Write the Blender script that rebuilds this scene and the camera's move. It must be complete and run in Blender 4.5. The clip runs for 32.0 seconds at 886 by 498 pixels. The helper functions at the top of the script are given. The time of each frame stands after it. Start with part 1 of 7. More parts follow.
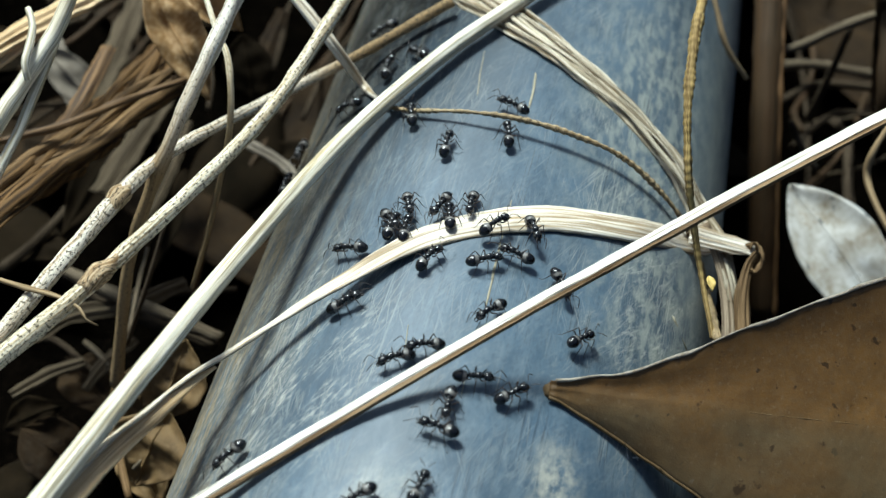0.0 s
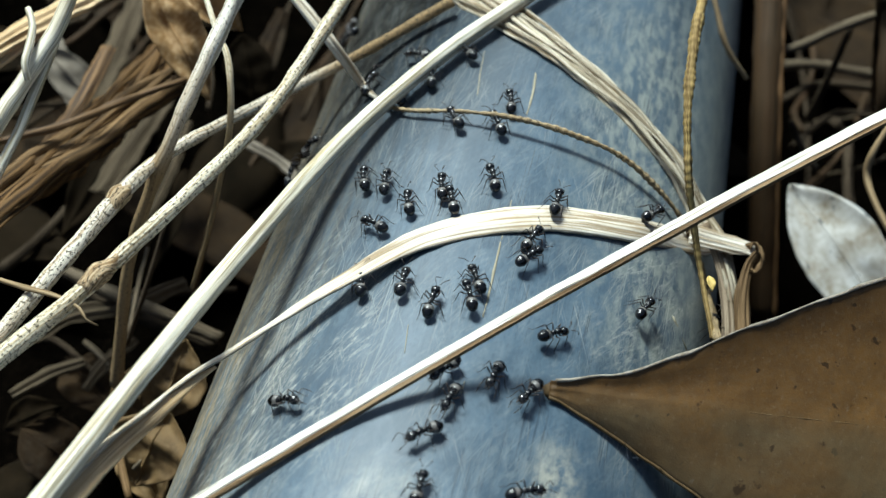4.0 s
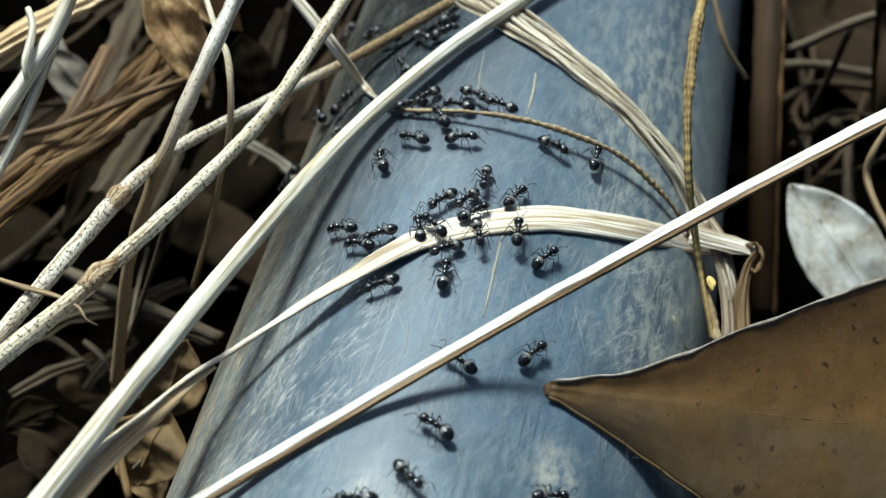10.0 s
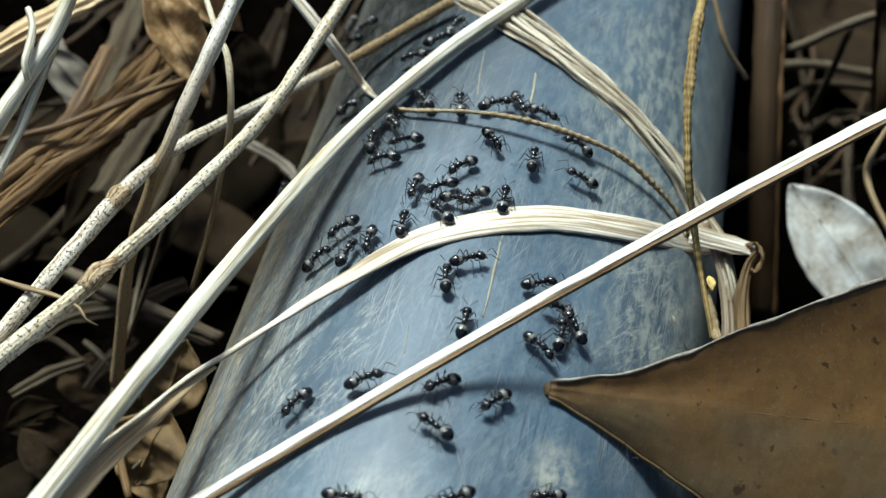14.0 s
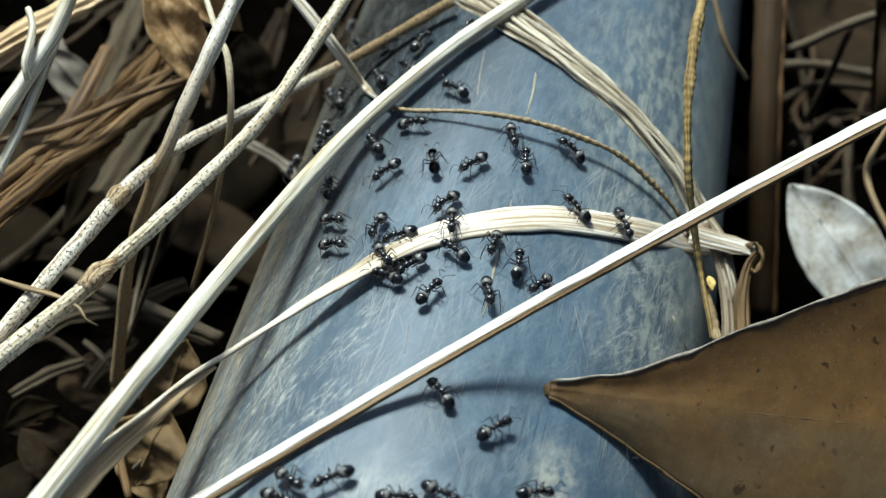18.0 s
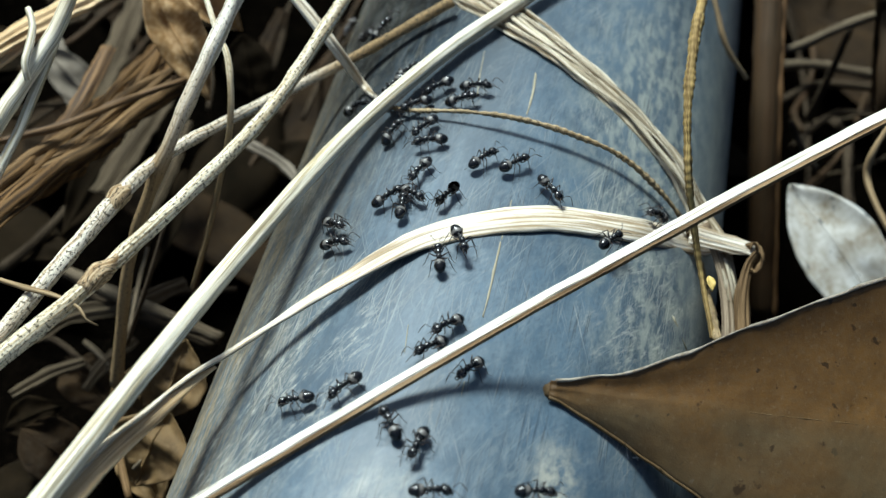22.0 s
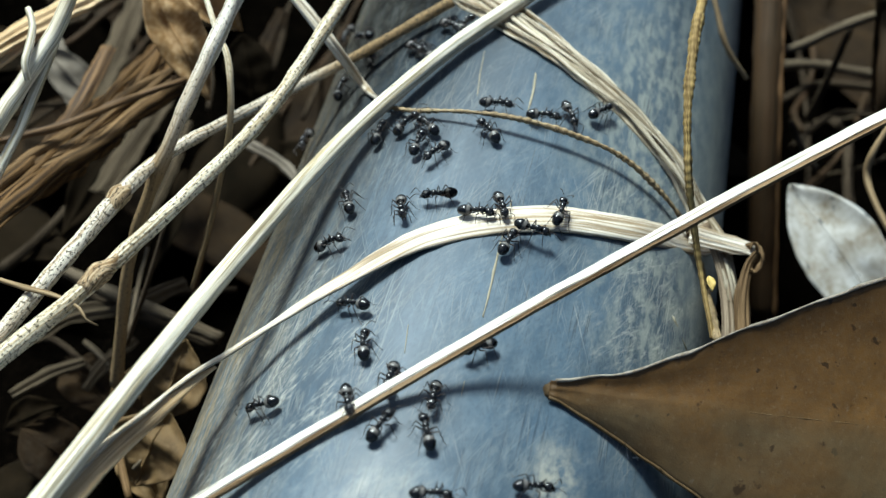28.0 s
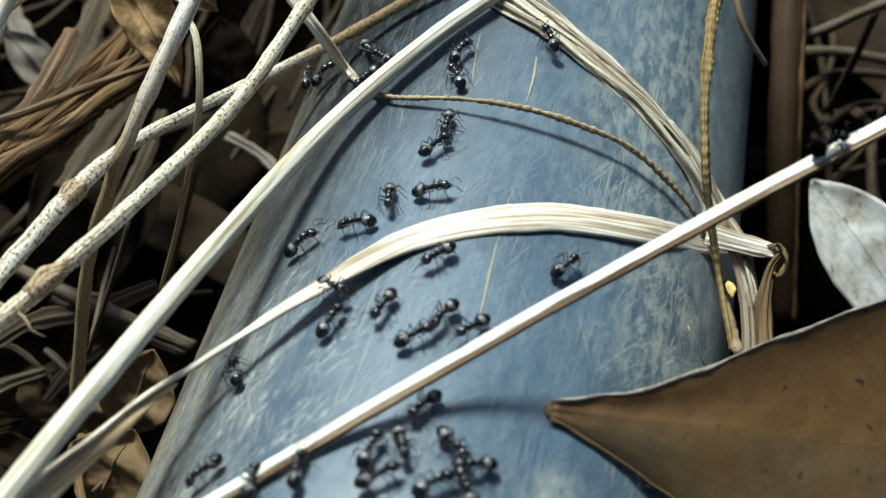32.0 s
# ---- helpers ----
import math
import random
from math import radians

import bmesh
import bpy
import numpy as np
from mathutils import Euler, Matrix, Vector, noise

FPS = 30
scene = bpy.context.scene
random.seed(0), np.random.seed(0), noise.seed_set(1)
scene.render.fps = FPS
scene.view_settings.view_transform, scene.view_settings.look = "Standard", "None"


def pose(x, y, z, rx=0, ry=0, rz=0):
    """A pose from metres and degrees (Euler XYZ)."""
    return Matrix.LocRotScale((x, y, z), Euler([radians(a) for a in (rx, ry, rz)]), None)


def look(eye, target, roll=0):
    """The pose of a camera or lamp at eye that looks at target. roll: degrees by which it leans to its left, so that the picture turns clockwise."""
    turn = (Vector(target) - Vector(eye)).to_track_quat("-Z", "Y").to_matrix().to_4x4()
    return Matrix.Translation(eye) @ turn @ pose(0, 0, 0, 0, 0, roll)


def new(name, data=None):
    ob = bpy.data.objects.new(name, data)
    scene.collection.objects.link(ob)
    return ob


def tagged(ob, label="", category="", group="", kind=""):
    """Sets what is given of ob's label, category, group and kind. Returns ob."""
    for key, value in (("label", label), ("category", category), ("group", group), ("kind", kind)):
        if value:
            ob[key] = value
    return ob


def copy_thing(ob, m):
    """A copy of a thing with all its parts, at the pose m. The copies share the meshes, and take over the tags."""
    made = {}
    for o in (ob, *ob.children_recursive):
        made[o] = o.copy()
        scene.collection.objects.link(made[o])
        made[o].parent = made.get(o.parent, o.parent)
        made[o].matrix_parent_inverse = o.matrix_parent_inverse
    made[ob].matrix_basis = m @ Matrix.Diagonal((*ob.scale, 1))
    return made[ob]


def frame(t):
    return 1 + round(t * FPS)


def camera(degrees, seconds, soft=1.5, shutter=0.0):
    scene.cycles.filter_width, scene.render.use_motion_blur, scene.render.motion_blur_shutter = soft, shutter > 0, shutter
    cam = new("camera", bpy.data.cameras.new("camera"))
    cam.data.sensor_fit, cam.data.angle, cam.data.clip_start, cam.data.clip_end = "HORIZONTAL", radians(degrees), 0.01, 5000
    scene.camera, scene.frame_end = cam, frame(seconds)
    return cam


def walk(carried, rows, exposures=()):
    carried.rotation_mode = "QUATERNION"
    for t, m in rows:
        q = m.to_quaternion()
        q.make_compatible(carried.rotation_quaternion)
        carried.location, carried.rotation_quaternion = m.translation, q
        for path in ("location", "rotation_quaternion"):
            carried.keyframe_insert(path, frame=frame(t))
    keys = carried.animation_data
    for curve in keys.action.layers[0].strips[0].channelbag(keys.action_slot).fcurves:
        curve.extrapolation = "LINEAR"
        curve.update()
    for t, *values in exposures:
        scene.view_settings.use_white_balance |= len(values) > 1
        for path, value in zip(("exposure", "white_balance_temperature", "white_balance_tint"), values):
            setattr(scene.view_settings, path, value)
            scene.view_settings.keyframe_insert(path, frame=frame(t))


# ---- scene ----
# A black water pipe on dry leaf litter, crossed by straws and blades of dead grass, with ants on it.
# Lengths below are in millimetres and turned into metres by MM.
MM = 0.001
PIPE_R = 31.5
PIPE_Z = 30.0

# ---- camera ----
cam = camera(33.0, 32.0, soft=1.45)
cam.data.dof.use_dof = True
cam.data.dof.focus_distance = 0.1726
cam.data.dof.aperture_fstop = 32.0
PATH = [
    (0.0, look((0.00950, -0.12345, 0.18206), (-0.00448, -0.00110, 0.06118), 6.31)),
    (29.0, look((0.00950, -0.12345, 0.18206), (-0.00448, -0.00110, 0.06118), 6.31)),
    (29.5, look((0.00942, -0.12346, 0.18224), (-0.00394, -0.00080, 0.06160), 6.65)),
    (30.0, look((0.00952, -0.12355, 0.18181), (-0.00415, -0.00083, 0.06127), 6.51)),
    (30.5, look((0.00945, -0.12354, 0.18179), (-0.00416, -0.00090, 0.06116), 6.54)),
    (31.0, look((0.00983, -0.12239, 0.18089), (-0.00396, 0.00031, 0.06034), 6.48)),
    (31.5, look((0.00960, -0.11934, 0.17810), (-0.00435, 0.00310, 0.05732), 6.42)),
    (32.0, look((0.00925, -0.11008, 0.17021), (-0.00493, 0.01183, 0.04892), 6.30)),
]
walk(cam, PATH, [(0.0, 0.06, 5660, -4.0), (32.0, 0.06, 5660, -4.0)])

# ---- light ----
world = bpy.data.worlds.new("sky")
scene.world = world
world.use_nodes = True
wt = world.node_tree
sky = wt.nodes.new("ShaderNodeTexSky")
sky.sky_type = "NISHITA"
sky.sun_disc = False
sky.sun_elevation = radians(59)
sky.sun_rotation = radians(-46)
sky.air_density = 0.75
sky.dust_density = 4.0
sky.ozone_density = 1.0
wt.links.new(sky.outputs["Color"], wt.nodes["Background"].inputs["Color"])
wt.nodes["Background"].inputs["Strength"].default_value = 0.088
sun = new("sun", bpy.data.lights.new("sun", "SUN"))
sun.data.energy = 6.1
sun.data.angle = radians(15)
sun.data.color = (1.0, 0.97, 0.91)
sun.matrix_world = look((-0.37, 0.36, 0.855), (0, 0, 0))


# ---- materials ----
def material(name):
    m = bpy.data.materials.new(name)
    m.use_nodes = True
    nt = m.node_tree
    return m, nt, nt.nodes["Principled BSDF"]


def node(nt, kind, **values):
    n = nt.nodes.new(kind)
    for key, value in values.items():
        n.inputs[key].default_value = value
    return n


def ramp(nt, source, *stops):
    r = nt.nodes.new("ShaderNodeValToRGB")
    while len(r.color_ramp.elements) < len(stops):
        r.color_ramp.elements.new(0.5)
    for e, (place, c) in zip(r.color_ramp.elements, stops):
        e.position = place
        e.color = (*c, 1) if not isinstance(c, float) else (c, c, c, 1)
    nt.links.new(source, r.inputs["Fac"])
    return r.outputs["Color"]


def mix(nt, fac, a, b, mode="MIX"):
    n = nt.nodes.new("ShaderNodeMix")
    n.data_type = "RGBA"
    n.blend_type = mode
    for socket, value in ((n.inputs[0], fac), (n.inputs[6], a), (n.inputs[7], b)):
        if isinstance(value, (int, float)):
            socket.default_value = value
        elif isinstance(value, tuple):
            socket.default_value = (*value, 1)
        else:
            nt.links.new(value, socket)
    return n.outputs[2]


def mapped(nt, scale, turn=0.0, shift=(0, 0, 0), kind="UV", vary=False):
    """Coordinates along a piece (UV, in metres) or of its own space (Object), turned, then scaled to repeats per metre. vary: shifted by chance from piece to piece."""
    out = nt.nodes.new("ShaderNodeTexCoord").outputs[kind]
    if vary:
        apart = nt.nodes.new("ShaderNodeVectorMath")
        apart.operation = "MULTIPLY_ADD"
        nt.links.new(nt.nodes.new("ShaderNodeObjectInfo").outputs["Random"], apart.inputs[0])
        apart.inputs[1].default_value = (1.7, 2.3, 0)
        nt.links.new(out, apart.inputs[2])
        out = apart.outputs[0]
    for rotation, size, place in (((0, 0, turn), (1, 1, 1), (0, 0, 0)), ((0, 0, 0), scale, shift)):
        mp = nt.nodes.new("ShaderNodeMapping")
        mp.inputs["Rotation"].default_value = rotation
        mp.inputs["Scale"].default_value = size
        mp.inputs["Location"].default_value = place
        nt.links.new(out, mp.inputs["Vector"])
        out = mp.outputs["Vector"]
    return out


def noise_at(nt, vector, scale=1.0, detail=4.0, rough=0.55):
    n = node(nt, "ShaderNodeTexNoise", Scale=scale, Detail=detail, Roughness=rough)
    nt.links.new(vector, n.inputs["Vector"])
    return n.outputs["Fac"]


def bump(nt, bsdf, height, strength=0.5, distance=0.0001):
    b = node(nt, "ShaderNodeBump", Strength=strength, Distance=distance)
    nt.links.new(height, b.inputs["Height"])
    nt.links.new(b.outputs["Normal"], bsdf.inputs["Normal"])


def random_value(nt):
    return nt.nodes.new("ShaderNodeObjectInfo").outputs["Random"]


def straw_material(name, pale, dark, speckle=0.0, rough=0.5, gloss=0.4, fade=None):
    """Dry grass: crisp long fibres, stained blotches, and dots of mould where speckle is set."""
    m, nt, bsdf = material(name)
    fibre = noise_at(nt, mapped(nt, (4200, 60, 1), vary=True), 1.0, 5.0, 0.65)
    thread = noise_at(nt, mapped(nt, (1600, 25, 1), 0.0, (5, 2, 0), vary=True), 1.0, 3.0, 0.6)
    blotch = noise_at(nt, mapped(nt, (260, 110, 1), vary=True), 1.0, 6.0, 0.7)
    c = mix(nt, ramp(nt, fibre, (0.40, 0.0), (0.58, 1.0)), dark, pale)
    c = mix(nt, ramp(nt, thread, (0.55, 0.0), (0.63, 0.8)), c, tuple(v * 0.5 for v in dark))
    c = mix(nt, ramp(nt, blotch, (0.54, 0.0), (0.74, 0.5)), c, tuple(v * 0.6 for v in dark))
    if fade:
        along = nt.nodes.new("ShaderNodeSeparateXYZ")
        nt.links.new(nt.nodes.new("ShaderNodeTexCoord").outputs["UV"], along.inputs[0])
        far = node(nt, "ShaderNodeMapRange", **{"From Min": fade[0], "From Max": fade[1]})
        nt.links.new(along.outputs["Y"], far.inputs["Value"])
        c = mix(nt, far.outputs[0], c, mix(nt, fibre, (0.14, 0.085, 0.036), (0.46, 0.32, 0.16)))
    if speckle:
        dots = noise_at(nt, mapped(nt, (3000, 1900, 1), vary=True), 1.0, 4.0, 0.65)
        c = mix(nt, ramp(nt, dots, (0.64 - 0.1 * speckle, 0.0), (0.70 - 0.1 * speckle, 0.95)), c, (0.066, 0.051, 0.034))
    c = mix(nt, ramp(nt, random_value(nt), (0.0, 0.0), (1.0, 0.22)), c, tuple(v * 0.62 for v in dark))
    nt.links.new(c, bsdf.inputs["Base Color"])
    bsdf.inputs["Roughness"].default_value = rough
    bsdf.inputs["Specular IOR Level"].default_value = gloss
    bump(nt, bsdf, mix(nt, 0.4, fibre, thread), 0.8, 0.0002)
    return m


STRAW = straw_material("pale_straw", (0.95, 0.89, 0.73), (0.45, 0.36, 0.20))
STRAW_SPECKLED = straw_material("mould_speckled_straw", (0.95, 0.87, 0.68), (0.42, 0.31, 0.16), 1.1, 0.8, 0.15)
STEM_TAN = straw_material("straw_tanned_below_the_bend", (0.93, 0.86, 0.68), (0.52, 0.40, 0.22), 0.5, 0.7, 0.2, (0.010, 0.022))
STEM_BROWNED_FOOT = straw_material("straw_browned_at_the_foot", (0.93, 0.88, 0.77), (0.58, 0.48, 0.34), 0.7, 0.7, 0.2, (0.008, 0.026))
STEM_BROWNED_TOP = straw_material("straw_browned_at_the_top", (0.92, 0.85, 0.71), (0.44, 0.33, 0.20), 1.15, 0.8, 0.15, (0.026, 0.016))
STRAW_TAN = straw_material("tan_straw", (0.40, 0.29, 0.16), (0.20, 0.13, 0.06), 0.3, 0.7, 0.25)
BLADE = straw_material("dry_grass_blade", (0.93, 0.87, 0.74), (0.42, 0.30, 0.16), 0.0, 0.55)
BLADE_BROWN = straw_material("brown_dry_blade", (0.20, 0.110, 0.037), (0.032, 0.016, 0.005), 0.0, 0.75, 0.2)
SHEATH = straw_material("russet_grass_sheath", (0.21, 0.115, 0.040), (0.038, 0.019, 0.007), 0.0, 0.65, 0.3)
FRAYED = straw_material("frayed_dry_blade", (0.80, 0.72, 0.55), (0.22, 0.155, 0.080), 0.0, 0.6, 0.3)
WITHERED = straw_material("withered_tan_blade", (0.44, 0.35, 0.245), (0.18, 0.125, 0.072), 0.0, 0.7, 0.2)
FOLD = straw_material("brown_blade_underside", (0.78, 0.58, 0.34), (0.46, 0.30, 0.14), 0.0, 0.7, 0.2)
HANGING = straw_material("russet_dry_blade", (0.25, 0.162, 0.080), (0.085, 0.050, 0.021), 0.0, 0.75, 0.15)
SPLIT = straw_material("tan_split_straw", (0.70, 0.60, 0.44), (0.40, 0.30, 0.18), 0.0, 0.7, 0.2)
SPLIT_FACE = straw_material("smooth_pale_straw_face", (0.95, 0.90, 0.80), (0.80, 0.70, 0.53), 0.0, 0.45, 0.4)
UNDERSIDE = straw_material("brown_straw_underside", (0.40, 0.28, 0.16), (0.22, 0.135, 0.065), 0.0, 0.75, 0.15)
OCHRE = straw_material("ochre_dry_stem", (0.50, 0.355, 0.13), (0.12, 0.072, 0.024), 0.3, 0.7, 0.2)
JOINT = straw_material("brown_straw_joint", (0.62, 0.48, 0.30), (0.22, 0.13, 0.055), 1.1, 0.8, 0.15)
CORD = straw_material("ochre_tendril", (0.52, 0.40, 0.22), (0.15, 0.09, 0.035), 0.9, 0.6, 0.3)
STALK = straw_material("red_brown_stalk", (0.062, 0.032, 0.012), (0.030, 0.019, 0.007), 0.0, 0.7, 0.2)
TWIG_PALE = straw_material("pale_weathered_twig", (0.20, 0.16, 0.11), (0.05, 0.036, 0.022), 0.2, 0.9, 0.05)
SPLIT_BROWN = straw_material("light_brown_dry_fibre", (0.25, 0.152, 0.066), (0.08, 0.044, 0.016), 0.0, 0.75, 0.2)
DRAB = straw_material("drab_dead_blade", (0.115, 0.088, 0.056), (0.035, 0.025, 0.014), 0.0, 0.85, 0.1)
STALK_RIDGE = straw_material("orange_brown_stalk_ridge", (0.18, 0.095, 0.036), (0.08, 0.042, 0.014), 0.0, 0.7, 0.2)
TWIG = straw_material("grey_brown_twig", (0.085, 0.064, 0.042), (0.016, 0.011, 0.007), 0.2, 0.9, 0.05)


def product(nt, a, b):
    return mix(nt, 1.0, a, b, "MULTIPLY")


def leaf_material(name, a, b, grey=(0.25, 0.21, 0.16), rough=0.5, gloss=0.35, patches=70):
    m, nt, bsdf = material(name)
    patch = noise_at(nt, mapped(nt, (patches, patches, 1), vary=True), 1.0, 6.0, 0.65)
    fine = noise_at(nt, mapped(nt, (1300, 1300, 1), vary=True), 1.0, 4.0, 0.6)
    spot = noise_at(nt, mapped(nt, (620, 620, 1), vary=True), 1.0, 2.0, 0.5)
    c = mix(nt, ramp(nt, patch, (0.35, 0.0), (0.68, 1.0)), a, b)
    c = mix(nt, ramp(nt, fine, (0.42, 0.0), (0.72, 0.45)), c, grey)
    c = mix(nt, ramp(nt, spot, (0.67, 0.0), (0.72, 0.85)), c, tuple(v * 0.2 for v in a))
    nt.links.new(c, bsdf.inputs["Base Color"])
    bsdf.inputs["Roughness"].default_value = rough
    bsdf.inputs["Specular IOR Level"].default_value = gloss
    pores = noise_at(nt, mapped(nt, (4200, 4200, 1), vary=True), 1.0, 3.0, 0.6)
    bump(nt, bsdf, mix(nt, 0.35, mix(nt, 0.5, fine, patch), pores), 0.4, 0.0002)
    return m


LEAF_BIG = leaf_material("large_brown_leaf", (0.097, 0.048, 0.0115), (0.146, 0.074, 0.0190), (0.122, 0.080, 0.040), 0.45, 0.35, 90)
_nt = LEAF_BIG.node_tree
_sep = _nt.nodes.new("ShaderNodeSeparateXYZ")
_nt.links.new(_nt.nodes.new("ShaderNodeTexCoord").outputs["UV"], _sep.inputs[0])
_half = node(_nt, "ShaderNodeMapRange", **{"From Min": 0.0010, "From Max": -0.0022, "To Min": 0.0, "To Max": 0.7})
_nt.links.new(_sep.outputs["Y"], _half.inputs["Value"])
_base = _nt.nodes["Principled BSDF"].inputs["Base Color"]
_net = node(_nt, "ShaderNodeTexVoronoi", Scale=1.0)
_net.feature = "DISTANCE_TO_EDGE"
_nt.links.new(mapped(_nt, (900, 900, 0), 0.6), _net.inputs["Vector"])
_veins = ramp(_nt, _net.outputs["Distance"], (0.0, 0.07), (0.08, 0.0))
_worn = ramp(_nt, noise_at(_nt, mapped(_nt, (55, 75, 1), 0.4, (3, 1, 0)), 1.0, 5.0, 0.65), (0.38, 0.3), (0.58, 1.0))
_c = mix(_nt, product(_nt, _half.outputs[0], _worn), _base.links[0].from_socket, (0.110, 0.083, 0.042))
_c = mix(_nt, _veins, _c, (0.11, 0.088, 0.056))
_pits = ramp(_nt, noise_at(_nt, mapped(_nt, (330, 330, 1), 0.0, (9, 9, 0)), 1.0, 4.0, 0.6), (0.64, 0.0), (0.70, 0.75))
_c = mix(_nt, _pits, _c, (0.022, 0.011, 0.004))
_flecks = ramp(_nt, noise_at(_nt, mapped(_nt, (520, 260, 1), 0.7, (2, 9, 0)), 1.0, 3.0, 0.6), (0.70, 0.0), (0.74, 0.6))
_c = mix(_nt, _flecks, _c, (0.17, 0.14, 0.10))
_mottle = ramp(_nt, noise_at(_nt, mapped(_nt, (420, 300, 1), 0.5, (4, 6, 0)), 1.0, 6.0, 0.7), (0.40, 0.32), (0.56, 0.0))
_c = mix(_nt, _mottle, _c, (0.050, 0.026, 0.008))
_pores = ramp(_nt, noise_at(_nt, mapped(_nt, (1700, 1400, 1), 0.2, (1, 3, 0)), 1.0, 3.0, 0.6), (0.60, 0.0), (0.70, 0.25))
_nt.links.new(mix(_nt, _pores, _c, (0.20, 0.15, 0.095)), _base)
LEAF_EDGE = leaf_material("tan_leaf_edge", (0.155, 0.098, 0.042), (0.085, 0.050, 0.019), (0.21, 0.155, 0.09), 0.6, 0.2, 300)
LEAF_RIM = leaf_material("pale_leaf_rim", (0.46, 0.40, 0.31), (0.15, 0.10, 0.055), (0.50, 0.46, 0.40), 0.7, 0.2, 520)
LEAF_PALE = leaf_material("bleached_leaf", (0.60, 0.59, 0.56), (0.22, 0.175, 0.11), (0.46, 0.44, 0.38), 0.7, 0.2, 280)
# two litter leaf colours, darkened in place of the shade under the grass
LEAF_SHADED = leaf_material("litter_leaf", (0.004, 0.003, 0.0015), (0.015, 0.010, 0.005), (0.012, 0.009, 0.006), 0.9, 0.03)
LEAF_DULL = leaf_material("shade_dulled_leaf", (0.026, 0.015, 0.006), (0.009, 0.0055, 0.003), (0.030, 0.023, 0.014), 0.85, 0.08, 120)
LEAF_GREY = leaf_material("greyed_leaf", (0.20, 0.17, 0.13), (0.10, 0.08, 0.06), (0.2, 0.18, 0.15), 0.8, 0.1, 150)
HUSK = leaf_material("yellow_husk", (0.62, 0.45, 0.12), (0.5, 0.33, 0.08), (0.6, 0.5, 0.25), 0.5)
LEAF_AMBER = leaf_material("amber_dead_leaf", (0.20, 0.125, 0.050), (0.060, 0.035, 0.014), (0.17, 0.12, 0.06), 0.7, 0.2, 160)
LEAF_TAN = leaf_material("tan_curled_leaf", (0.25, 0.145, 0.055), (0.19, 0.105, 0.038), (0.52, 0.39, 0.22), 0.7, 0.2, 60)


def soil_material():
    m, nt, bsdf = material("shade_blackened_soil")
    co = mapped(nt, (1, 1, 1), kind="Object")
    a = noise_at(nt, co, 60.0, 8.0, 0.65)
    b = noise_at(nt, co, 900.0, 6.0, 0.7)
    # near-black: the deep shade between the litter is put into the soil colour
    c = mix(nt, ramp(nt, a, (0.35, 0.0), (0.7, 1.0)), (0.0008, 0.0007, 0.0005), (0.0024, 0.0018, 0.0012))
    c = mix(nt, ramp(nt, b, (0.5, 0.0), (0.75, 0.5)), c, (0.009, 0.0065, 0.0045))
    nt.links.new(c, bsdf.inputs["Base Color"])
    bsdf.inputs["Roughness"].default_value = 0.95
    bsdf.inputs["Specular IOR Level"].default_value = 0.0
    bump(nt, bsdf, b, 0.9, 0.001)
    return m


def spot(nt, u, v, ru, rv):
    """1 at a place of the UV sheet (millimetres), fading to 0 at the given reach."""
    d = nt.nodes.new("ShaderNodeVectorMath")
    d.operation = "LENGTH"
    nt.links.new(mapped(nt, (1000 / ru, 1000 / rv, 0), 0.0, (-u / ru, -v / rv, 0)), d.inputs[0])
    return ramp(nt, d.outputs["Value"], (0.25, 1.0), (1.0, 0.0))


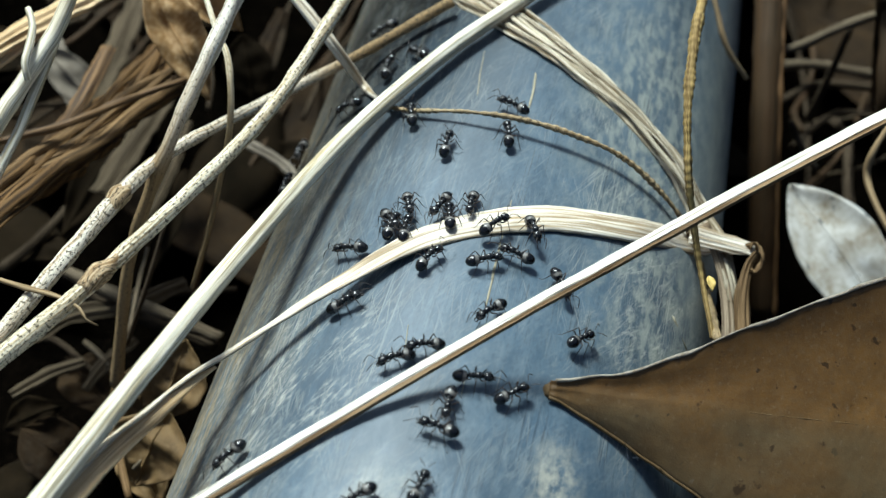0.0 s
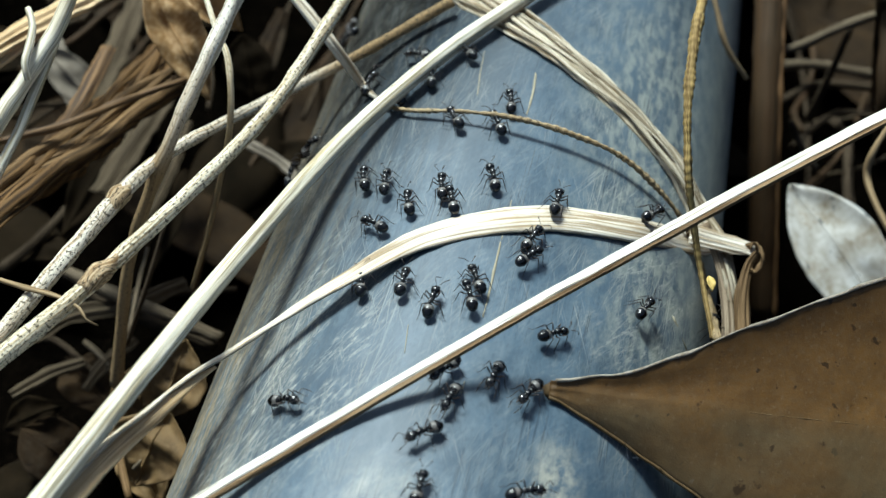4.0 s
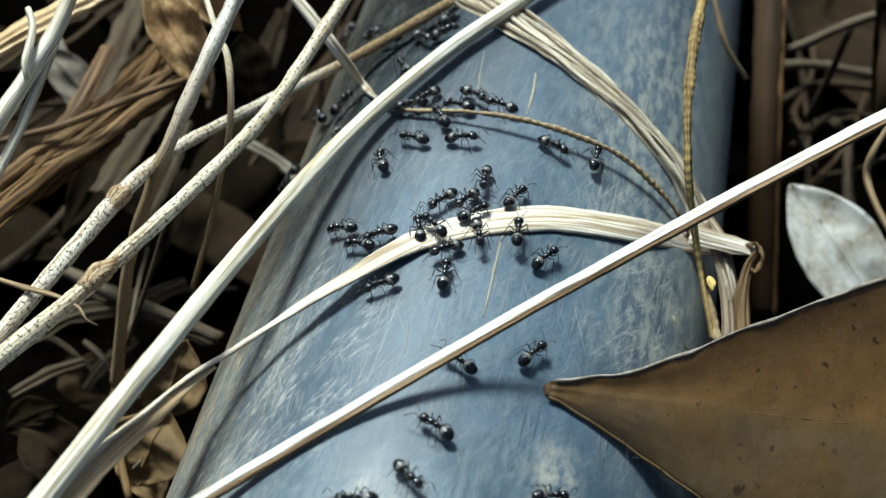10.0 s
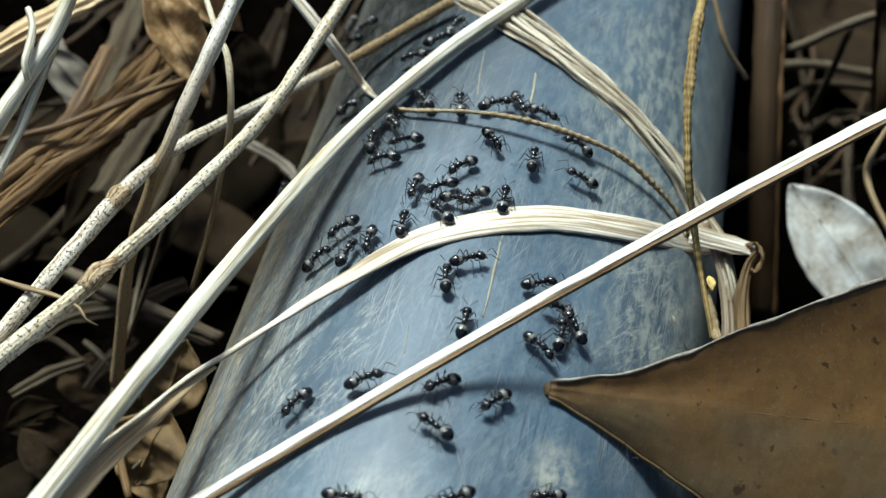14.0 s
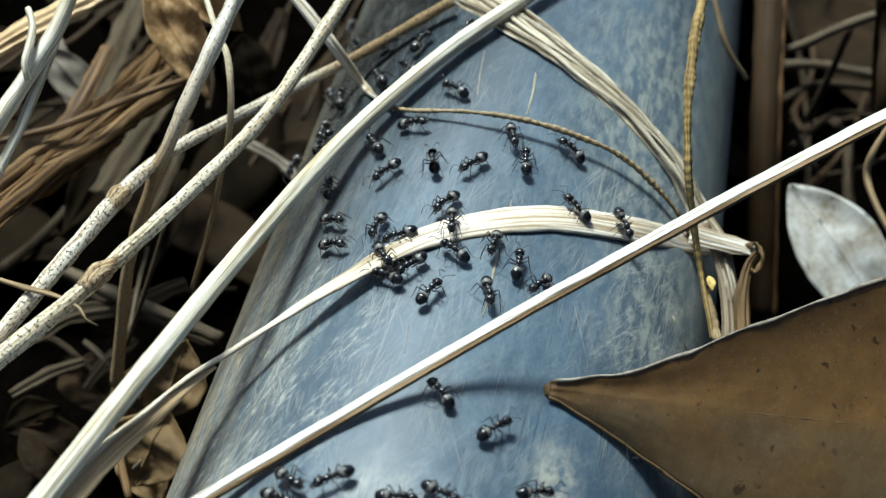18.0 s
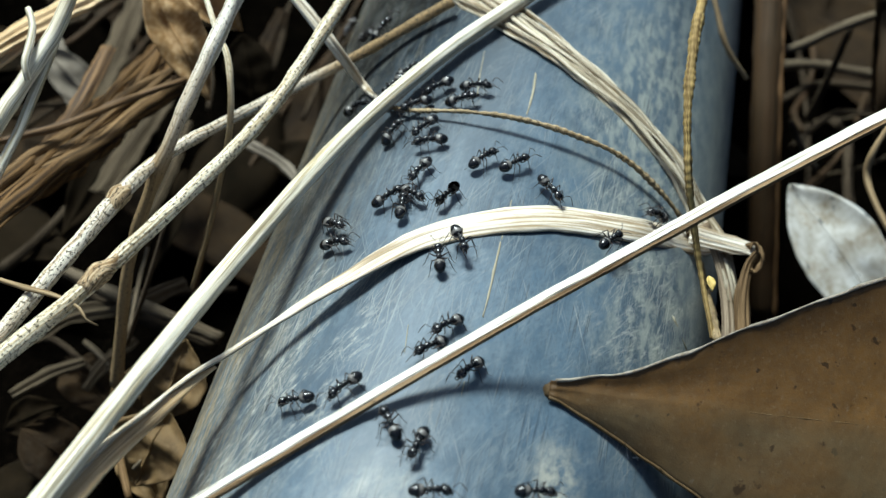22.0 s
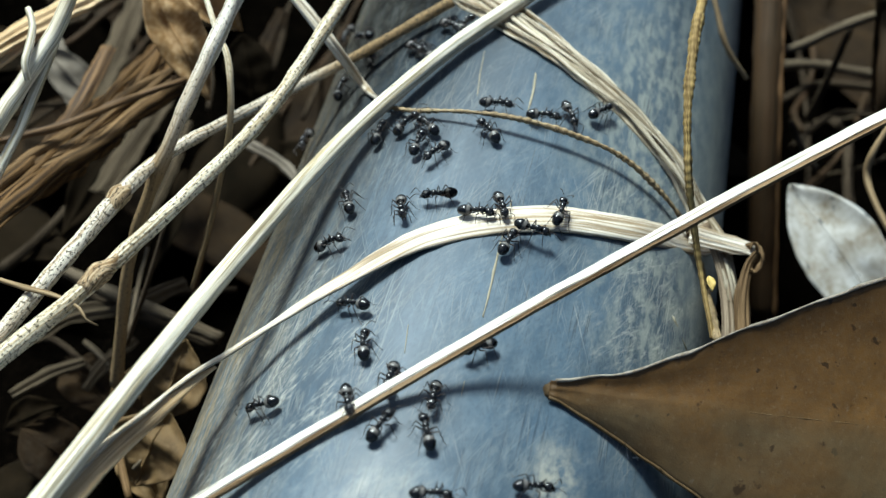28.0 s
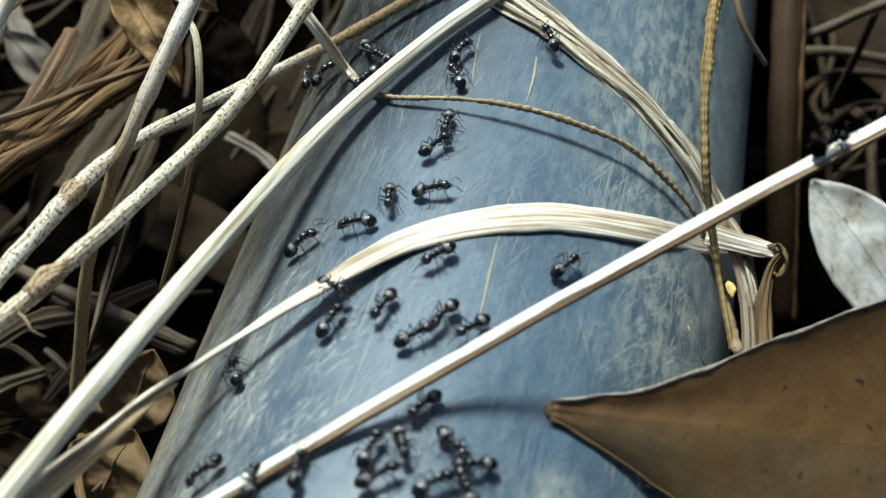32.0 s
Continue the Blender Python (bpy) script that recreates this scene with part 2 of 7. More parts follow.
def pipe_material():
    """Weathered black plastic: blue-grey patches with the sky's reflection put into their colour, scuffs and short
    scratches, tan dust on its flanks.
    """
    m, nt, bsdf = material("weathered_black_plastic")
    cloud = noise_at(nt, mapped(nt, (110, 52, 1)), 1.0, 5.0, 0.6)
    mottle = noise_at(nt, mapped(nt, (700, 244, 1), 0.05), 1.0, 5.0, 0.65)
    dark = noise_at(nt, mapped(nt, (900, 89, 1), 0.04, (9, 4, 0)), 1.0, 4.0, 0.6)
    c = mix(nt, ramp(nt, cloud, (0.30, 0.0), (0.70, 1.0)), (0.029, 0.048, 0.069), (0.085, 0.128, 0.172))
    c = mix(nt, ramp(nt, mottle, (0.42, 0.0), (0.66, 0.6)), c, (0.112, 0.148, 0.178))
    grain = noise_at(nt, mapped(nt, (3000, 1333, 1), 0.1), 1.0, 4.0, 0.7)
    c = mix(nt, ramp(nt, grain, (0.34, 0.55), (0.52, 0.0)), c, (0.040, 0.062, 0.088))
    # dark streaks, laid thicker on the flanks to imitate dark reflections
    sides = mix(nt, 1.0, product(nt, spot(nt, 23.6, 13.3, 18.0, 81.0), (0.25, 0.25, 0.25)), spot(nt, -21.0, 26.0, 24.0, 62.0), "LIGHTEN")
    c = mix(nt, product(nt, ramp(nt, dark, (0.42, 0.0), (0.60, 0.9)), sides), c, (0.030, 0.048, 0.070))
    # grey dust in short dabs, and tan dust low on the flanks
    dust = ramp(nt, noise_at(nt, mapped(nt, (560, 230, 1), 0.0, (2, 5, 0)), 1.0, 7.0, 0.68), (0.44, 0.08), (0.59, 0.95))
    c = mix(nt, product(nt, dust, mix(nt, 1.0, spot(nt, 20.0, 36.0, 17.0, 46.0), mix(nt, 1.0, spot(nt, 25.7, 4.0, 16.0, 32.0), spot(nt, 38.0, 40.0, 14.0, 62.0), "LIGHTEN"), "LIGHTEN")), c, (0.245, 0.265, 0.240))
    # paler right edge: grey dust, with sky light on the flank painted in
    c = mix(nt, product(nt, spot(nt, 37.0, 42.0, 13.0, 62.0), ramp(nt, mottle, (0.3, 0.35), (0.7, 0.85))), c, (0.26, 0.28, 0.245))
    grit = noise_at(nt, mapped(nt, (1300, 593, 1), 0.3, (1, 7, 0)), 1.0, 8.0, 0.8)
    mud_and_shade = ramp(nt, noise_at(nt, mapped(nt, (900, 111, 1), 0.06, (8, 1, 0)), 1.0, 8.0, 0.75), (0.40, 0.0), (0.56, 1.0))
    soiled = mix(nt, ramp(nt, grit, (0.36, 0.0), (0.62, 1.0)), (0.045, 0.035, 0.020), (0.40, 0.295, 0.145))
    c = mix(nt, product(nt, ramp(nt, mud_and_shade, (0.0, 0.22), (1.0, 0.9)), spot(nt, -46.8, 2.6, 33.0, 270.0)), c, soiled)
    # near-black upper left: shade of the grass painted in, with some soil
    c = mix(nt, product(nt, ramp(nt, mud_and_shade, (0.0, 0.92), (1.0, 1.0)), mix(nt, 1.0, spot(nt, -23.0, 52.0, 29.0, 52.0), product(nt, spot(nt, -28.0, 22.0, 15.0, 40.0), (0.75, 0.75, 0.75)), "LIGHTEN")), c, mix(nt, ramp(nt, grit, (0.4, 0.0), (0.66, 1.0)), (0.005, 0.005, 0.005), (0.020, 0.019, 0.016)))
    # right flank darkened in the colour, for the shading and dark reflection there
    c = mix(nt, product(nt, ramp(nt, mud_and_shade, (0.0, 0.2), (1.0, 0.8)), spot(nt, 58.0, 45.9, 22.0, 162.0)), c, (0.040, 0.050, 0.058))
    tan = ramp(nt, noise_at(nt, mapped(nt, (500, 311, 1), 0.3, (6, 2, 0)), 1.0, 6.0, 0.7), (0.40, 0.0), (0.60, 0.9))
    c = mix(nt, product(nt, tan, mix(nt, 1.0, spot(nt, 13.2, -29.0, 4.2, 6.8), product(nt, spot(nt, -4.8, -36.0, 6.4, 5.4), (0.45, 0.45, 0.45)), "LIGHTEN")), c, (0.34, 0.33, 0.27))
    # dark mottles, with part of the straw's shadow band put into the colour
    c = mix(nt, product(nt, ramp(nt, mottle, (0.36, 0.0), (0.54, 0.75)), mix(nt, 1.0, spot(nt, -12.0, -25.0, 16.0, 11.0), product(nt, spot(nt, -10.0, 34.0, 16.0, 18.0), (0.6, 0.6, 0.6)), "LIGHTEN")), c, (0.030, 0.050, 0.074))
    # scuffs: pale flecks in slanting clumps
    clump = ramp(nt, noise_at(nt, mapped(nt, (360, 89, 1), 0.6, (3, 8, 0)), 1.0, 3.0, 0.6), (0.44, 0.0), (0.60, 1.0))
    fleck = ramp(nt, noise_at(nt, mapped(nt, (2000, 420, 1), 0.6), 1.0, 8.0, 0.8), (0.49, 0.0), (0.60, 1.0))
    scuff = product(nt, clump, fleck)
    left = mix(nt, 1.0, spot(nt, -18.9, -17.1, 15.9, 25.7), spot(nt, -28.4, -25.8, 12.7, 35.1), "LIGHTEN")
    where = mix(nt, 1.0, left, spot(nt, 22.0, 9.0, 19.0, 46.0), "LIGHTEN")
    where = mix(nt, 1.0, where, (0.13, 0.13, 0.13), "LIGHTEN")
    marks = product(nt, scuff, mix(nt, 1.0, mix(nt, 1.0, left, product(nt, spot(nt, 24.0, 6.0, 16.0, 34.0), (0.9, 0.9, 0.9)), "LIGHTEN"), (0.16, 0.16, 0.16), "LIGHTEN"))
    broken = ramp(nt, noise_at(nt, mapped(nt, (170, 90, 1), 0.0, (5, 5, 0)), 1.0, 4.0, 0.65), (0.42, 0.0), (0.60, 1.0))
    for turn, su, sv, lo in ((0.05, 5200, 40, 0.60), (-0.10, 6400, 60, 0.62), (0.46, 5200, 70, 0.61), (-0.38, 5600, 60, 0.62), (0.24, 6000, 55, 0.62)):
        s = ramp(nt, noise_at(nt, mapped(nt, (su, sv, 1), turn), 1.0, 2.0, 0.5), (lo, 0.0), (lo + 0.05, 0.9))
        marks = mix(nt, 1.0, marks, product(nt, product(nt, s, broken), mix(nt, 0.35, where, (0.5, 0.5, 0.5))), "LIGHTEN")
    # dark hairline scratches along the pipe
    nick = ramp(nt, noise_at(nt, mapped(nt, (4600, 67, 1), 0.03, (7, 7, 0)), 1.0, 2.0, 0.5), (0.57, 0.0), (0.64, 0.75))
    c = mix(nt, product(nt, nick, broken), c, (0.028, 0.040, 0.055))
    strength = nt.nodes.new("ShaderNodeMath")
    strength.operation = "MULTIPLY"
    strength.inputs[1].default_value = 0.72
    nt.links.new(marks, strength.inputs[0])
    c = mix(nt, strength.outputs[0], c, (0.50, 0.49, 0.42))
    nt.links.new(c, bsdf.inputs["Base Color"])
    edge = mix(nt, 1.0, spot(nt, -46.8, 2.6, 35.0, 270.0), spot(nt, 52.0, 45.9, 18.0, 162.0), "LIGHTEN")
    edge = mix(nt, 1.0, edge, spot(nt, -25.0, 52.0, 25.0, 47.0), "LIGHTEN")
    nt.links.new(mix(nt, edge, ramp(nt, mottle, (0.3, 0.40), (0.75, 0.58)), (0.95, 0.95, 0.95)), bsdf.inputs["Roughness"])
    nt.links.new(ramp(nt, edge, (0.0, 0.5), (0.8, 0.05)), bsdf.inputs["Specular IOR Level"])
    bsdf.inputs["IOR"].default_value = 1.5
    bump(nt, bsdf, mix(nt, 0.4, mix(nt, 0.35, mottle, grit), marks), 0.5, 0.00014)
    return m


def ant_material(name, colour, rough, hair, down, bands=()):
    """Glossy black shell with patches and bands of fine silvery down."""
    m, nt, bsdf = material(name)
    co = mapped(nt, (1, 1, 1), kind="Object")
    n = noise_at(nt, co, hair, 4.0, 0.6)
    tuft = noise_at(nt, co, 1700.0, 3.0, 0.6)
    cover = ramp(nt, tuft, (0.50, 0.0), (0.66, 1.0))
    if bands:
        along = nt.nodes.new("ShaderNodeSeparateXYZ")
        nt.links.new(mapped(nt, (1000, 1000, 1000), kind="Object"), along.inputs[0])
        wavy = nt.nodes.new("ShaderNodeMath")
        wavy.operation = "MULTIPLY_ADD"
        nt.links.new(tuft, wavy.inputs[0])
        wavy.inputs[1].default_value = 0.5
        nt.links.new(along.outputs["X"], wavy.inputs[2])
        place = node(nt, "ShaderNodeMapRange", **{"From Min": -2.4, "From Max": -0.5})
        nt.links.new(wavy.outputs[0], place.inputs["Value"])
        cover = ramp(nt, place.outputs[0], *bands)
    cover = product(nt, cover, ramp(nt, n, (0.35, 0.35), (0.6, 1.0)))
    c = mix(nt, product(nt, cover, (down, down, down)), colour, (0.40, 0.37, 0.33))
    nt.links.new(c, bsdf.inputs["Base Color"])
    nt.links.new(ramp(nt, cover, (0.0, rough), (1.0, 0.55)), bsdf.inputs["Roughness"])
    bsdf.inputs["Specular IOR Level"].default_value = 0.6
    hairs = noise_at(nt, mapped(nt, (9000, 26000, 26000), kind="Object"), 1.0, 3.0, 0.6)
    bump(nt, bsdf, mix(nt, 0.5, n, hairs), 0.4, 0.00005)
    return m


SOIL = soil_material()
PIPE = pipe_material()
ANT_SHELL = ant_material("black_ant_shell", (0.004, 0.004, 0.0045), 0.19, 9000.0, 0.10)
ANT_LEG = ant_material("dark_brown_ant_leg", (0.024, 0.014, 0.010), 0.42, 9000.0, 0.12)
ANT_GASTER = ant_material("banded_ant_gaster", (0.004, 0.0038, 0.004), 0.20, 12000.0, 0.45, ((0.10, 0.0), (0.54, 0.0), (0.66, 1.0), (0.84, 0.9), (0.90, 0.05)))
DEPOSIT, _nt, _b = material("ochre_deposit")
_c = mix(_nt, noise_at(_nt, mapped(_nt, (1, 1, 1), kind="Object"), 1500.0, 4.0), (0.21, 0.185, 0.12), (0.35, 0.315, 0.225))
_nt.links.new(_c, _b.inputs["Base Color"])
_b.inputs["Roughness"].default_value = 0.85


# ---- mesh helpers ----
def build(name, verts, faces, uvs, mat, smooth=True):
    """A mesh from points in millimetres, with UVs in metres."""
    me = bpy.data.meshes.new(name)
    me.from_pydata([(v[0] * MM, v[1] * MM, v[2] * MM) for v in verts], [], faces)
    if uvs:
        layer = me.uv_layers.new(name="UVMap")
        index = np.empty(len(me.loops), dtype=np.int32)
        me.loops.foreach_get("vertex_index", index)
        layer.data.foreach_set("uv", (np.array(uvs, dtype=np.float32)[index] * MM).ravel())
    if smooth:
        me.polygons.foreach_set("use_smooth", [True] * len(me.polygons))
    me.materials.append(mat)
    me.update()
    return me


def part(name, me, parent, label="", m=None):
    """One mesh as a part of a thing or of a part."""
    ob = new(name, me)
    ob.parent = parent
    if m is not None:
        ob.matrix_basis = m
    return tagged(ob, label)


def smooth_path(points, step):
    """A Catmull-Rom line through the points, sampled about every step millimetres."""
    p = [Vector(q) for q in points]
    p = [p[0] * 2 - p[1]] + p + [p[-1] * 2 - p[-2]]
    out = []
    for a, b, c, d in zip(p, p[1:], p[2:], p[3:]):
        n = max(2, round((c - b).length / step))
        for i in range(n):
            t = i / n
            out.append(0.5 * (2 * b + (c - a) * t + (2 * a - 5 * b + 4 * c - d) * t * t + (3 * b - a - 3 * c + d) * t ** 3))
    return out + [p[-2].copy()]


def spread(values, u):
    """Linear interpolation of evenly spread values at u from 0 to 1."""
    if not isinstance(values, (list, tuple)):
        return values
    k = u * (len(values) - 1)
    i = min(int(k), len(values) - 2)
    return values[i] + (values[i + 1] - values[i]) * (k - i)


def tube(points, radius, sides=12, step=1.2, ribs=0, rib=0.0, rough=0.06, seed=0.0, phase=0.0, bead=0.0):
    """A closed stem along a line: ribbed, uneven, with tapering radius."""
    path = smooth_path(points, step)
    verts, faces, uvs = [], [], []
    ref = Vector((0.3, 0.2, 1))
    length = 0.0
    for i, q in enumerate(path):
        t = (path[min(i + 1, len(path) - 1)] - path[max(i - 1, 0)]).normalized()
        side = t.cross(ref).normalized()
        ref = side.cross(t).normalized()
        if i:
            length += (q - path[i - 1]).length
        r0 = spread(radius, i / (len(path) - 1))
        r0 *= 1 + rough * noise.noise((length * 0.35, seed, 0.5)) * 2
        r0 *= 1 + bead * math.sin(length * 5.6 + math.sin(length * 0.9))
        for k in range(sides):
            a = 2 * math.pi * k / sides
            r = r0 * (1 + rib * math.cos(ribs * a + phase) + rough * noise.noise((math.cos(a) * 1.5, math.sin(a) * 1.5 + seed, length * 0.5)))
            verts.append(q + side * (r * math.cos(a)) + ref * (r * math.sin(a)))
            uvs.append((r0 * a, length))
    n = len(path)
    for i in range(n - 1):
        for k in range(sides):
            k2 = (k + 1) % sides
            faces.append((i * sides + k, i * sides + k2, (i + 1) * sides + k2, (i + 1) * sides + k))
    faces.append(tuple(range(sides - 1, -1, -1)))
    faces.append(tuple((n - 1) * sides + k for k in range(sides)))
    return verts, faces, uvs


def radial(q):
    """The way straight out of the pipe at a point."""
    return Vector((q[0], 0, q[2] - PIPE_Z)).normalized()


def ribbon(points, width, thick=0.25, across=12, step=1.2, camber=0.0, ribs=5, rib=0.12, fold=0.0, twist=0.0, normal=None, seed=0.0, ragged=0.05, taper=0.7):
    """A blade of grass: two faces with lengthwise ribs, arched by camber, folded, twisted in degrees from end to end."""
    path = smooth_path(points, step)
    verts, faces, uvs = [], [], []
    n = len(path)
    length = 0.0
    row = 2 * across
    for i, q in enumerate(path):
        u = i / (n - 1)
        t = (path[min(i + 1, n - 1)] - path[max(i - 1, 0)]).normalized()
        up = radial(q) if normal is None else Vector(normal)
        side = t.cross(up).normalized()
        up = side.cross(t).normalized()
        a = radians(spread(twist, u))
        side, up = side * math.cos(a) + up * math.sin(a), up * math.cos(a) - side * math.sin(a)
        if i:
            length += (q - path[i - 1]).length
        w = spread(width, u)
        left = 1 + ragged * noise.noise((length * 0.4, seed, 3.1)) * 2
        right = 1 + ragged * noise.noise((length * 0.4, seed, 9.7)) * 2
        for face in (1, -1):
            for k in range(across):
                s = (k / (across - 1) * 2 - 1) * face
                x = s * w / 2 * (right if s > 0 else left)
                h = spread(camber, u) * w * (0.25 - s * s * 0.25) + fold * w * abs(s)
                h += rib * math.cos(s * math.pi * ribs + seed) + 0.12 * noise.noise((s * 2.2, length * 0.22, seed))
                edge = 1 - abs(s) ** 6 * taper
                verts.append(q + side * x + up * (h + face * thick / 2 * edge))
                uvs.append((x + (0 if face > 0 else 40), length))
    for i in range(n - 1):
        for k in range(row):
            k2 = (k + 1) % row
            faces.append((i * row + k, (i + 1) * row + k, (i + 1) * row + k2, i * row + k2))
    faces.append(tuple(range(row)))
    faces.append(tuple((n - 1) * row + k for k in range(row - 1, -1, -1)))
    return verts, faces, uvs


def leaf_mesh(length, width, thick=0.3, curl=0.0, arch=0.0, wave=0.6, nx=40, ny=17, seed=0.0, tip=0.9, belly=0.45, vein=0.25, crumple=0.0):
    """A leaf in its own plane: tip at the origin, midrib along +x, curled up at the sides, arched along the midrib."""
    verts, faces, uvs = [], [], []
    row = 2 * ny
    for i in range(nx + 1):
        u = i / nx
        half = width / 2 * max(0.03, math.sin(math.pi * min(1.0, u ** tip * (0.5 / belly ** tip) if u < belly else 0.5 + 0.5 * (u - belly) / (1 - belly))) ** 0.85)
        for face in (1, -1):
            for k in range(ny):
                s = (k / (ny - 1) * 2 - 1) * face
                y = half * s
                z = curl * s * s * half + arch * math.sin(u * math.pi) + wave * noise.noise((u * 4 + seed, s * 1.3, seed))
                z += vein * (math.exp(-(s * half / 0.6) ** 2) * 1.2 + 0.12 * math.cos((u * length - abs(y) * 0.8) * 1.3))
                z += face * thick / 2 * (1 - abs(s) ** 8 * 0.6) + crumple * (abs(noise.noise((u * 6 + seed, s * 2.6, seed))) * 2 + 0.5 * noise.noise((u * 17, s * 6, seed)))
                verts.append((u * length, y * (1 + 0.04 * noise.noise((u * 9, seed, face * 0.0 + (1 if s > 0 else 2)))), z))
                uvs.append((u * length, y + (0 if face > 0 else 90)))
    for i in range(nx):
        for k in range(row):
            k2 = (k + 1) % row
            faces.append((i * row + k, i * row + k2, (i + 1) * row + k2, (i + 1) * row + k))
    faces.append(tuple(range(row - 1, -1, -1)))
    faces.append(tuple(nx * row + k for k in range(row)))
    return verts, faces, uvs


def laid(origin, along, facing):
    """The pose of a thing at a point in millimetres, with its x axis along a way and its z axis towards another."""
    x = Vector(along).normalized()
    z = Vector(facing)
    z = (z - x * z.dot(x)).normalized()
    y = z.cross(x)
    m = Matrix((x, y, z)).transposed().to_4x4()
    m.translation = Vector(origin) * MM
    return m


def thing(name, data, label, category, group="", kind="", m=None):
    ob = new(name, build(name, *data) if isinstance(data, tuple) else data)
    if m is not None:
        ob.matrix_basis = m
    return tagged(ob, label, category, group, kind)


# ---- ground ----
def make_ground():
    """One sheet to the horizon, with two mounds added beside the pipe to block low sky light."""
    axis = [math.copysign(abs(v) ** 3.2 * 9000 + abs(v) * 260, v) for v in (i / 80 - 1 for i in range(161))]
    verts, faces = [], []
    for y in axis:
        for x in axis:
            near = max(0.0, 1 - max(abs(x), abs(y)) / 500)
            z = (noise.fractal((x * 0.03, y * 0.03, 1.7), 1.0, 2.0, 5) * 5.0 - 2.0) * near
            if abs(x) < 40:
                z = min(z, 1.0) * 0.6
            # made-up low mounds beside the pipe, raised to shut out the low sky
            far, high = (190, 95) if x < 0 else (150, 150)
            k = max(0.0, min(1.0, (abs(x) - 80) / far)) * max(0.0, min(1.0, (900 - abs(x)) / 500)) * max(0.0, min(1.0, (800 - abs(y)) / 400))
            z += high * k * k * (3 - 2 * k) * (1 + 0.25 * noise.noise((x * 0.008, y * 0.008, 4.0)))
            verts.append((x, y, z - 3.0))
    n = len(axis)
    for j in range(n - 1):
        for i in range(n - 1):
            faces.append((j * n + i, j * n + i + 1, (j + 1) * n + i + 1, (j + 1) * n + i))
    thing("ground", (verts, faces, None, SOIL), "crumbly soil under dry leaf litter, blackened to stand in for shade", "ground", kind="structure")


def make_pipe():
    verts, faces, uvs = [], [], []
    sides, rings = 96, 90
    for inner in (0, 1):
        for i in range(rings + 1):
            y = -420 + 1300 * i / rings
            for k in range(sides + 1):
                a = 2 * math.pi * (k / sides - 0.5)
                r = PIPE_R - 3.0 * inner
                verts.append((r * math.sin(a), y, PIPE_Z + r * math.cos(a)))
                uvs.append((PIPE_R * a, y))
    row = sides + 1
    for i in range(rings):
        for k in range(sides):
            a = i * row + k
            faces.append((a, a + 1, a + row + 1, a + row))
            b = a + (rings + 1) * row
            faces.append((b, b + row, b + row + 1, b + 1))
    off = (rings + 1) * row
    for k in range(sides):
        faces.append((k, off + k, off + k + 1, k + 1))
        e = rings * row
        faces.append((e + k, e + k + 1, off + e + k + 1, off + e + k))
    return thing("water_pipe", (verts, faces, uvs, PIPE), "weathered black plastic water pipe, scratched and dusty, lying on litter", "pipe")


make_ground()
pipe = make_pipe()

# ---- straws across the pipe ----
long_line = [(-36.2, -51.6, 62.4), (-34.9, -45.8, 62.4), (-30.7, -27.9, 62.7), (-26.5, -6.8, 60.8), (-20.9, 17.3, 58.4), (-11.8, 34.1, 61.5), (-3.0, 47.3, 63.5), (2.6, 57.3, 63.5)]
long_straw = thing("straw", (*tube(long_line, [1.12, 1.1, 1.09, 1.05, 1.06, 1.03, 0.98, 0.98], 32, 1.2, 8, 0.045, 0.025, 1.0), STRAW),
      "long pale dry straw leaning over the pipe", "straw")
part("split_edge", build("split_edge", *tube([(x + 0.62, y - 0.52, z - 0.38) for x, y, z in long_line], [0.36, 0.36, 0.34, 0.30, 0.32, 0.28, 0.28], 10, 1.0, 3, 0.1, 0.12, 6.0), SPLIT), long_straw, "tan split edge along the straw")
beam = [(-27.29, -41.29, 52.89), (-20.01, -35.55, 56.53), (-12.30, -29.42, 60.16), (2.32, -17.64, 66.41), (10.12, -11.27, 69.41), (26.29, 2.12, 74.90), (37.80, 11.80, 78.22), (45.87, 18.66, 80.27)]
straw = thing("straw", (*ribbon(beam, [0.95, 0.95, 0.95, 0.95, 1.0, 1.1, 1.2, 1.25], 0.45, 8, 1.2, 0.15, 3, 0.03, normal=(0.120, 0.113, 0.990), seed=7.0, ragged=0.03, taper=0.06), SPLIT_FACE, False),
      "straight pale straw held just above the pipe", "straw")
part("underside", build("underside", *ribbon([(x + 0.1, y - 0.50, z - 0.34) for x, y, z in beam], [0.95, 0.95, 0.95, 0.95, 1.0, 1.1, 1.2, 1.25], 0.62, 8, 1.2, 0.1, 3, 0.03, normal=(0.120, 0.113, 0.990), seed=3.0, ragged=0.03, taper=0.1), UNDERSIDE, False), straw, "brown underside of the split straw")
arched = thing("grass_blade", (*ribbon([(-35.5, -49.4, 62.0), (-34.3, -43.5, 60.8), (-32.7, -37.6, 60.1), (-30.9, -31.4, 58.2), (-28.4, -22.7, 55.5), (-23.6, -17.0, 56.6), (-15.0, -8.5, 60.1), (-6.4, 0.5, 61.2), (5.3, 6.7, 61.4), (17.0, 12.7, 57.0), (25.7, 20.9, 49.1), (33.5, 20.4, 50.0)], [2.8, 2.4, 1.5, 1.0, 1.0, 2.5, 3.8, 4.0, 4.0, 3.7, 3.3, 2.2], camber=0.3, ribs=6, rib=0.10, seed=2.0, taper=0.04), BLADE),
      "bleached grass blade arched over the pipe", "grass blade")
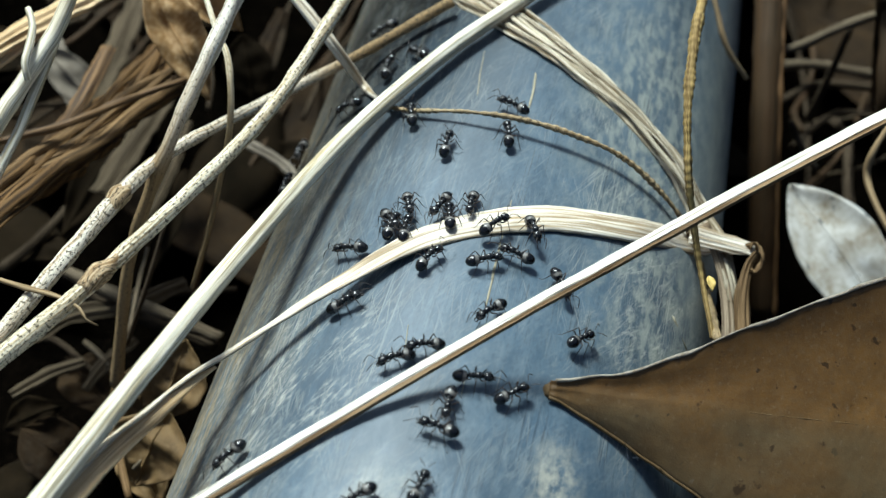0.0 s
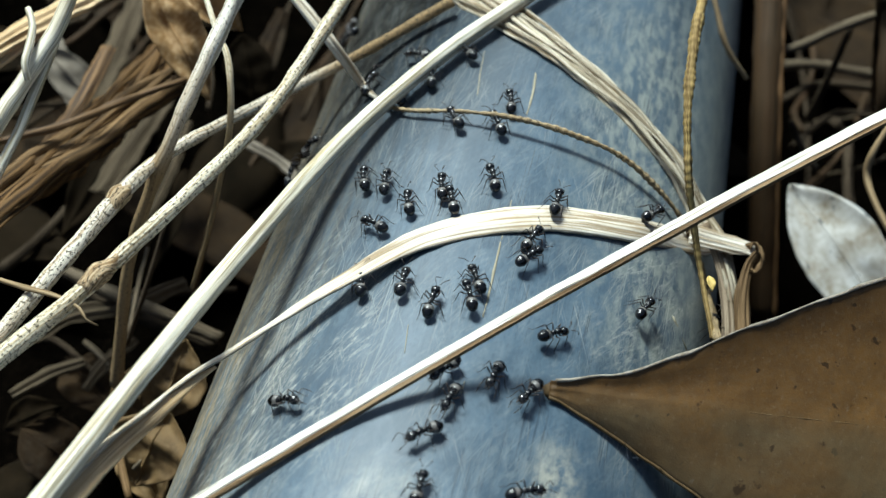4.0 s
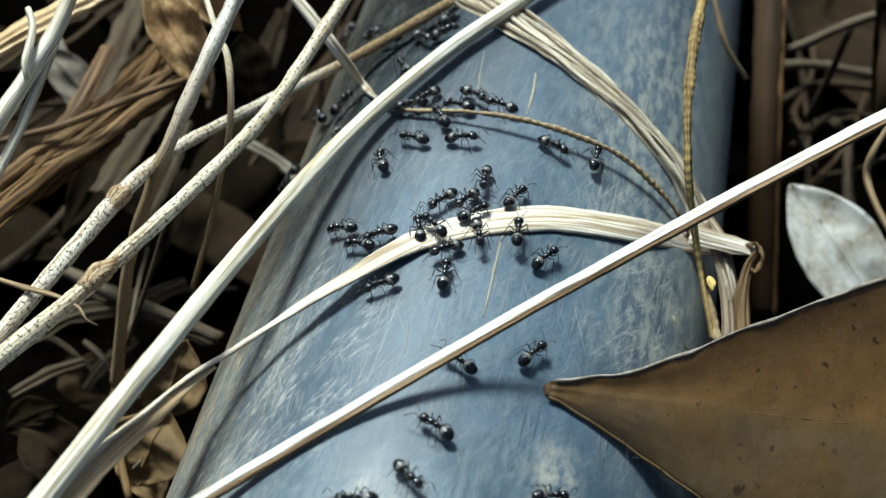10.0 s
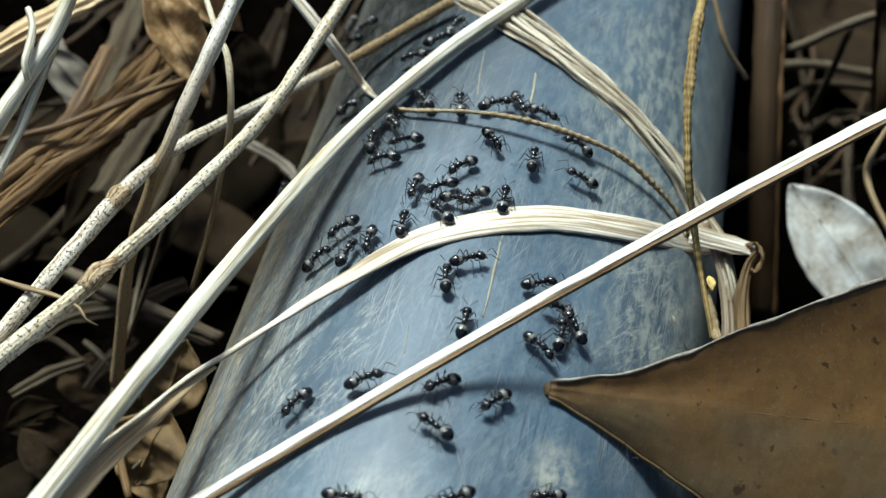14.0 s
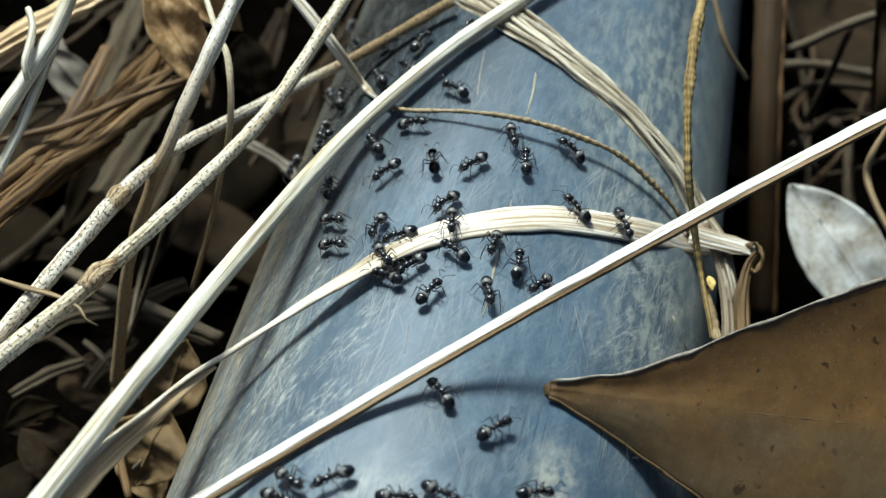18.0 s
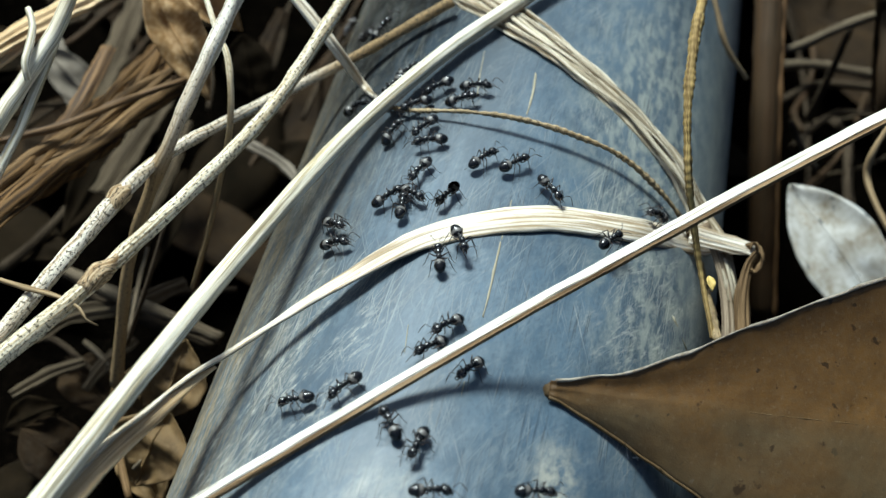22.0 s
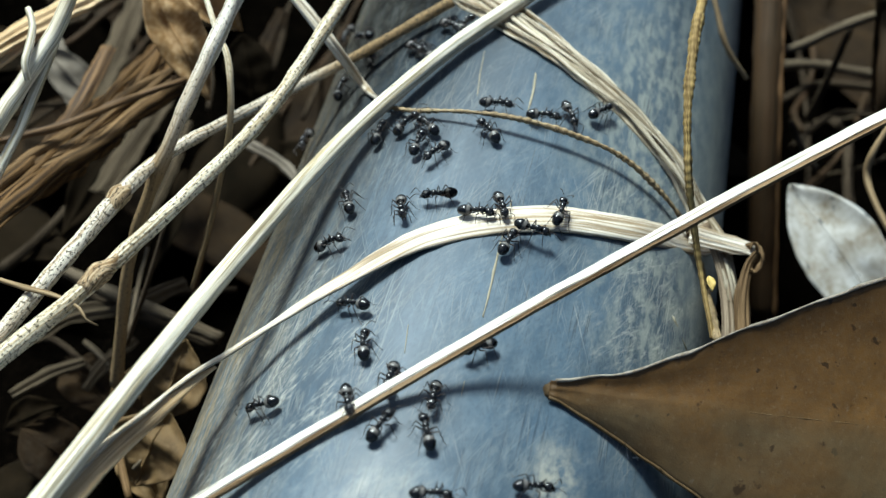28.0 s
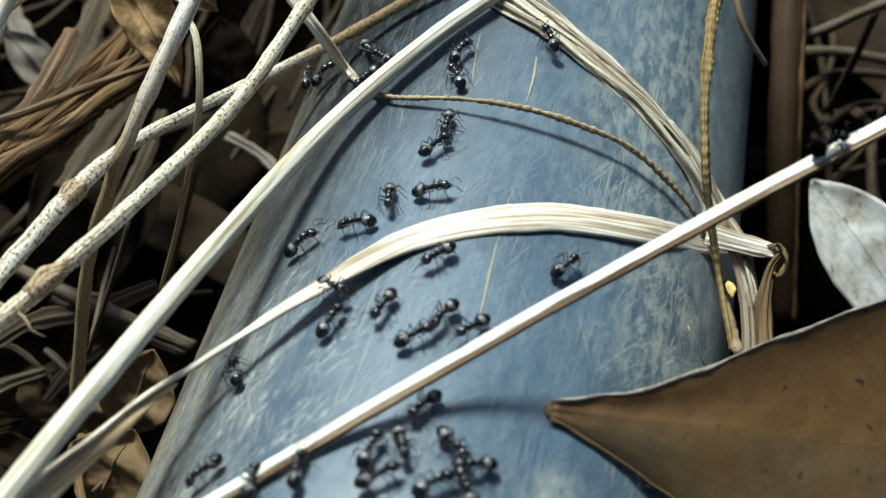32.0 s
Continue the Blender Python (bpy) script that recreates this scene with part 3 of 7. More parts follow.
part("fold", build("fold", *ribbon([(-34.5, -49.0, 61.3), (-33.2, -43.3, 60.5), (-31.7, -38.0, 60.0), (-30.2, -31.7, 57.9), (-28.0, -23.1, 55.1), (-25.9, -20.2, 55.5)], [2.9, 2.8, 2.6, 2.2, 1.5, 0.3], camber=0.2, ribs=3, rib=0.035, normal=(0.050, -0.480, 0.876), seed=12.0), FOLD), arched, "brown folded underside of the blade")
part("blade_end", build("blade_end", *ribbon([(24.6, 20.4, 51.2), (27.4, 20.6, 50.6), (30.4, 20.5, 50.4), (33.2, 20.3, 50.4)], [2.8, 2.7, 2.4, 1.5], 0.2, 16, 0.6, 0.3, 5, 0.08, normal=(0.15, -0.45, 0.88), seed=22.0, ragged=0.08, taper=0.1), BLADE), arched, "frayed tan end of the blade")


def frayed_blade(points, widths, count, label, lift=0.25, mat=None, facing=None, ragged=0.05, group="", cap=0.62):
    """A dry blade split lengthwise into strands that overlap and part."""
    blade = new("grass_blade")
    tagged(blade, label, "grass blade", group)
    path = smooth_path(points, 2.0)
    for k in range(count):
        pts = []
        thick = (1.5, 0.8, 1.15, 1.8, 0.7, 1.3)[k % 6]
        for i, q in enumerate(path):
            t = (path[min(i + 1, len(path) - 1)] - path[max(i - 1, 0)]).normalized()
            up = radial(q) if facing is None else Vector(facing).normalized()
            side = t.cross(up).normalized()
            w = spread(widths, i / (len(path) - 1))
            s = (k + 0.5) / count - 0.5
            pts.append(q + side * (w * (s + ragged * noise.noise((i * 0.21, k * 3.3, 1.0)))) + up * (lift * (1 + noise.noise((i * 0.17, k * 5.1, 4.0)) + 0.5 * (k % 2))))
        part("strand", build("strand", *ribbon(pts, [max(0.16, min(cap, w / count * thick)) for w in widths], 0.14, 8, 1.6, 0.9, 1, 0.05, normal=facing, seed=k * 2.7, ragged=0.12), mat or BLADE), blade)
    return blade


wide = [(-16.9, 58.8, 57.2), (-5.2, 46.1, 61.4), (4.5, 38.6, 61.4), (14.0, 33.3, 58.4), (21.2, 29.2, 53.8), (26.8, 25.3, 47.5), (29.9, 18.9, 47.1), (31.4, 14.8, 45.4)]
frayed = frayed_blade(wide, [5.2, 5.4, 5.1, 4.5, 3.6, 3.0, 2.6, 2.2], 6, "wide frayed grass blade bent round the pipe", 0.55, FRAYED, None, 0.22)
part("sheet", build("sheet", *ribbon(wide, [5.4, 5.6, 5.3, 4.7, 3.8, 3.1, 2.6, 2.2], 0.2, 46, 0.8, 0.25, 9, 0.13, seed=5.0, ragged=0.07, twist=[10, -6, 8, -10, 6, 0]), FRAYED), frayed)
part("sheet", build("sheet", *ribbon([(17.6, 31.4, 57.0), (21.6, 28.9, 54.2), (25.6, 26.0, 50.0), (28.9, 22.6, 48.2), (30.8, 17.6, 46.8)], [2.6, 3.6, 3.4, 3.0, 2.3], 0.2, 30, 0.8, 0.25, 7, 0.12, normal=(0.40, -0.38, 0.83), seed=15.0, ragged=0.1), FRAYED), frayed)
thing("grass_blade", (*ribbon([(-33.0, 37.4, 65.2), (-26.0, 33.3, 60.8), (-22.2, 34.9, 53.9), (-18.9, 29.5, 56.2)], [1.5, 1.6, 1.3, 0.6], 0.3, 10, 0.8, 0.6, 2, 0.08, normal=(0.100, -0.610, 0.778), seed=3.0), BLADE), "short pale blade folded onto the pipe", "grass blade")
thing("tendril", (*tube([(-21.1, 33.4, 54.2), (-17.7, 28.1, 56.8), (-14.0, 24.6, 59.3), (-6.5, 22.6, 62.4), (0.7, 21.8, 63.5), (8.0, 21.8, 62.5), (14.9, 22.3, 59.6), (22.1, 21.5, 53.8), (26.2, 19.7, 48.5), (28.8, 16.3, 44.2), (29.0, 1.0, 53.0)], [0.32, 0.32, 0.3, 0.32, 0.34, 0.35, 0.36, 0.36, 0.34, 0.38, 0.42, 0.42], 10, 0.16, 0, 0, 0.2, bead=0.15), CORD),
      "thin ochre tendril curled across the pipe", "tendril")
thing("stem", (*tube([(20.4, 39.7, 75.3), (20.1, 30.3, 73.0), (20.6, 22.1, 69.8), (22.0, 16.6, 64.9), (23.7, 14.2, 59.9), (26.1, 10.8, 54.0), (28.8, 3.3, 50.5)], [0.72, 0.7, 0.62, 0.5, 0.42, 0.36, 0.3], 12, 0.25, 2, 0.03, 0.14, bead=0.09), OCHRE),
      "thin brown dry stem standing beside the pipe", "stem")
JOINTS = {
    "mould-speckled dry stem with a swollen joint": [(-43.2, 3.0, 58.6), (-43.7, 0.7, 58.5), (-44.2, -0.8, 58.3), (-44.7, -2.8, 58.1)],
    "mould-speckled dry stem leaning on the litter": [(-40.0, -11.4, 60.1), (-40.6, -13.0, 60.0), (-41.1, -14.1, 59.9), (-42.2, -16.6, 59.7)],
}
for pts, rad, mat, label in (
    ([(-12.5, 47.3, 61.2), (-23.5, 39.9, 55.1), (-29.7, 33.0, 53.9), (-37.2, 20.9, 54.9), (-41.4, 10.9, 56.9), (-43.2, 3.0, 58.5), (-46.5, -8.5, 57.2), (-50.6, -23.7, 55.3)], [0.75, 0.78, 0.72, 0.82, 0.88, 1.1, 1.0, 1.1], STEM_BROWNED_TOP, "mould-speckled dry stem with a swollen joint"),
    ([(-24.6, 36.2, 68.2), (-26.4, 28.1, 66.3), (-29.9, 14.1, 63.1), (-35.5, -0.2, 61.0), (-42.1, -16.0, 59.4), (-48.3, -28.5, 58.0)], [0.9, 0.9, 0.85, 0.9, 1.0, 1.1], STRAW_SPECKLED, "mould-speckled dry stem leaning on the litter"),
    ([(-36.5, 26.1, 72.5), (-38.0, 17.4, 68.0), (-40.4, 8.8, 60.8), (-42.7, 5.9, 53.4), (-45.1, 3.4, 43.1), (-46.7, -0.9, 24.0)], [1.0, 0.98, 0.84, 0.78, 0.78, 0.85], STEM_BROWNED_FOOT, "pale dry stem browned towards its foot"),
    ([(-43.1, 31.4, 67.5), (-39.3, 25.1, 65.6), (-36.7, 21.2, 64.6), (-34.8, 15.3, 60.0), (-35.6, 12.9, 51.9), (-37.6, 12.5, 41.5), (-39.5, 11.0, 32.8)], [0.34, 0.42, 0.44, 0.38, 0.32, 0.3, 0.3], STEM_TAN, "thin kinked tan stem"),
    ([(-54.2, 15.9, 75.2), (-54.9, 11.1, 72.2), (-56.6, 6.0, 69.1), (-58.8, -0.3, 65.4)], [0.9, 1.0, 1.05, 1.05], STRAW, "pale straw among the litter"),
    ([(-55.0, 11.4, 70.6), (-55.8, 5.8, 67.1), (-56.4, 1.0, 64.3), (-58.0, -5.6, 60.2)], [0.5, 0.62, 0.62, 0.55], STRAW, "thin pale straw among the litter"),
    ([(-58.4, 12.3, 74.3), (-57.2, 10.5, 73.4), (-56.7, 8.1, 72.3), (-56.5, 5.8, 71.3), (-55.9, 4.9, 69.7)], [0.34, 0.46, 0.5, 0.5, 0.45], STRAW, "short bent pale straw"),
):
    stem = thing("stem", (*tube(pts, rad, 12, 1.0, 4, 0.05, 0.09, rad[0] * 7), mat), label, "stem", "dry stems beside the pipe")
    if label in JOINTS:
        part("joint", build("joint", *tube(JOINTS[label], [0.92, 1.08, 1.16, 1.12, 0.98], 16, 0.3, 0, 0.0, 0.3, 4.0), JOINT), stem, "crusty brown joint")

# ---- large leaf over the pipe ----
def at_steps(table, u):
    """Linear interpolation in a table of (place, value)."""
    for (a, va), (b, vb) in zip(table, table[1:]):
        if u <= b:
            return va + (vb - va) * (u - a) / (b - a)
    return table[-1][1]


UPPER = [(0.1, 0.8), (5.1, 1.9), (10.3, 3.1), (19.2, 7.5), (29.1, 12.2), (41.4, 17.9), (55.5, 22.2), (70.3, 21.1), (87.1, 13.3), (100.9, 1.7)]
LOWER = [(0.2, 0.7), (4.9, 2.7), (11.3, 5.8), (18.6, 9.7), (28.0, 14.9), (39.4, 19.0), (52.6, 21.6), (66.9, 20.5), (85.1, 13.2), (100.5, 1.7)]


def big_leaf_point(u, s):
    """Height and side of the large leaf: u millimetres along the midrib, s from -1 (lower edge) to 1 (upper edge)."""
    table = UPPER if s > 0 else LOWER
    half = sum(at_steps(table, max(0.0, min(100.0, u + d))) for d in (-2.4, -1.2, 0.0, 1.2, 2.4)) / 5
    y = half * s + 0.25 * noise.noise((u * 0.35, 2.0 if s > 0 else 7.0, 0.3)) * abs(s)
    z = (0.132 * half if s > 0 else -0.13 * min(half, 14.0)) * s * s + 0.3 * abs(s) ** 4 * min(1.0, half / 8) + (0.10 * y if s < 0 else 0.0)
    z += 0.45 * noise.noise((u * 0.09, s * 1.4, 5.0)) + 0.03 * math.cos((u - abs(y) * 0.9) * 1.15) * (1 - abs(s)) + 0.05 * noise.noise((u * 1.3, y * 1.3, 1.0))
    z -= 3.0 * max(0.0, -s - 0.62) ** 2 * min(1.0, half / 8)
    return Vector((u, y, z))


def make_big_leaf(m):
    leaf = new("dead_leaf")
    leaf.matrix_basis = m
    tagged(leaf, "large brown dead leaf with a pale curled rim above the pipe", "leaf")
    nx, ny = 110, 41
    verts, faces, uvs = [], [], []
    row = 2 * ny
    for i in range(nx + 1):
        u = 100.0 * i / nx
        for face in (1, -1):
            for k in range(ny):
                s = (k / (ny - 1) * 2 - 1) * face
                p = big_leaf_point(u, s)
                p.z += face * 0.14 * (1 - abs(s) ** 8 * 0.5)
                verts.append(p)
                uvs.append((p.x, p.y + (0 if face > 0 else 90)))
    for i in range(nx):
        for k in range(row):
            k2 = (k + 1) % row
            faces.append((i * row + k, i * row + k2, (i + 1) * row + k2, (i + 1) * row + k))
    faces.append(tuple(range(row - 1, -1, -1)))
    faces.append(tuple(nx * row + k for k in range(row)))
    part("leaf_blade", build("leaf_blade", verts, faces, uvs, LEAF_BIG), leaf)
    rim = [big_leaf_point(0.6 + 99.4 * (1 - i / 60) ** 1.3, 1.0) + Vector((0, 0, 0.08)) for i in range(61)]
    part("rim", build("rim", *tube(rim, [0.36, 0.36, 0.33, 0.31, 0.24, 0.20, 0.18, 0.17, 0.17, 0.17, 0.17], 10, 0.35, 0, 0, 0.34, 3.0), LEAF_RIM), leaf, "pale weathered leaf rim")
    nose = [Vector((-0.2, 0.05, -0.62)), Vector((0.45, 0.05, -0.82)), Vector((1.2, 0.05, -1.0)), Vector((2.2, 0.0, -1.2))]
    part("tip", build("tip", *tube(nose, [0.58, 0.98, 0.98, 0.7], 18, 0.15, 0, 0, 0.12, 5.0), LEAF_EDGE), leaf, "rolled brown leaf tip")
    low = [big_leaf_point(100.0 * (i / 60) ** 1.3, -1.0) for i in range(61)]
    part("rim", build("rim", *tube(low, [0.22, 0.20, 0.18, 0.16, 0.14, 0.12, 0.12, 0.12], 10, 0.6, 0, 0, 0.2, 9.0), LEAF_EDGE), leaf, "rolled brown leaf edge")
    ridge = [big_leaf_point(2 + 98 * i / 40, 0.0) + Vector((0, 0, 0.16 - 0.09 * (1 - i / 40))) for i in range(41)]
    part("midrib", build("midrib", *tube(ridge, [0.04, 0.05, 0.06, 0.07, 0.09], 8, 1.0, 0, 0, 0.1, 2.0), LEAF_EDGE), leaf, "thin tan midrib")


tip = Vector((10.5, -18.5, 60.7))
base = Vector((48.6, -7.9, 53.3))
make_big_leaf(laid(tip, base - tip, (0.141, -0.445, 0.870)))

# ---- blades and stems near the pipe ----
thing("grass_blade", (*ribbon([(26.2, 22.3, 51.6), (28.9, 19.7, 48.7), (30.6, 16.4, 46.7), (31.6, 11.6, 45.1), (32.0, 6.7, 43.6)], [1.5, 1.8, 2.2, 2.5, 2.6], 0.22, 16, 0.8, 0.35, 3, 0.04, normal=(0.300, -0.555, 0.758), seed=4.0, ragged=0.1), WITHERED), "withered tan grass blade hanging beside the pipe", "grass blade")
hanging = thing("grass_blade", (*ribbon([(33.5, 20.1, 50.5), (32.7, 18.5, 49.9), (32.4, 15.9, 48.6), (32.7, 12.6, 46.9), (33.6, 7.7, 45.0)], [0.9, 1.7, 2.2, 2.3, 1.9], 0.25, 14, 0.8, 0.7, 3, 0.1, normal=(0.500, -0.536, 0.660), twist=[20, 0, -15, -25], seed=6.0, ragged=0.12), HANGING), "folded brown end of a dry grass blade", "grass blade")
part("crumpled_tip", build("crumpled_tip", *ribbon([(31.9, 20.8, 50.4), (33.0, 20.2, 51.2), (33.7, 18.9, 51.4), (33.9, 17.7, 50.8), (33.4, 17.1, 49.7), (32.9, 17.8, 49.4)], [0.8, 1.1, 1.4, 1.3, 1.0, 0.5], 0.2, 12, 0.4, 0.9, 3, 0.12, normal=(0.600, -0.605, 0.494), twist=[0, 60, 20, 80, 40], seed=16.0, ragged=0.25), HANGING), hanging)
thing("tendril", (*tube([(-54.4, -14.6, 56.5), (-49.5, -16.2, 57.7), (-44.8, -17.7, 59.0), (-41.7, -19.0, 59.3), (-40.7, -19.9, 58.7), (-39.6, -19.3, 57.4)], [0.3, 0.35, 0.35, 0.3, 0.2, 0.1], 7, 0.8, 0, 0, 0.12), STRAW_TAN), "thin curled tan tendril on a dry stem", "tendril")
thing("stem", (*tube([(-42.7, 11.0, 44.2), (-43.8, 6.1, 37.6), (-45.6, 1.6, 29.7)], [0.3, 0.35, 0.3], 7, 1.0), TWIG), "thin grey dry stem", "stem", "dry stems beside the pipe")
thing("stem", (*tube([(23.7, 67.3, 56.4), (27.0, 62.9, 51.0), (31.2, 62.4, 46.0)], [0.4, 0.45, 0.35], 7, 1.0), STRAW_TAN), "thin tan stem behind the pipe", "stem")
thing("stem", (*tube([(49.9, 45.6, 55.7), (48.2, 42.5, 52.1), (48.2, 41.3, 49.0), (49.8, 37.9, 47.2), (52.8, 34.1, 45.0)], [0.4, 0.5, 0.55, 0.5, 0.5], 8, 1.0), STRAW_TAN), "thin curved pale stem", "stem")

thing("seed_husk", (*leaf_mesh(2.1, 1.15, 0.25, 0.7, 0.2, 0.15, 12, 9, 2.0), HUSK), "small yellow seed husk caught on a tendril", "husk", m=laid((26.7, 7.9, 56.0), Vector((27.7, 5.3, 55.2)) - Vector((26.7, 7.9, 56.0)), (0.300, -0.555, 0.758)))

# ---- behind the pipe ----
stalk = thing("stalk", (*tube([(34.4, 99.0, 43.2), (37.3, 76.5, 29.6), (43.2, 55.8, 3.6)], [2.6, 2.5, 2.4], 16, 2.0, 6, 0.05), STALK), "thick red-brown dead stalk beside the pipe", "stalk")
part("ridge", build("ridge", *tube([(36.5, 98.1, 44.1), (39.4, 75.6, 30.5), (45.3, 54.9, 4.5)], [0.55, 0.5, 0.5], 8, 1.5, 0, 0, 0.25, 3.0), STALK_RIDGE), stalk, "lighter brown ridge along the stalk")
thing("stalk", (*tube([(53.4, 94.3, 47.9), (55.0, 79.5, 36.1), (57.7, 78.8, 25.2)], [1.5, 1.4, 1.3], 12, 2.0, 5, 0.05), STALK), "slim red-brown dead stalk in the litter", "stalk")
def leaf_at(name, mat, label, a, b, facing, width, seed, curl=0.25, arch=1.0, wave=0.9, crumple=0.0, rib=1.0):
    """A dead leaf from its tip a to its foot b."""
    a, b = Vector(a), Vector(b)
    m = laid(a, b - a, facing)
    data = leaf_mesh((b - a).length, width, 0.35, curl, arch, wave, 44, 21, seed, crumple=crumple)
    leaf = thing(name, (*data, mat), label, "leaf", m=m)
    spine = [Vector(data[0][i * 42 + 10]) + Vector((0, 0, 0.02)) for i in range(0, 45, 2)]
    part("midrib", build("midrib", *tube(spine, [0.08 * rib, 0.16 * rib, 0.22 * rib, 0.3 * rib], 8, 1.0, 0, 0, 0.1, seed), mat), leaf)


UPWARD = (0.067, -0.463, 0.919)
leaf_at("dead_leaf", LEAF_PALE, "bleached pale dead leaf in the litter", (41.2, 57.0, 31.6), (62.3, 41.6, 17.0), UPWARD, 14, 8.0, 0.2, rib=0.4)
leaf_at("dead_leaf", LEAF_TAN, "crumpled tan dead leaf", (-56.9, 47.6, 54.3), (-45.3, 38.3, 43.0), UPWARD, 7.5, 3.0, 1.0, 2.0, 1.8, 0.25)
leaf_at("dead_leaf", LEAF_TAN, "crumpled tan dead leaf", (-57.5, 51.0, 52.4), (-44.2, 50.9, 46.7), UPWARD, 8.5, 13.0, 0.9, 2.0, 1.8, 0.25)
leaf_at("dead_leaf", LEAF_GREY, "bleached grey leaf deep in the litter", (-82.3, 63.3, 26.1), (-69.7, 57.8, 18.1), UPWARD, 6.5, 5.0)
leaf_at("dead_leaf", LEAF_SHADED, "brown leaf deep in the litter, shade put into its colour", (-62.9, 61.5, 21.7), (-70.8, 37.8, 9.0), UPWARD, 8.5, 6.0)
leaf_at("dead_leaf", LEAF_SHADED, "brown leaf deep in the litter, shade put into its colour", (-48.4, 65.6, 34.7), (-44.7, 59.1, 25.4), UPWARD, 8, 16.0)
leaf_at("dead_leaf", LEAF_SHADED, "brown leaf deep in the litter, shade put into its colour", (-53.8, 50.8, 16.7), (-58.2, 33.3, 3.8), UPWARD, 7, 26.0)
leaf_at("dead_leaf", LEAF_AMBER, "small amber dead leaf beside the pipe", (-38.5, 5.0, 29.1), (-40.0, -1.6, 19.6), UPWARD, 10, 7.0, 0.5, 1.0, 1.4, 0.2)
leaf_at("dead_leaf", LEAF_AMBER, "small amber dead leaf beside the pipe", (-37.7, -5.0, 25.8), (-40.2, -12.6, 18.7), UPWARD, 11, 17.0, 0.5, 1.0, 1.4, 0.2)
leaf_at("dead_leaf", LEAF_AMBER, "crumpled amber dead leaf in the shade", (-45.5, 5.4, 22.0), (-42.8, -2.7, 14.0), UPWARD, 8, 37.0, 0.6, 1.2, 1.6, 0.5)
leaf_at("dead_leaf", LEAF_AMBER, "crumpled amber dead leaf in the shade", (-44.6, -2.8, 16.0), (-37.4, -10.7, 12.0), UPWARD, 7, 47.0, 0.6, 1.2, 1.6, 0.5)
leaf_at("dead_leaf", LEAF_DULL, "brown dead leaf with the shade put into its colour", (-61.5, -1.2, 10.0), (-48.0, -6.5, 8.0), UPWARD, 9, 57.0, 0.4, 1.2, 1.2, 0.3)
leaf_at("dead_leaf", LEAF_DULL, "brown dead leaf with the shade put into its colour", (-60.8, 13.9, 8.0), (-49.5, 5.7, 8.0), UPWARD, 8, 67.0, 0.4, 1.2, 1.2, 0.3)
leaf_at("dead_leaf", LEAF_SHADED, "leaf with the shade put into its colour", (-65.5, 0.8, 6.2), (-58.4, 5.5, 8.0), UPWARD, 6, 27.0)
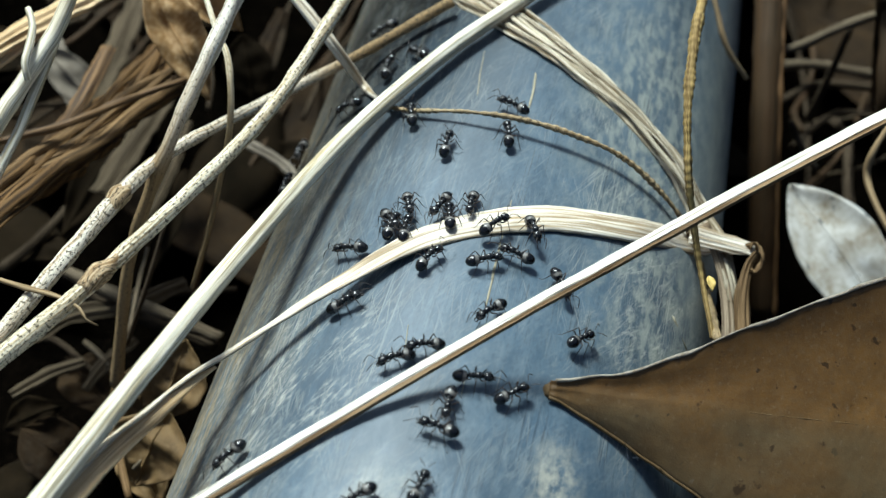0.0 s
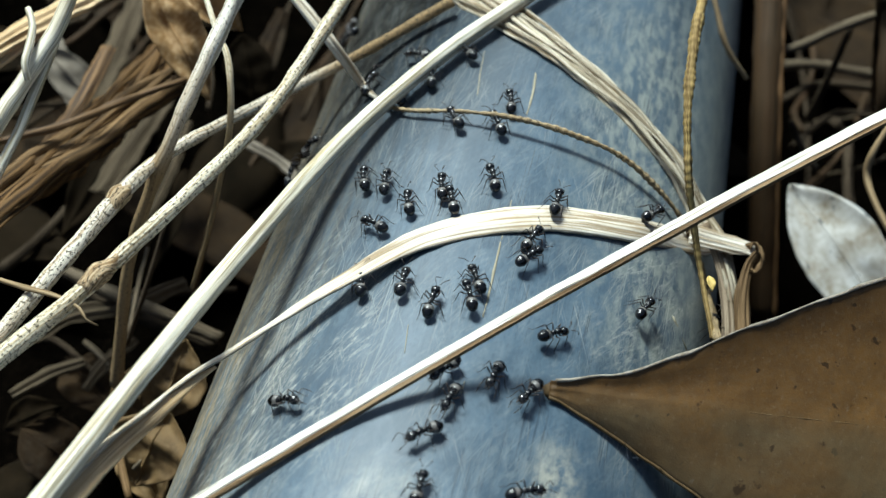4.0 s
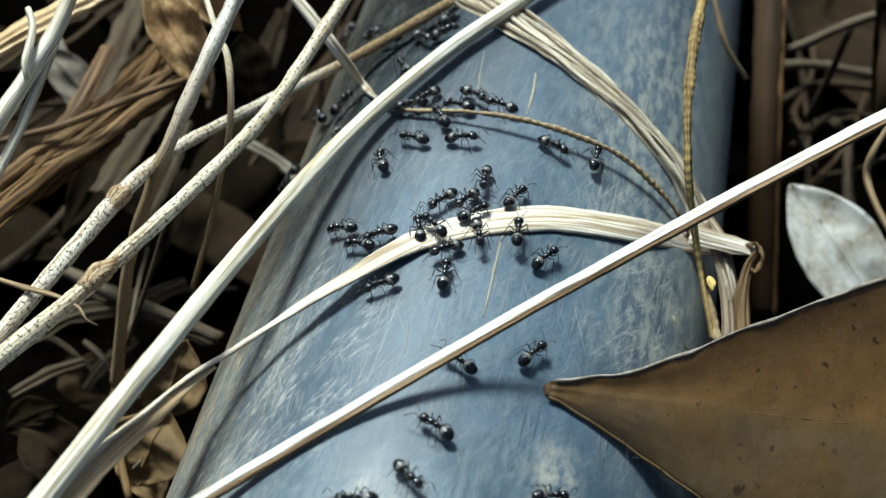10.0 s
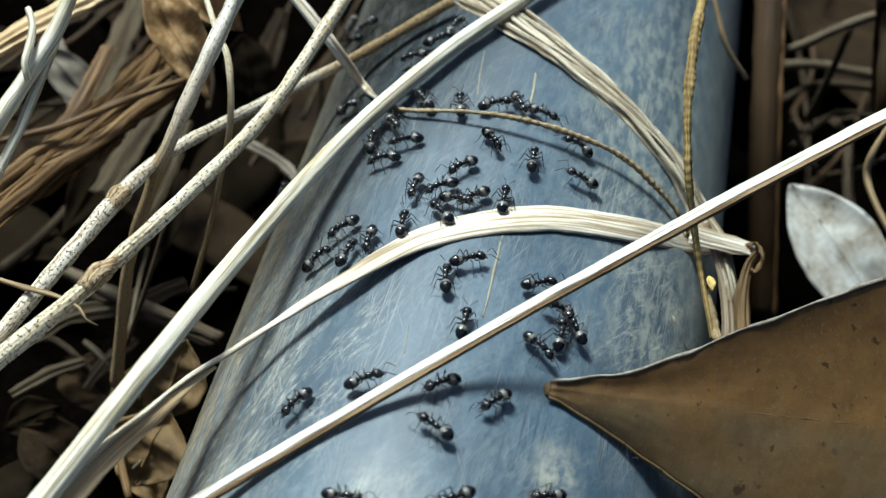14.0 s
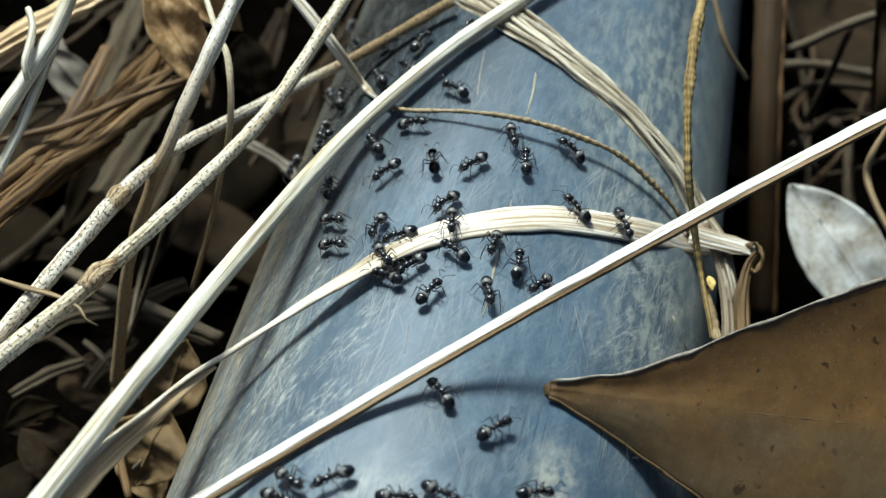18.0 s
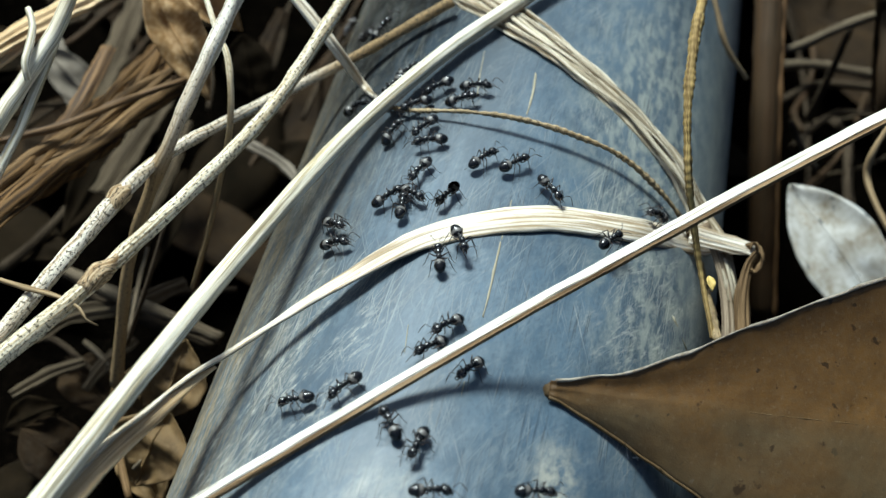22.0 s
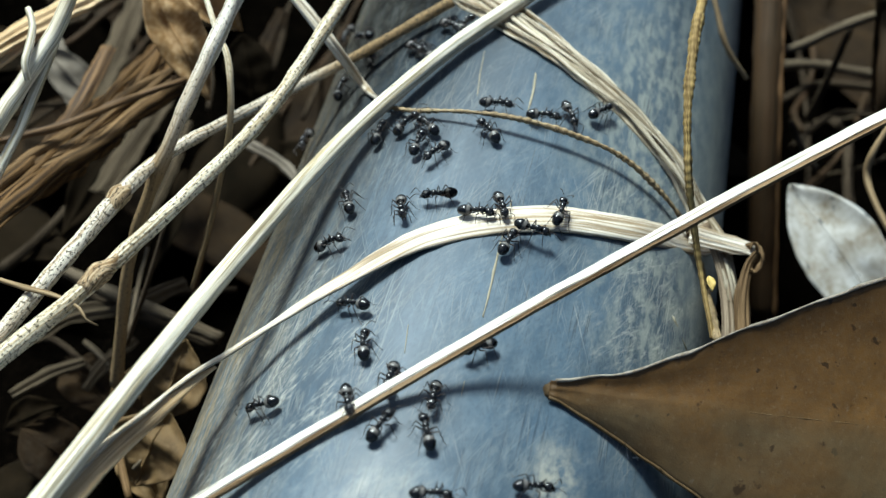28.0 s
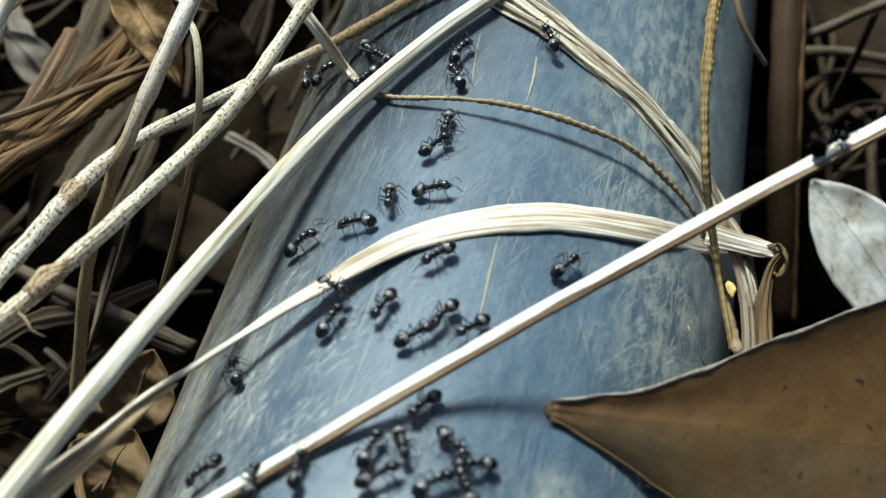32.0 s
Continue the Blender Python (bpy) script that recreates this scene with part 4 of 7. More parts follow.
for pts, wid, deep, ribs, rib, mat, label, seed in (
    ([(-63.7, 47.1, 42.0), (-63.2, 36.0, 42.0), (-63.6, 26.0, 42.0), (-64.7, 12.4, 42.0)], [2.4, 2.6, 2.4, 1.2], 0.3, 2, 0.05, SHEATH, "flat brown dead grass blade", 21.0),
    ([(-57.4, 59.0, 38.0), (-57.6, 45.0, 39.0), (-58.6, 34.5, 40.0), (-61.4, 24.0, 40.0), (-66.6, 13.9, 38.0)], [3.0, 6.0, 7.4, 6.0, 2.5], 0.3, 6, 0.42, BLADE_BROWN, "brown crumpled dead grass sheath", 22.0),
    ([(-50.7, 41.7, 42.0), (-56.1, 32.7, 42.0), (-60.8, 24.9, 41.0), (-68.0, 16.0, 40.0)], [2.5, 5.0, 5.6, 2.0], 0.3, 5, 0.40, SHEATH, "russet folded dead grass sheath", 23.0),
    ([(-68.3, 18.5, 46.0), (-60.5, 23.5, 47.0), (-54.9, 30.3, 47.0), (-47.7, 36.1, 48.0)], [1.1, 1.3, 1.2, 0.8], 0.25, 1, 0.10, SHEATH, "thin brown dry grass blade", 6.0),
    ([(-74.5, 89.6, 22.0), (-73.0, 77.7, 22.0), (-72.0, 66.3, 22.0), (-71.8, 53.9, 22.0)], [3.4, 4.4, 4.6, 4.0], 0.3, 2, 0.20, DRAB, "drab wide blade deep in the litter", 24.0),
    ([(-61.2, 65.0, 20.0), (-62.0, 57.0, 20.0), (-62.7, 48.0, 20.0), (-63.7, 38.0, 20.0)], [3.0, 4.0, 4.4, 3.4], 0.3, 2, 0.20, DRAB, "drab wide blade deep in the litter", 25.0),
    ([(-91.9, 84.1, 14.0), (-84.0, 73.4, 14.0), (-75.6, 62.1, 14.0)], [3.4, 4.2, 3.4], 0.3, 2, 0.16, LEAF_GREY, "greyed wide blade deep in the litter", 26.0),
    ([(-71.1, 24.6, 56.0), (-67.2, 32.7, 56.0), (-61.2, 42.9, 56.0)], [3.0, 3.4, 3.0], 0.25, 3, 0.16, FOLD, "tan dry grass blade", 4.0),
    ([(-71.0, 23.8, 54.0), (-68.0, 32.3, 54.0), (-64.1, 41.4, 54.0)], [2.2, 2.6, 2.4], 0.25, 3, 0.16, FOLD, "tan dry grass blade", 5.0),
    ([(-47.8, 87.8, 24.0), (-47.5, 75.9, 24.0), (-46.9, 63.3, 24.0)], [2.4, 3.2, 3.0], 0.3, 2, 0.2, LEAF_DULL, "dark brown blade in the shade", 27.0),
    ([(-44.1, 53.9, 22.0), (-37.6, 50.7, 22.0), (-31.9, 44.7, 22.0)], [1.6, 1.8, 1.4], 0.25, 2, 0.15, LEAF_GREY, "greyed grass blade deep in the litter", 8.0),
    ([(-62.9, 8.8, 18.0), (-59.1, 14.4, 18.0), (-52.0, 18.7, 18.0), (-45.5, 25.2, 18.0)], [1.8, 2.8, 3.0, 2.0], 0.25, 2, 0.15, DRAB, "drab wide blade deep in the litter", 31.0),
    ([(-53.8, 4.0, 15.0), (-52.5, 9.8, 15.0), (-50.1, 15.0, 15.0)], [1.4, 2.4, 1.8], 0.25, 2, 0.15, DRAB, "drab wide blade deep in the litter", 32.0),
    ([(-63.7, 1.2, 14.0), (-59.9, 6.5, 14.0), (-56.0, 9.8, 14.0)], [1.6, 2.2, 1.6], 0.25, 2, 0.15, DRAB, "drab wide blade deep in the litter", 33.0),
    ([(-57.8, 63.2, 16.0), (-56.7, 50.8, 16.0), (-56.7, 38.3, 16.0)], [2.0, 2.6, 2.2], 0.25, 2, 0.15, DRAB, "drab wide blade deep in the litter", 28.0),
):
    thing("grass_blade", (*ribbon(pts, wid, deep, 12 + 5 * ribs, 0.9, 0.5, ribs, rib, normal=UPWARD, seed=seed, ragged=0.16), mat), label, "grass blade", "dead grass in the litter")
frayed_blade([(-69.0, -2.0, 42.0), (-64.1, 10.3, 43.0), (-60.9, 21.2, 43.0), (-57.6, 32.3, 43.0), (-55.0, 49.8, 43.0)], [5.0, 5.0, 5.0, 4.4, 2.6], 5, "brown fibrous dead grass sheath", 0.8, BLADE_BROWN, UPWARD, 0.24, "dead grass in the litter", 1.7)
frayed_blade([(-71.0, 7.0, 42.0), (-63.4, 17.5, 43.0), (-59.5, 24.1, 43.0), (-55.5, 33.6, 43.0), (-51.0, 43.1, 43.0)], [2.4, 3.4, 4.4, 4.6, 3.0], 4, "brown fibrous dead grass sheath", 0.8, SPLIT_BROWN, UPWARD, 0.24, "dead grass in the litter", 1.7)
for pts, rad, mat in (
    ([(37.8, 87.8, 34.0), (41.6, 88.1, 36.0), (47.1, 89.4, 40.0), (56.3, 92.7, 44.0)], [0.7, 0.85, 0.8, 0.75], TWIG_PALE),
    ([(39.7, 100.3, 22.0), (47.8, 103.0, 22.0), (61.0, 102.9, 22.0)], [0.9, 0.9, 0.8], TWIG_PALE),
    ([(46.9, 93.9, 16.0), (48.4, 93.9, 26.0), (49.1, 92.5, 38.0)], [0.6, 0.7, 0.6], TWIG),
    ([(41.8, 95.7, 18.0), (48.8, 102.8, 18.0), (62.2, 105.1, 18.0)], [0.7, 0.8, 0.7], TWIG),
    ([(51.6, 88.6, 48.0), (55.1, 95.0, 34.0), (58.6, 96.5, 20.0)], [1.1, 1.1, 1.0], STALK),
    ([(43.2, 85.4, 22.0), (46.0, 88.1, 16.0), (50.1, 86.1, 12.0)], [0.5, 0.6, 0.5], TWIG_PALE),
    ([(45.0, 88.6, 14.0), (53.0, 100.7, 14.0), (61.2, 101.5, 14.0)], [0.5, 0.6, 0.4], TWIG),
    ([(-58.9, 20.2, 16.0), (-49.4, 18.3, 16.0), (-38.3, 15.9, 16.0)], [1.1, 1.2, 1.1], TWIG),
    ([(-56.5, 24.3, 14.0), (-49.4, 25.7, 14.0), (-39.0, 29.5, 14.0)], [0.5, 0.55, 0.5], TWIG),
    ([(-43.5, 38.3, 30.0), (-44.2, 31.4, 22.0), (-44.6, 24.5, 14.0)], [0.45, 0.5, 0.45], STALK),
    ([(-67.9, 10.7, 12.0), (-63.2, 14.3, 12.0), (-54.5, 9.7, 12.0)], [0.5, 0.5, 0.4], TWIG),
    ([(-76.8, 27.2, 10.0), (-74.1, 34.5, 10.0), (-71.9, 43.3, 10.0)], [0.9, 0.8, 0.7], TWIG),
    ([(-57.0, 12.6, 15.0), (-54.3, 11.0, 15.0), (-51.8, 8.9, 15.0)], [0.5, 0.6, 0.4], TWIG_PALE),
    ([(-64.7, 21.6, 20.0), (-54.4, 18.4, 20.0), (-45.1, 16.3, 20.0), (-36.7, 14.0, 20.0)], [1.0, 1.1, 1.0, 0.9], TWIG_PALE),
    ([(-50.3, 23.1, 26.0), (-49.3, 16.2, 26.0), (-47.4, 6.6, 26.0)], [0.3, 0.32, 0.3], TWIG_PALE),
    ([(-40.5, -12.4, 22.0), (-39.5, -9.2, 22.0), (-41.2, -6.8, 22.0), (-40.4, -3.6, 22.0)], [0.25, 0.3, 0.35, 0.3], TWIG_PALE),
    ([(-44.0, -6.2, 24.0), (-42.4, -11.6, 24.0), (-38.8, -18.2, 24.0)], [0.5, 0.55, 0.5], SPLIT_BROWN),
):
    thing("twig", (*tube(pts, rad, 9, 1.5, 0, 0, 0.12, rad[0] * 31), mat), "weathered grey-brown twig in the litter", "twig", "twigs in the litter")


# ---- loose litter on the soil ----
def make_litter():
    rng = random.Random(11)
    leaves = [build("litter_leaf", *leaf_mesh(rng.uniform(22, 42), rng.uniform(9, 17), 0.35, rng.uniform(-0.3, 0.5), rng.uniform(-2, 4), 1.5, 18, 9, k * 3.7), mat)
              for k, mat in enumerate((LEAF_SHADED, LEAF_SHADED, LEAF_SHADED, LEAF_DULL, LEAF_DULL, LEAF_SHADED))]
    twigs = []
    for k in range(6):
        n = rng.uniform(25, 70)
        pts = [(n * (i / 4 - 0.5), rng.uniform(-2, 2), rng.uniform(-1, 1)) for i in range(5)]
        twigs.append(build("litter_twig", *tube(pts, [rng.uniform(0.3, 1.0)] * 3, 7, 3.0, 0, 0, 0.15, k * 2.0), (TWIG, TWIG, STALK, STALK, TWIG, DRAB)[k]))

    def spot():
        if rng.random() < 0.62:
            return rng.uniform(-170, -34), rng.uniform(-75, 130)
        while True:
            x, y = rng.uniform(38, 120), rng.uniform(-40, 170)
            if not (x < 80 and -12 < y < 85):
                return x, y

    for k in range(120):
        x, y = spot()
        z = rng.uniform(-1, 9) * min(1.0, (abs(x) - 26) / 30)
        ob = thing("litter_leaf", rng.choice(leaves), "brown dead leaf lying in the litter, darkened for shade", "leaf", "leaf litter")
        ob.matrix_basis = pose(x * MM, y * MM, z * MM, rng.uniform(-28, 28), rng.uniform(-28, 28), rng.uniform(0, 360))
    for k in range(110):
        x, y = spot()
        z = rng.uniform(1, 15) * min(1.0, (abs(x) - 20) / 40)
        a = rng.gauss(55, 45)
        if -82 < x < -34 and -70 < y < 45:
            continue
        n = 28
        if abs(x) - n * abs(math.cos(radians(a))) < 33:
            a = 90 + rng.uniform(-12, 12)
        ob = thing("litter_twig", rng.choice(twigs), "thin dry twig lying in the litter", "twig", "twig litter")
        ob.matrix_basis = pose(x * MM, y * MM, z * MM, 0, rng.uniform(-10, 10), a)


make_litter()


# ---- marks on the pipe ----
def on_pipe(y, a, lift=0.0):
    r = PIPE_R + lift
    return Vector((r * math.sin(radians(a)), y, PIPE_Z + r * math.cos(radians(a))))


def pipe_mark(line, width, mat, label, seed):
    """A thin streak lying on the pipe along a line of (along, around)."""
    pts = [on_pipe(y, a, 0.03) for y, a in line]
    part("scratch_mark", build("scratch_mark", *ribbon(pts, width, 0.05, 4, 0.8, 0.0, 0, 0.0, seed=seed, ragged=0.5), mat), pipe, label)


for k, (line, width) in enumerate((
    ([(1.6, 3.3), (-4.2, 3.4), (-10.7, 3.4)], [0.15, 0.35, 0.3, 0.2]),
    ([(34.2, 2.1), (30.0, 2.5), (25.3, 2.3)], [0.25, 0.35, 0.2]),
    ([(9.0, 3.5), (2.0, 3.4)], [0.08, 0.14, 0.1]),
    ([(37.8, -11.5), (32.8, -11.0), (28.0, -10.1)], [0.12, 0.18, 0.1]),
    ([(-13.5, -10.9), (-17.7, -10.0)], [0.06, 0.12, 0.06]),
    ([(-20.3, 2.8), (-22.4, 2.8)], [0.06, 0.1, 0.05]),
    ([(5.5, 48.7), (3.4, 56.2)], [0.3, 0.5, 0.2]),
)):
    pipe_mark(line, width, DEPOSIT, "ochre scratch in the plastic", k * 1.3)


PRINT, _nt, _b = material("worn_white_print")
_nt.links.new(mix(_nt, noise_at(_nt, mapped(_nt, (1, 1, 1), kind="Object"), 2500.0, 4.0), (0.25, 0.27, 0.28), (0.75, 0.75, 0.72)), _b.inputs["Base Color"])
_b.inputs["Roughness"].default_value = 0.7
for k, line in enumerate(([(-19.1, 39.2), (-20.4, 40.0)], [(-19.1, 39.7), (-19.0, 41.6)], [(-18.6, 41.8), (-19.5, 42.7)], [(-19.7, 41.2), (-18.7, 43.6)])):
    pts = [on_pipe(y, a, 0.03) for y, a in line]
    part("printed_bar", build("printed_bar", *ribbon(pts, 0.22, 0.04, 4, 0.4, 0.0, 0, 0.0, seed=k * 1.0, ragged=0.4), PRINT), pipe, "worn white printed bar")


# ---- ants ----
def blob(centre, radii, rings=10, sides=14, shape=None):
    """A rounded body segment, lengthwise along x; shape(u) scales its girth."""
    verts, faces = [], []
    for i in range(rings + 1):
        a = math.pi * i / rings
        g = math.sin(a) * (shape(i / rings) if shape else 1.0)
        for k in range(sides):
            b = 2 * math.pi * k / sides
            verts.append((centre[0] - radii[0] * math.cos(a), centre[1] + radii[1] * g * math.cos(b), centre[2] + radii[2] * g * math.sin(b)))
    for i in range(rings):
        for k in range(sides):
            k2 = (k + 1) % sides
            faces.append((i * sides + k, i * sides + k2, (i + 1) * sides + k2, (i + 1) * sides + k))
    return verts, faces, None


def joined(*pieces):
    verts, faces = [], []
    for v, f, _ in pieces:
        faces += [tuple(i + len(verts) for i in q) for q in f]
        verts += [tuple(p) for p in v]
    return verts, faces, None


LEGS = [(0.66, 0.26, 46, 0.76), (0.16, 0.28, 97, 0.80), (-0.30, 0.26, 142, 1.02)]
HIP = 1.42
FEELER = (2.22, 0.2, 1.92)


def nodded(piece, pivot, degrees):
    """A body segment turned about the crosswise axis through pivot; positive lowers its back."""
    verts, faces, _ = piece
    c, d = math.cos(radians(degrees)), math.sin(radians(degrees))
    out = []
    for x, y, z in verts:
        x, z = x - pivot[0], z - pivot[1]
        out.append((pivot[0] + c * x - d * z, y, pivot[1] + d * x + c * z))
    return out, faces, None


def make_ant():
    """A small black ant on long legs, feet at z = 0, head along +x."""
    ant = new("ant")
    tagged(ant, "small shiny black ant walking on the pipe", "ant", "ants on the pipe")
    thorax = joined(blob((0.52, 0, 1.76), (0.60, 0.42, 0.43), 10, 14), blob((-0.20, 0, 1.66), (0.52, 0.33, 0.38), 10, 14))
    part("thorax", build("thorax", *thorax, ANT_SHELL), ant)
    part("petiole", build("petiole", *joined(blob((-0.74, 0, 1.52), (0.16, 0.22, 0.34), 8, 10), blob((-0.62, 0, 1.38), (0.34, 0.12, 0.12), 6, 8)), ANT_SHELL), ant)
    gaster = nodded(blob((-1.62, 0, 1.46), (0.98, 0.80, 0.76), 18, 20, lambda u: (1.0 - 0.14 * (1 - u)) * (1 + 0.03 * math.cos(u * 26))), (-0.8, 1.46), 12)
    part("gaster", build("gaster", *gaster, ANT_GASTER), ant, "rounded shiny banded abdomen")
    head = part("head", build("head", *nodded(blob((1.66, 0, 1.78), (0.68, 0.62, 0.54), 12, 16, lambda u: 1.08 - 0.26 * u), (1.2, 1.78), -22), ANT_SHELL), ant)
    for side in (1, -1):
        part("mandible", build("mandible", *tube([(2.18, 0.2 * side, 1.48), (2.42, 0.2 * side, 1.32), (2.52, 0.04 * side, 1.24)], [0.10, 0.08, 0.03], 6, 0.1), ANT_LEG), head)
        part("eye", build("eye", *blob((1.82, 0.47 * side, 1.86), (0.13, 0.07, 0.11), 6, 8), ANT_SHELL), head)
        feeler = tube([(0, 0, 0), (0.35, 0.38, 0.28), (0.62, 0.62, 0.30), (1.0, 0.66, -0.05), (1.5, 0.58, -0.62)], [0.04, 0.04, 0.045, 0.045, 0.055, 0.035], 6, 0.12)
        data = [(p[0], p[1] * side, p[2]) for p in feeler[0]], [f if side > 0 else f[::-1] for f in feeler[1]], None
        part("antenna", build("antenna", *data, ANT_LEG), ant, m=pose(FEELER[0] * MM, FEELER[1] * side * MM, FEELER[2] * MM))
        for x, y, turn, k in LEGS:
            upper = tube([(0, 0, 0), (0.28 * k, 0, -0.04), (0.80 * k, 0, 0.30), (1.15 * k, 0, 0.50)], [0.10, 0.085, 0.09, 0.055], 6, 0.14)
            lower = tube([(1.15 * k, 0, 0.50), (1.45 * k, 0, -0.22), (1.72 * k, 0, -0.95), (1.98 * k, 0, -1.34), (2.28 * k, 0, -1.40)], [0.05, 0.06, 0.045, 0.03, 0.022], 6, 0.14)
            part("leg", build("leg", *joined(upper, lower), ANT_LEG), ant, m=pose(x * MM, y * side * MM, HIP * MM, 0, 0, turn * side))
    return ant


def ant_pose(y, around, heading, lift=0.0):
    """On the pipe: millimetres along it, degrees round it from its top, heading in degrees from straight across."""
    a, h = radians(around), radians(heading)
    out = Vector((math.sin(a), 0, math.cos(a)))
    ahead = Vector((math.cos(a), 0, -math.sin(a))) * math.cos(h) + Vector((0, 1, 0)) * math.sin(h)
    side = out.cross(ahead)
    m = Matrix((ahead, side, out)).transposed().to_4x4()
    m.translation = on_pipe(y, around, lift) * MM
    return m


def turn_to(a, b):
    return (b - a + 180) % 360 - 180


def filled(rows):
    """Rows of (time, along, around, heading, lift) with the turns and steps between them."""
    out = [(*rows[0], 0.0)[:5]]
    for r in rows[1:]:
        t0, y0, a0, h0, l0 = out[-1]
        t1, y1, a1, h1, l1 = (*r, 0.0)[:5]
        dy, dx = y1 - y0, radians(a1 - a0) * PIPE_R
        far = math.hypot(dx, dy)
        mids = [(0.0, h0), (1.0, h1)]
        if far > 2.5:
            course = math.degrees(math.atan2(dy, dx))
            mids = [(0.0, h0), (0.2, course), (0.78, course), (1.0, h1)]
        for (u0, g0), (u1, g1) in zip(mids, mids[1:]):
            d = turn_to(g0, g1)
            n = max(1, math.ceil(abs(d) / 55))
            for i in range(1, n + 1):
                u = u0 + (u1 - u0) * i / n
                e = u * u * (3 - 2 * u) if far > 2.5 else u
                out.append((t0 + (t1 - t0) * u, y0 + dy * e, a0 + (a1 - a0) * e, g0 + d * i / n, l0 + (l1 - l0) * u))
    return out


def gait(ant, rows, seed):
    """Step the six legs in two alternating tripods as far as the ant travels; feel about with the antennae."""
    rng = random.Random(seed)
    times = [i * 0.2 for i in range(161)]
    way, k, last = 0.0, 0, None
    phases = []
    for t in times:
        while k < len(rows) - 2 and rows[k + 1][0] < t:
            k += 1
        a, b = rows[k], rows[k + 1]
        u = min(1.0, max(0.0, (t - a[0]) / max(1e-6, b[0] - a[0])))
        here = (a[1] + (b[1] - a[1]) * u, radians(a[2] + (b[2] - a[2]) * u) * PIPE_R, radians(a[3] + (b[3] - a[3]) * u))
        if last:
            way += math.dist(here[:2], last[:2]) + 0.7 * abs(here[2] - last[2])
        last = here
        phases.append(way * 1.15)
    legs = [o for o in ant.children if o.name.startswith("leg")]
    for n, leg in enumerate(legs):
        side = 1 if n < 3 else -1
        x, y, turn, size = LEGS[n % 3]
        offset = math.pi * (n % 2)
        rest = rng.uniform(-9, 9)
        moved = []
        previous = None
        for t, p in zip(times, phases):
            swing = rest + 17 * math.sin(p + offset)
            lift = 5 * math.cos(p + offset)
            if previous is None or t == times[-1] or abs(swing - previous) > 3:
                moved.append((t, pose(x * MM, y * side * MM, HIP * MM, 0, -max(0.0, lift), (turn - swing) * side)))
                previous = swing
        walk(leg, moved)
    for n, feeler in enumerate([o for o in ant.children if o.name.startswith("antenna")]):
        side = 1 if n == 0 else -1
        walk(feeler, [(t, pose(FEELER[0] * MM, FEELER[1] * side * MM, FEELER[2] * MM, 0, rng.uniform(-14, 12), rng.uniform(-22, 14) * side)) for t in [i * 0.8 for i in range(41)]])


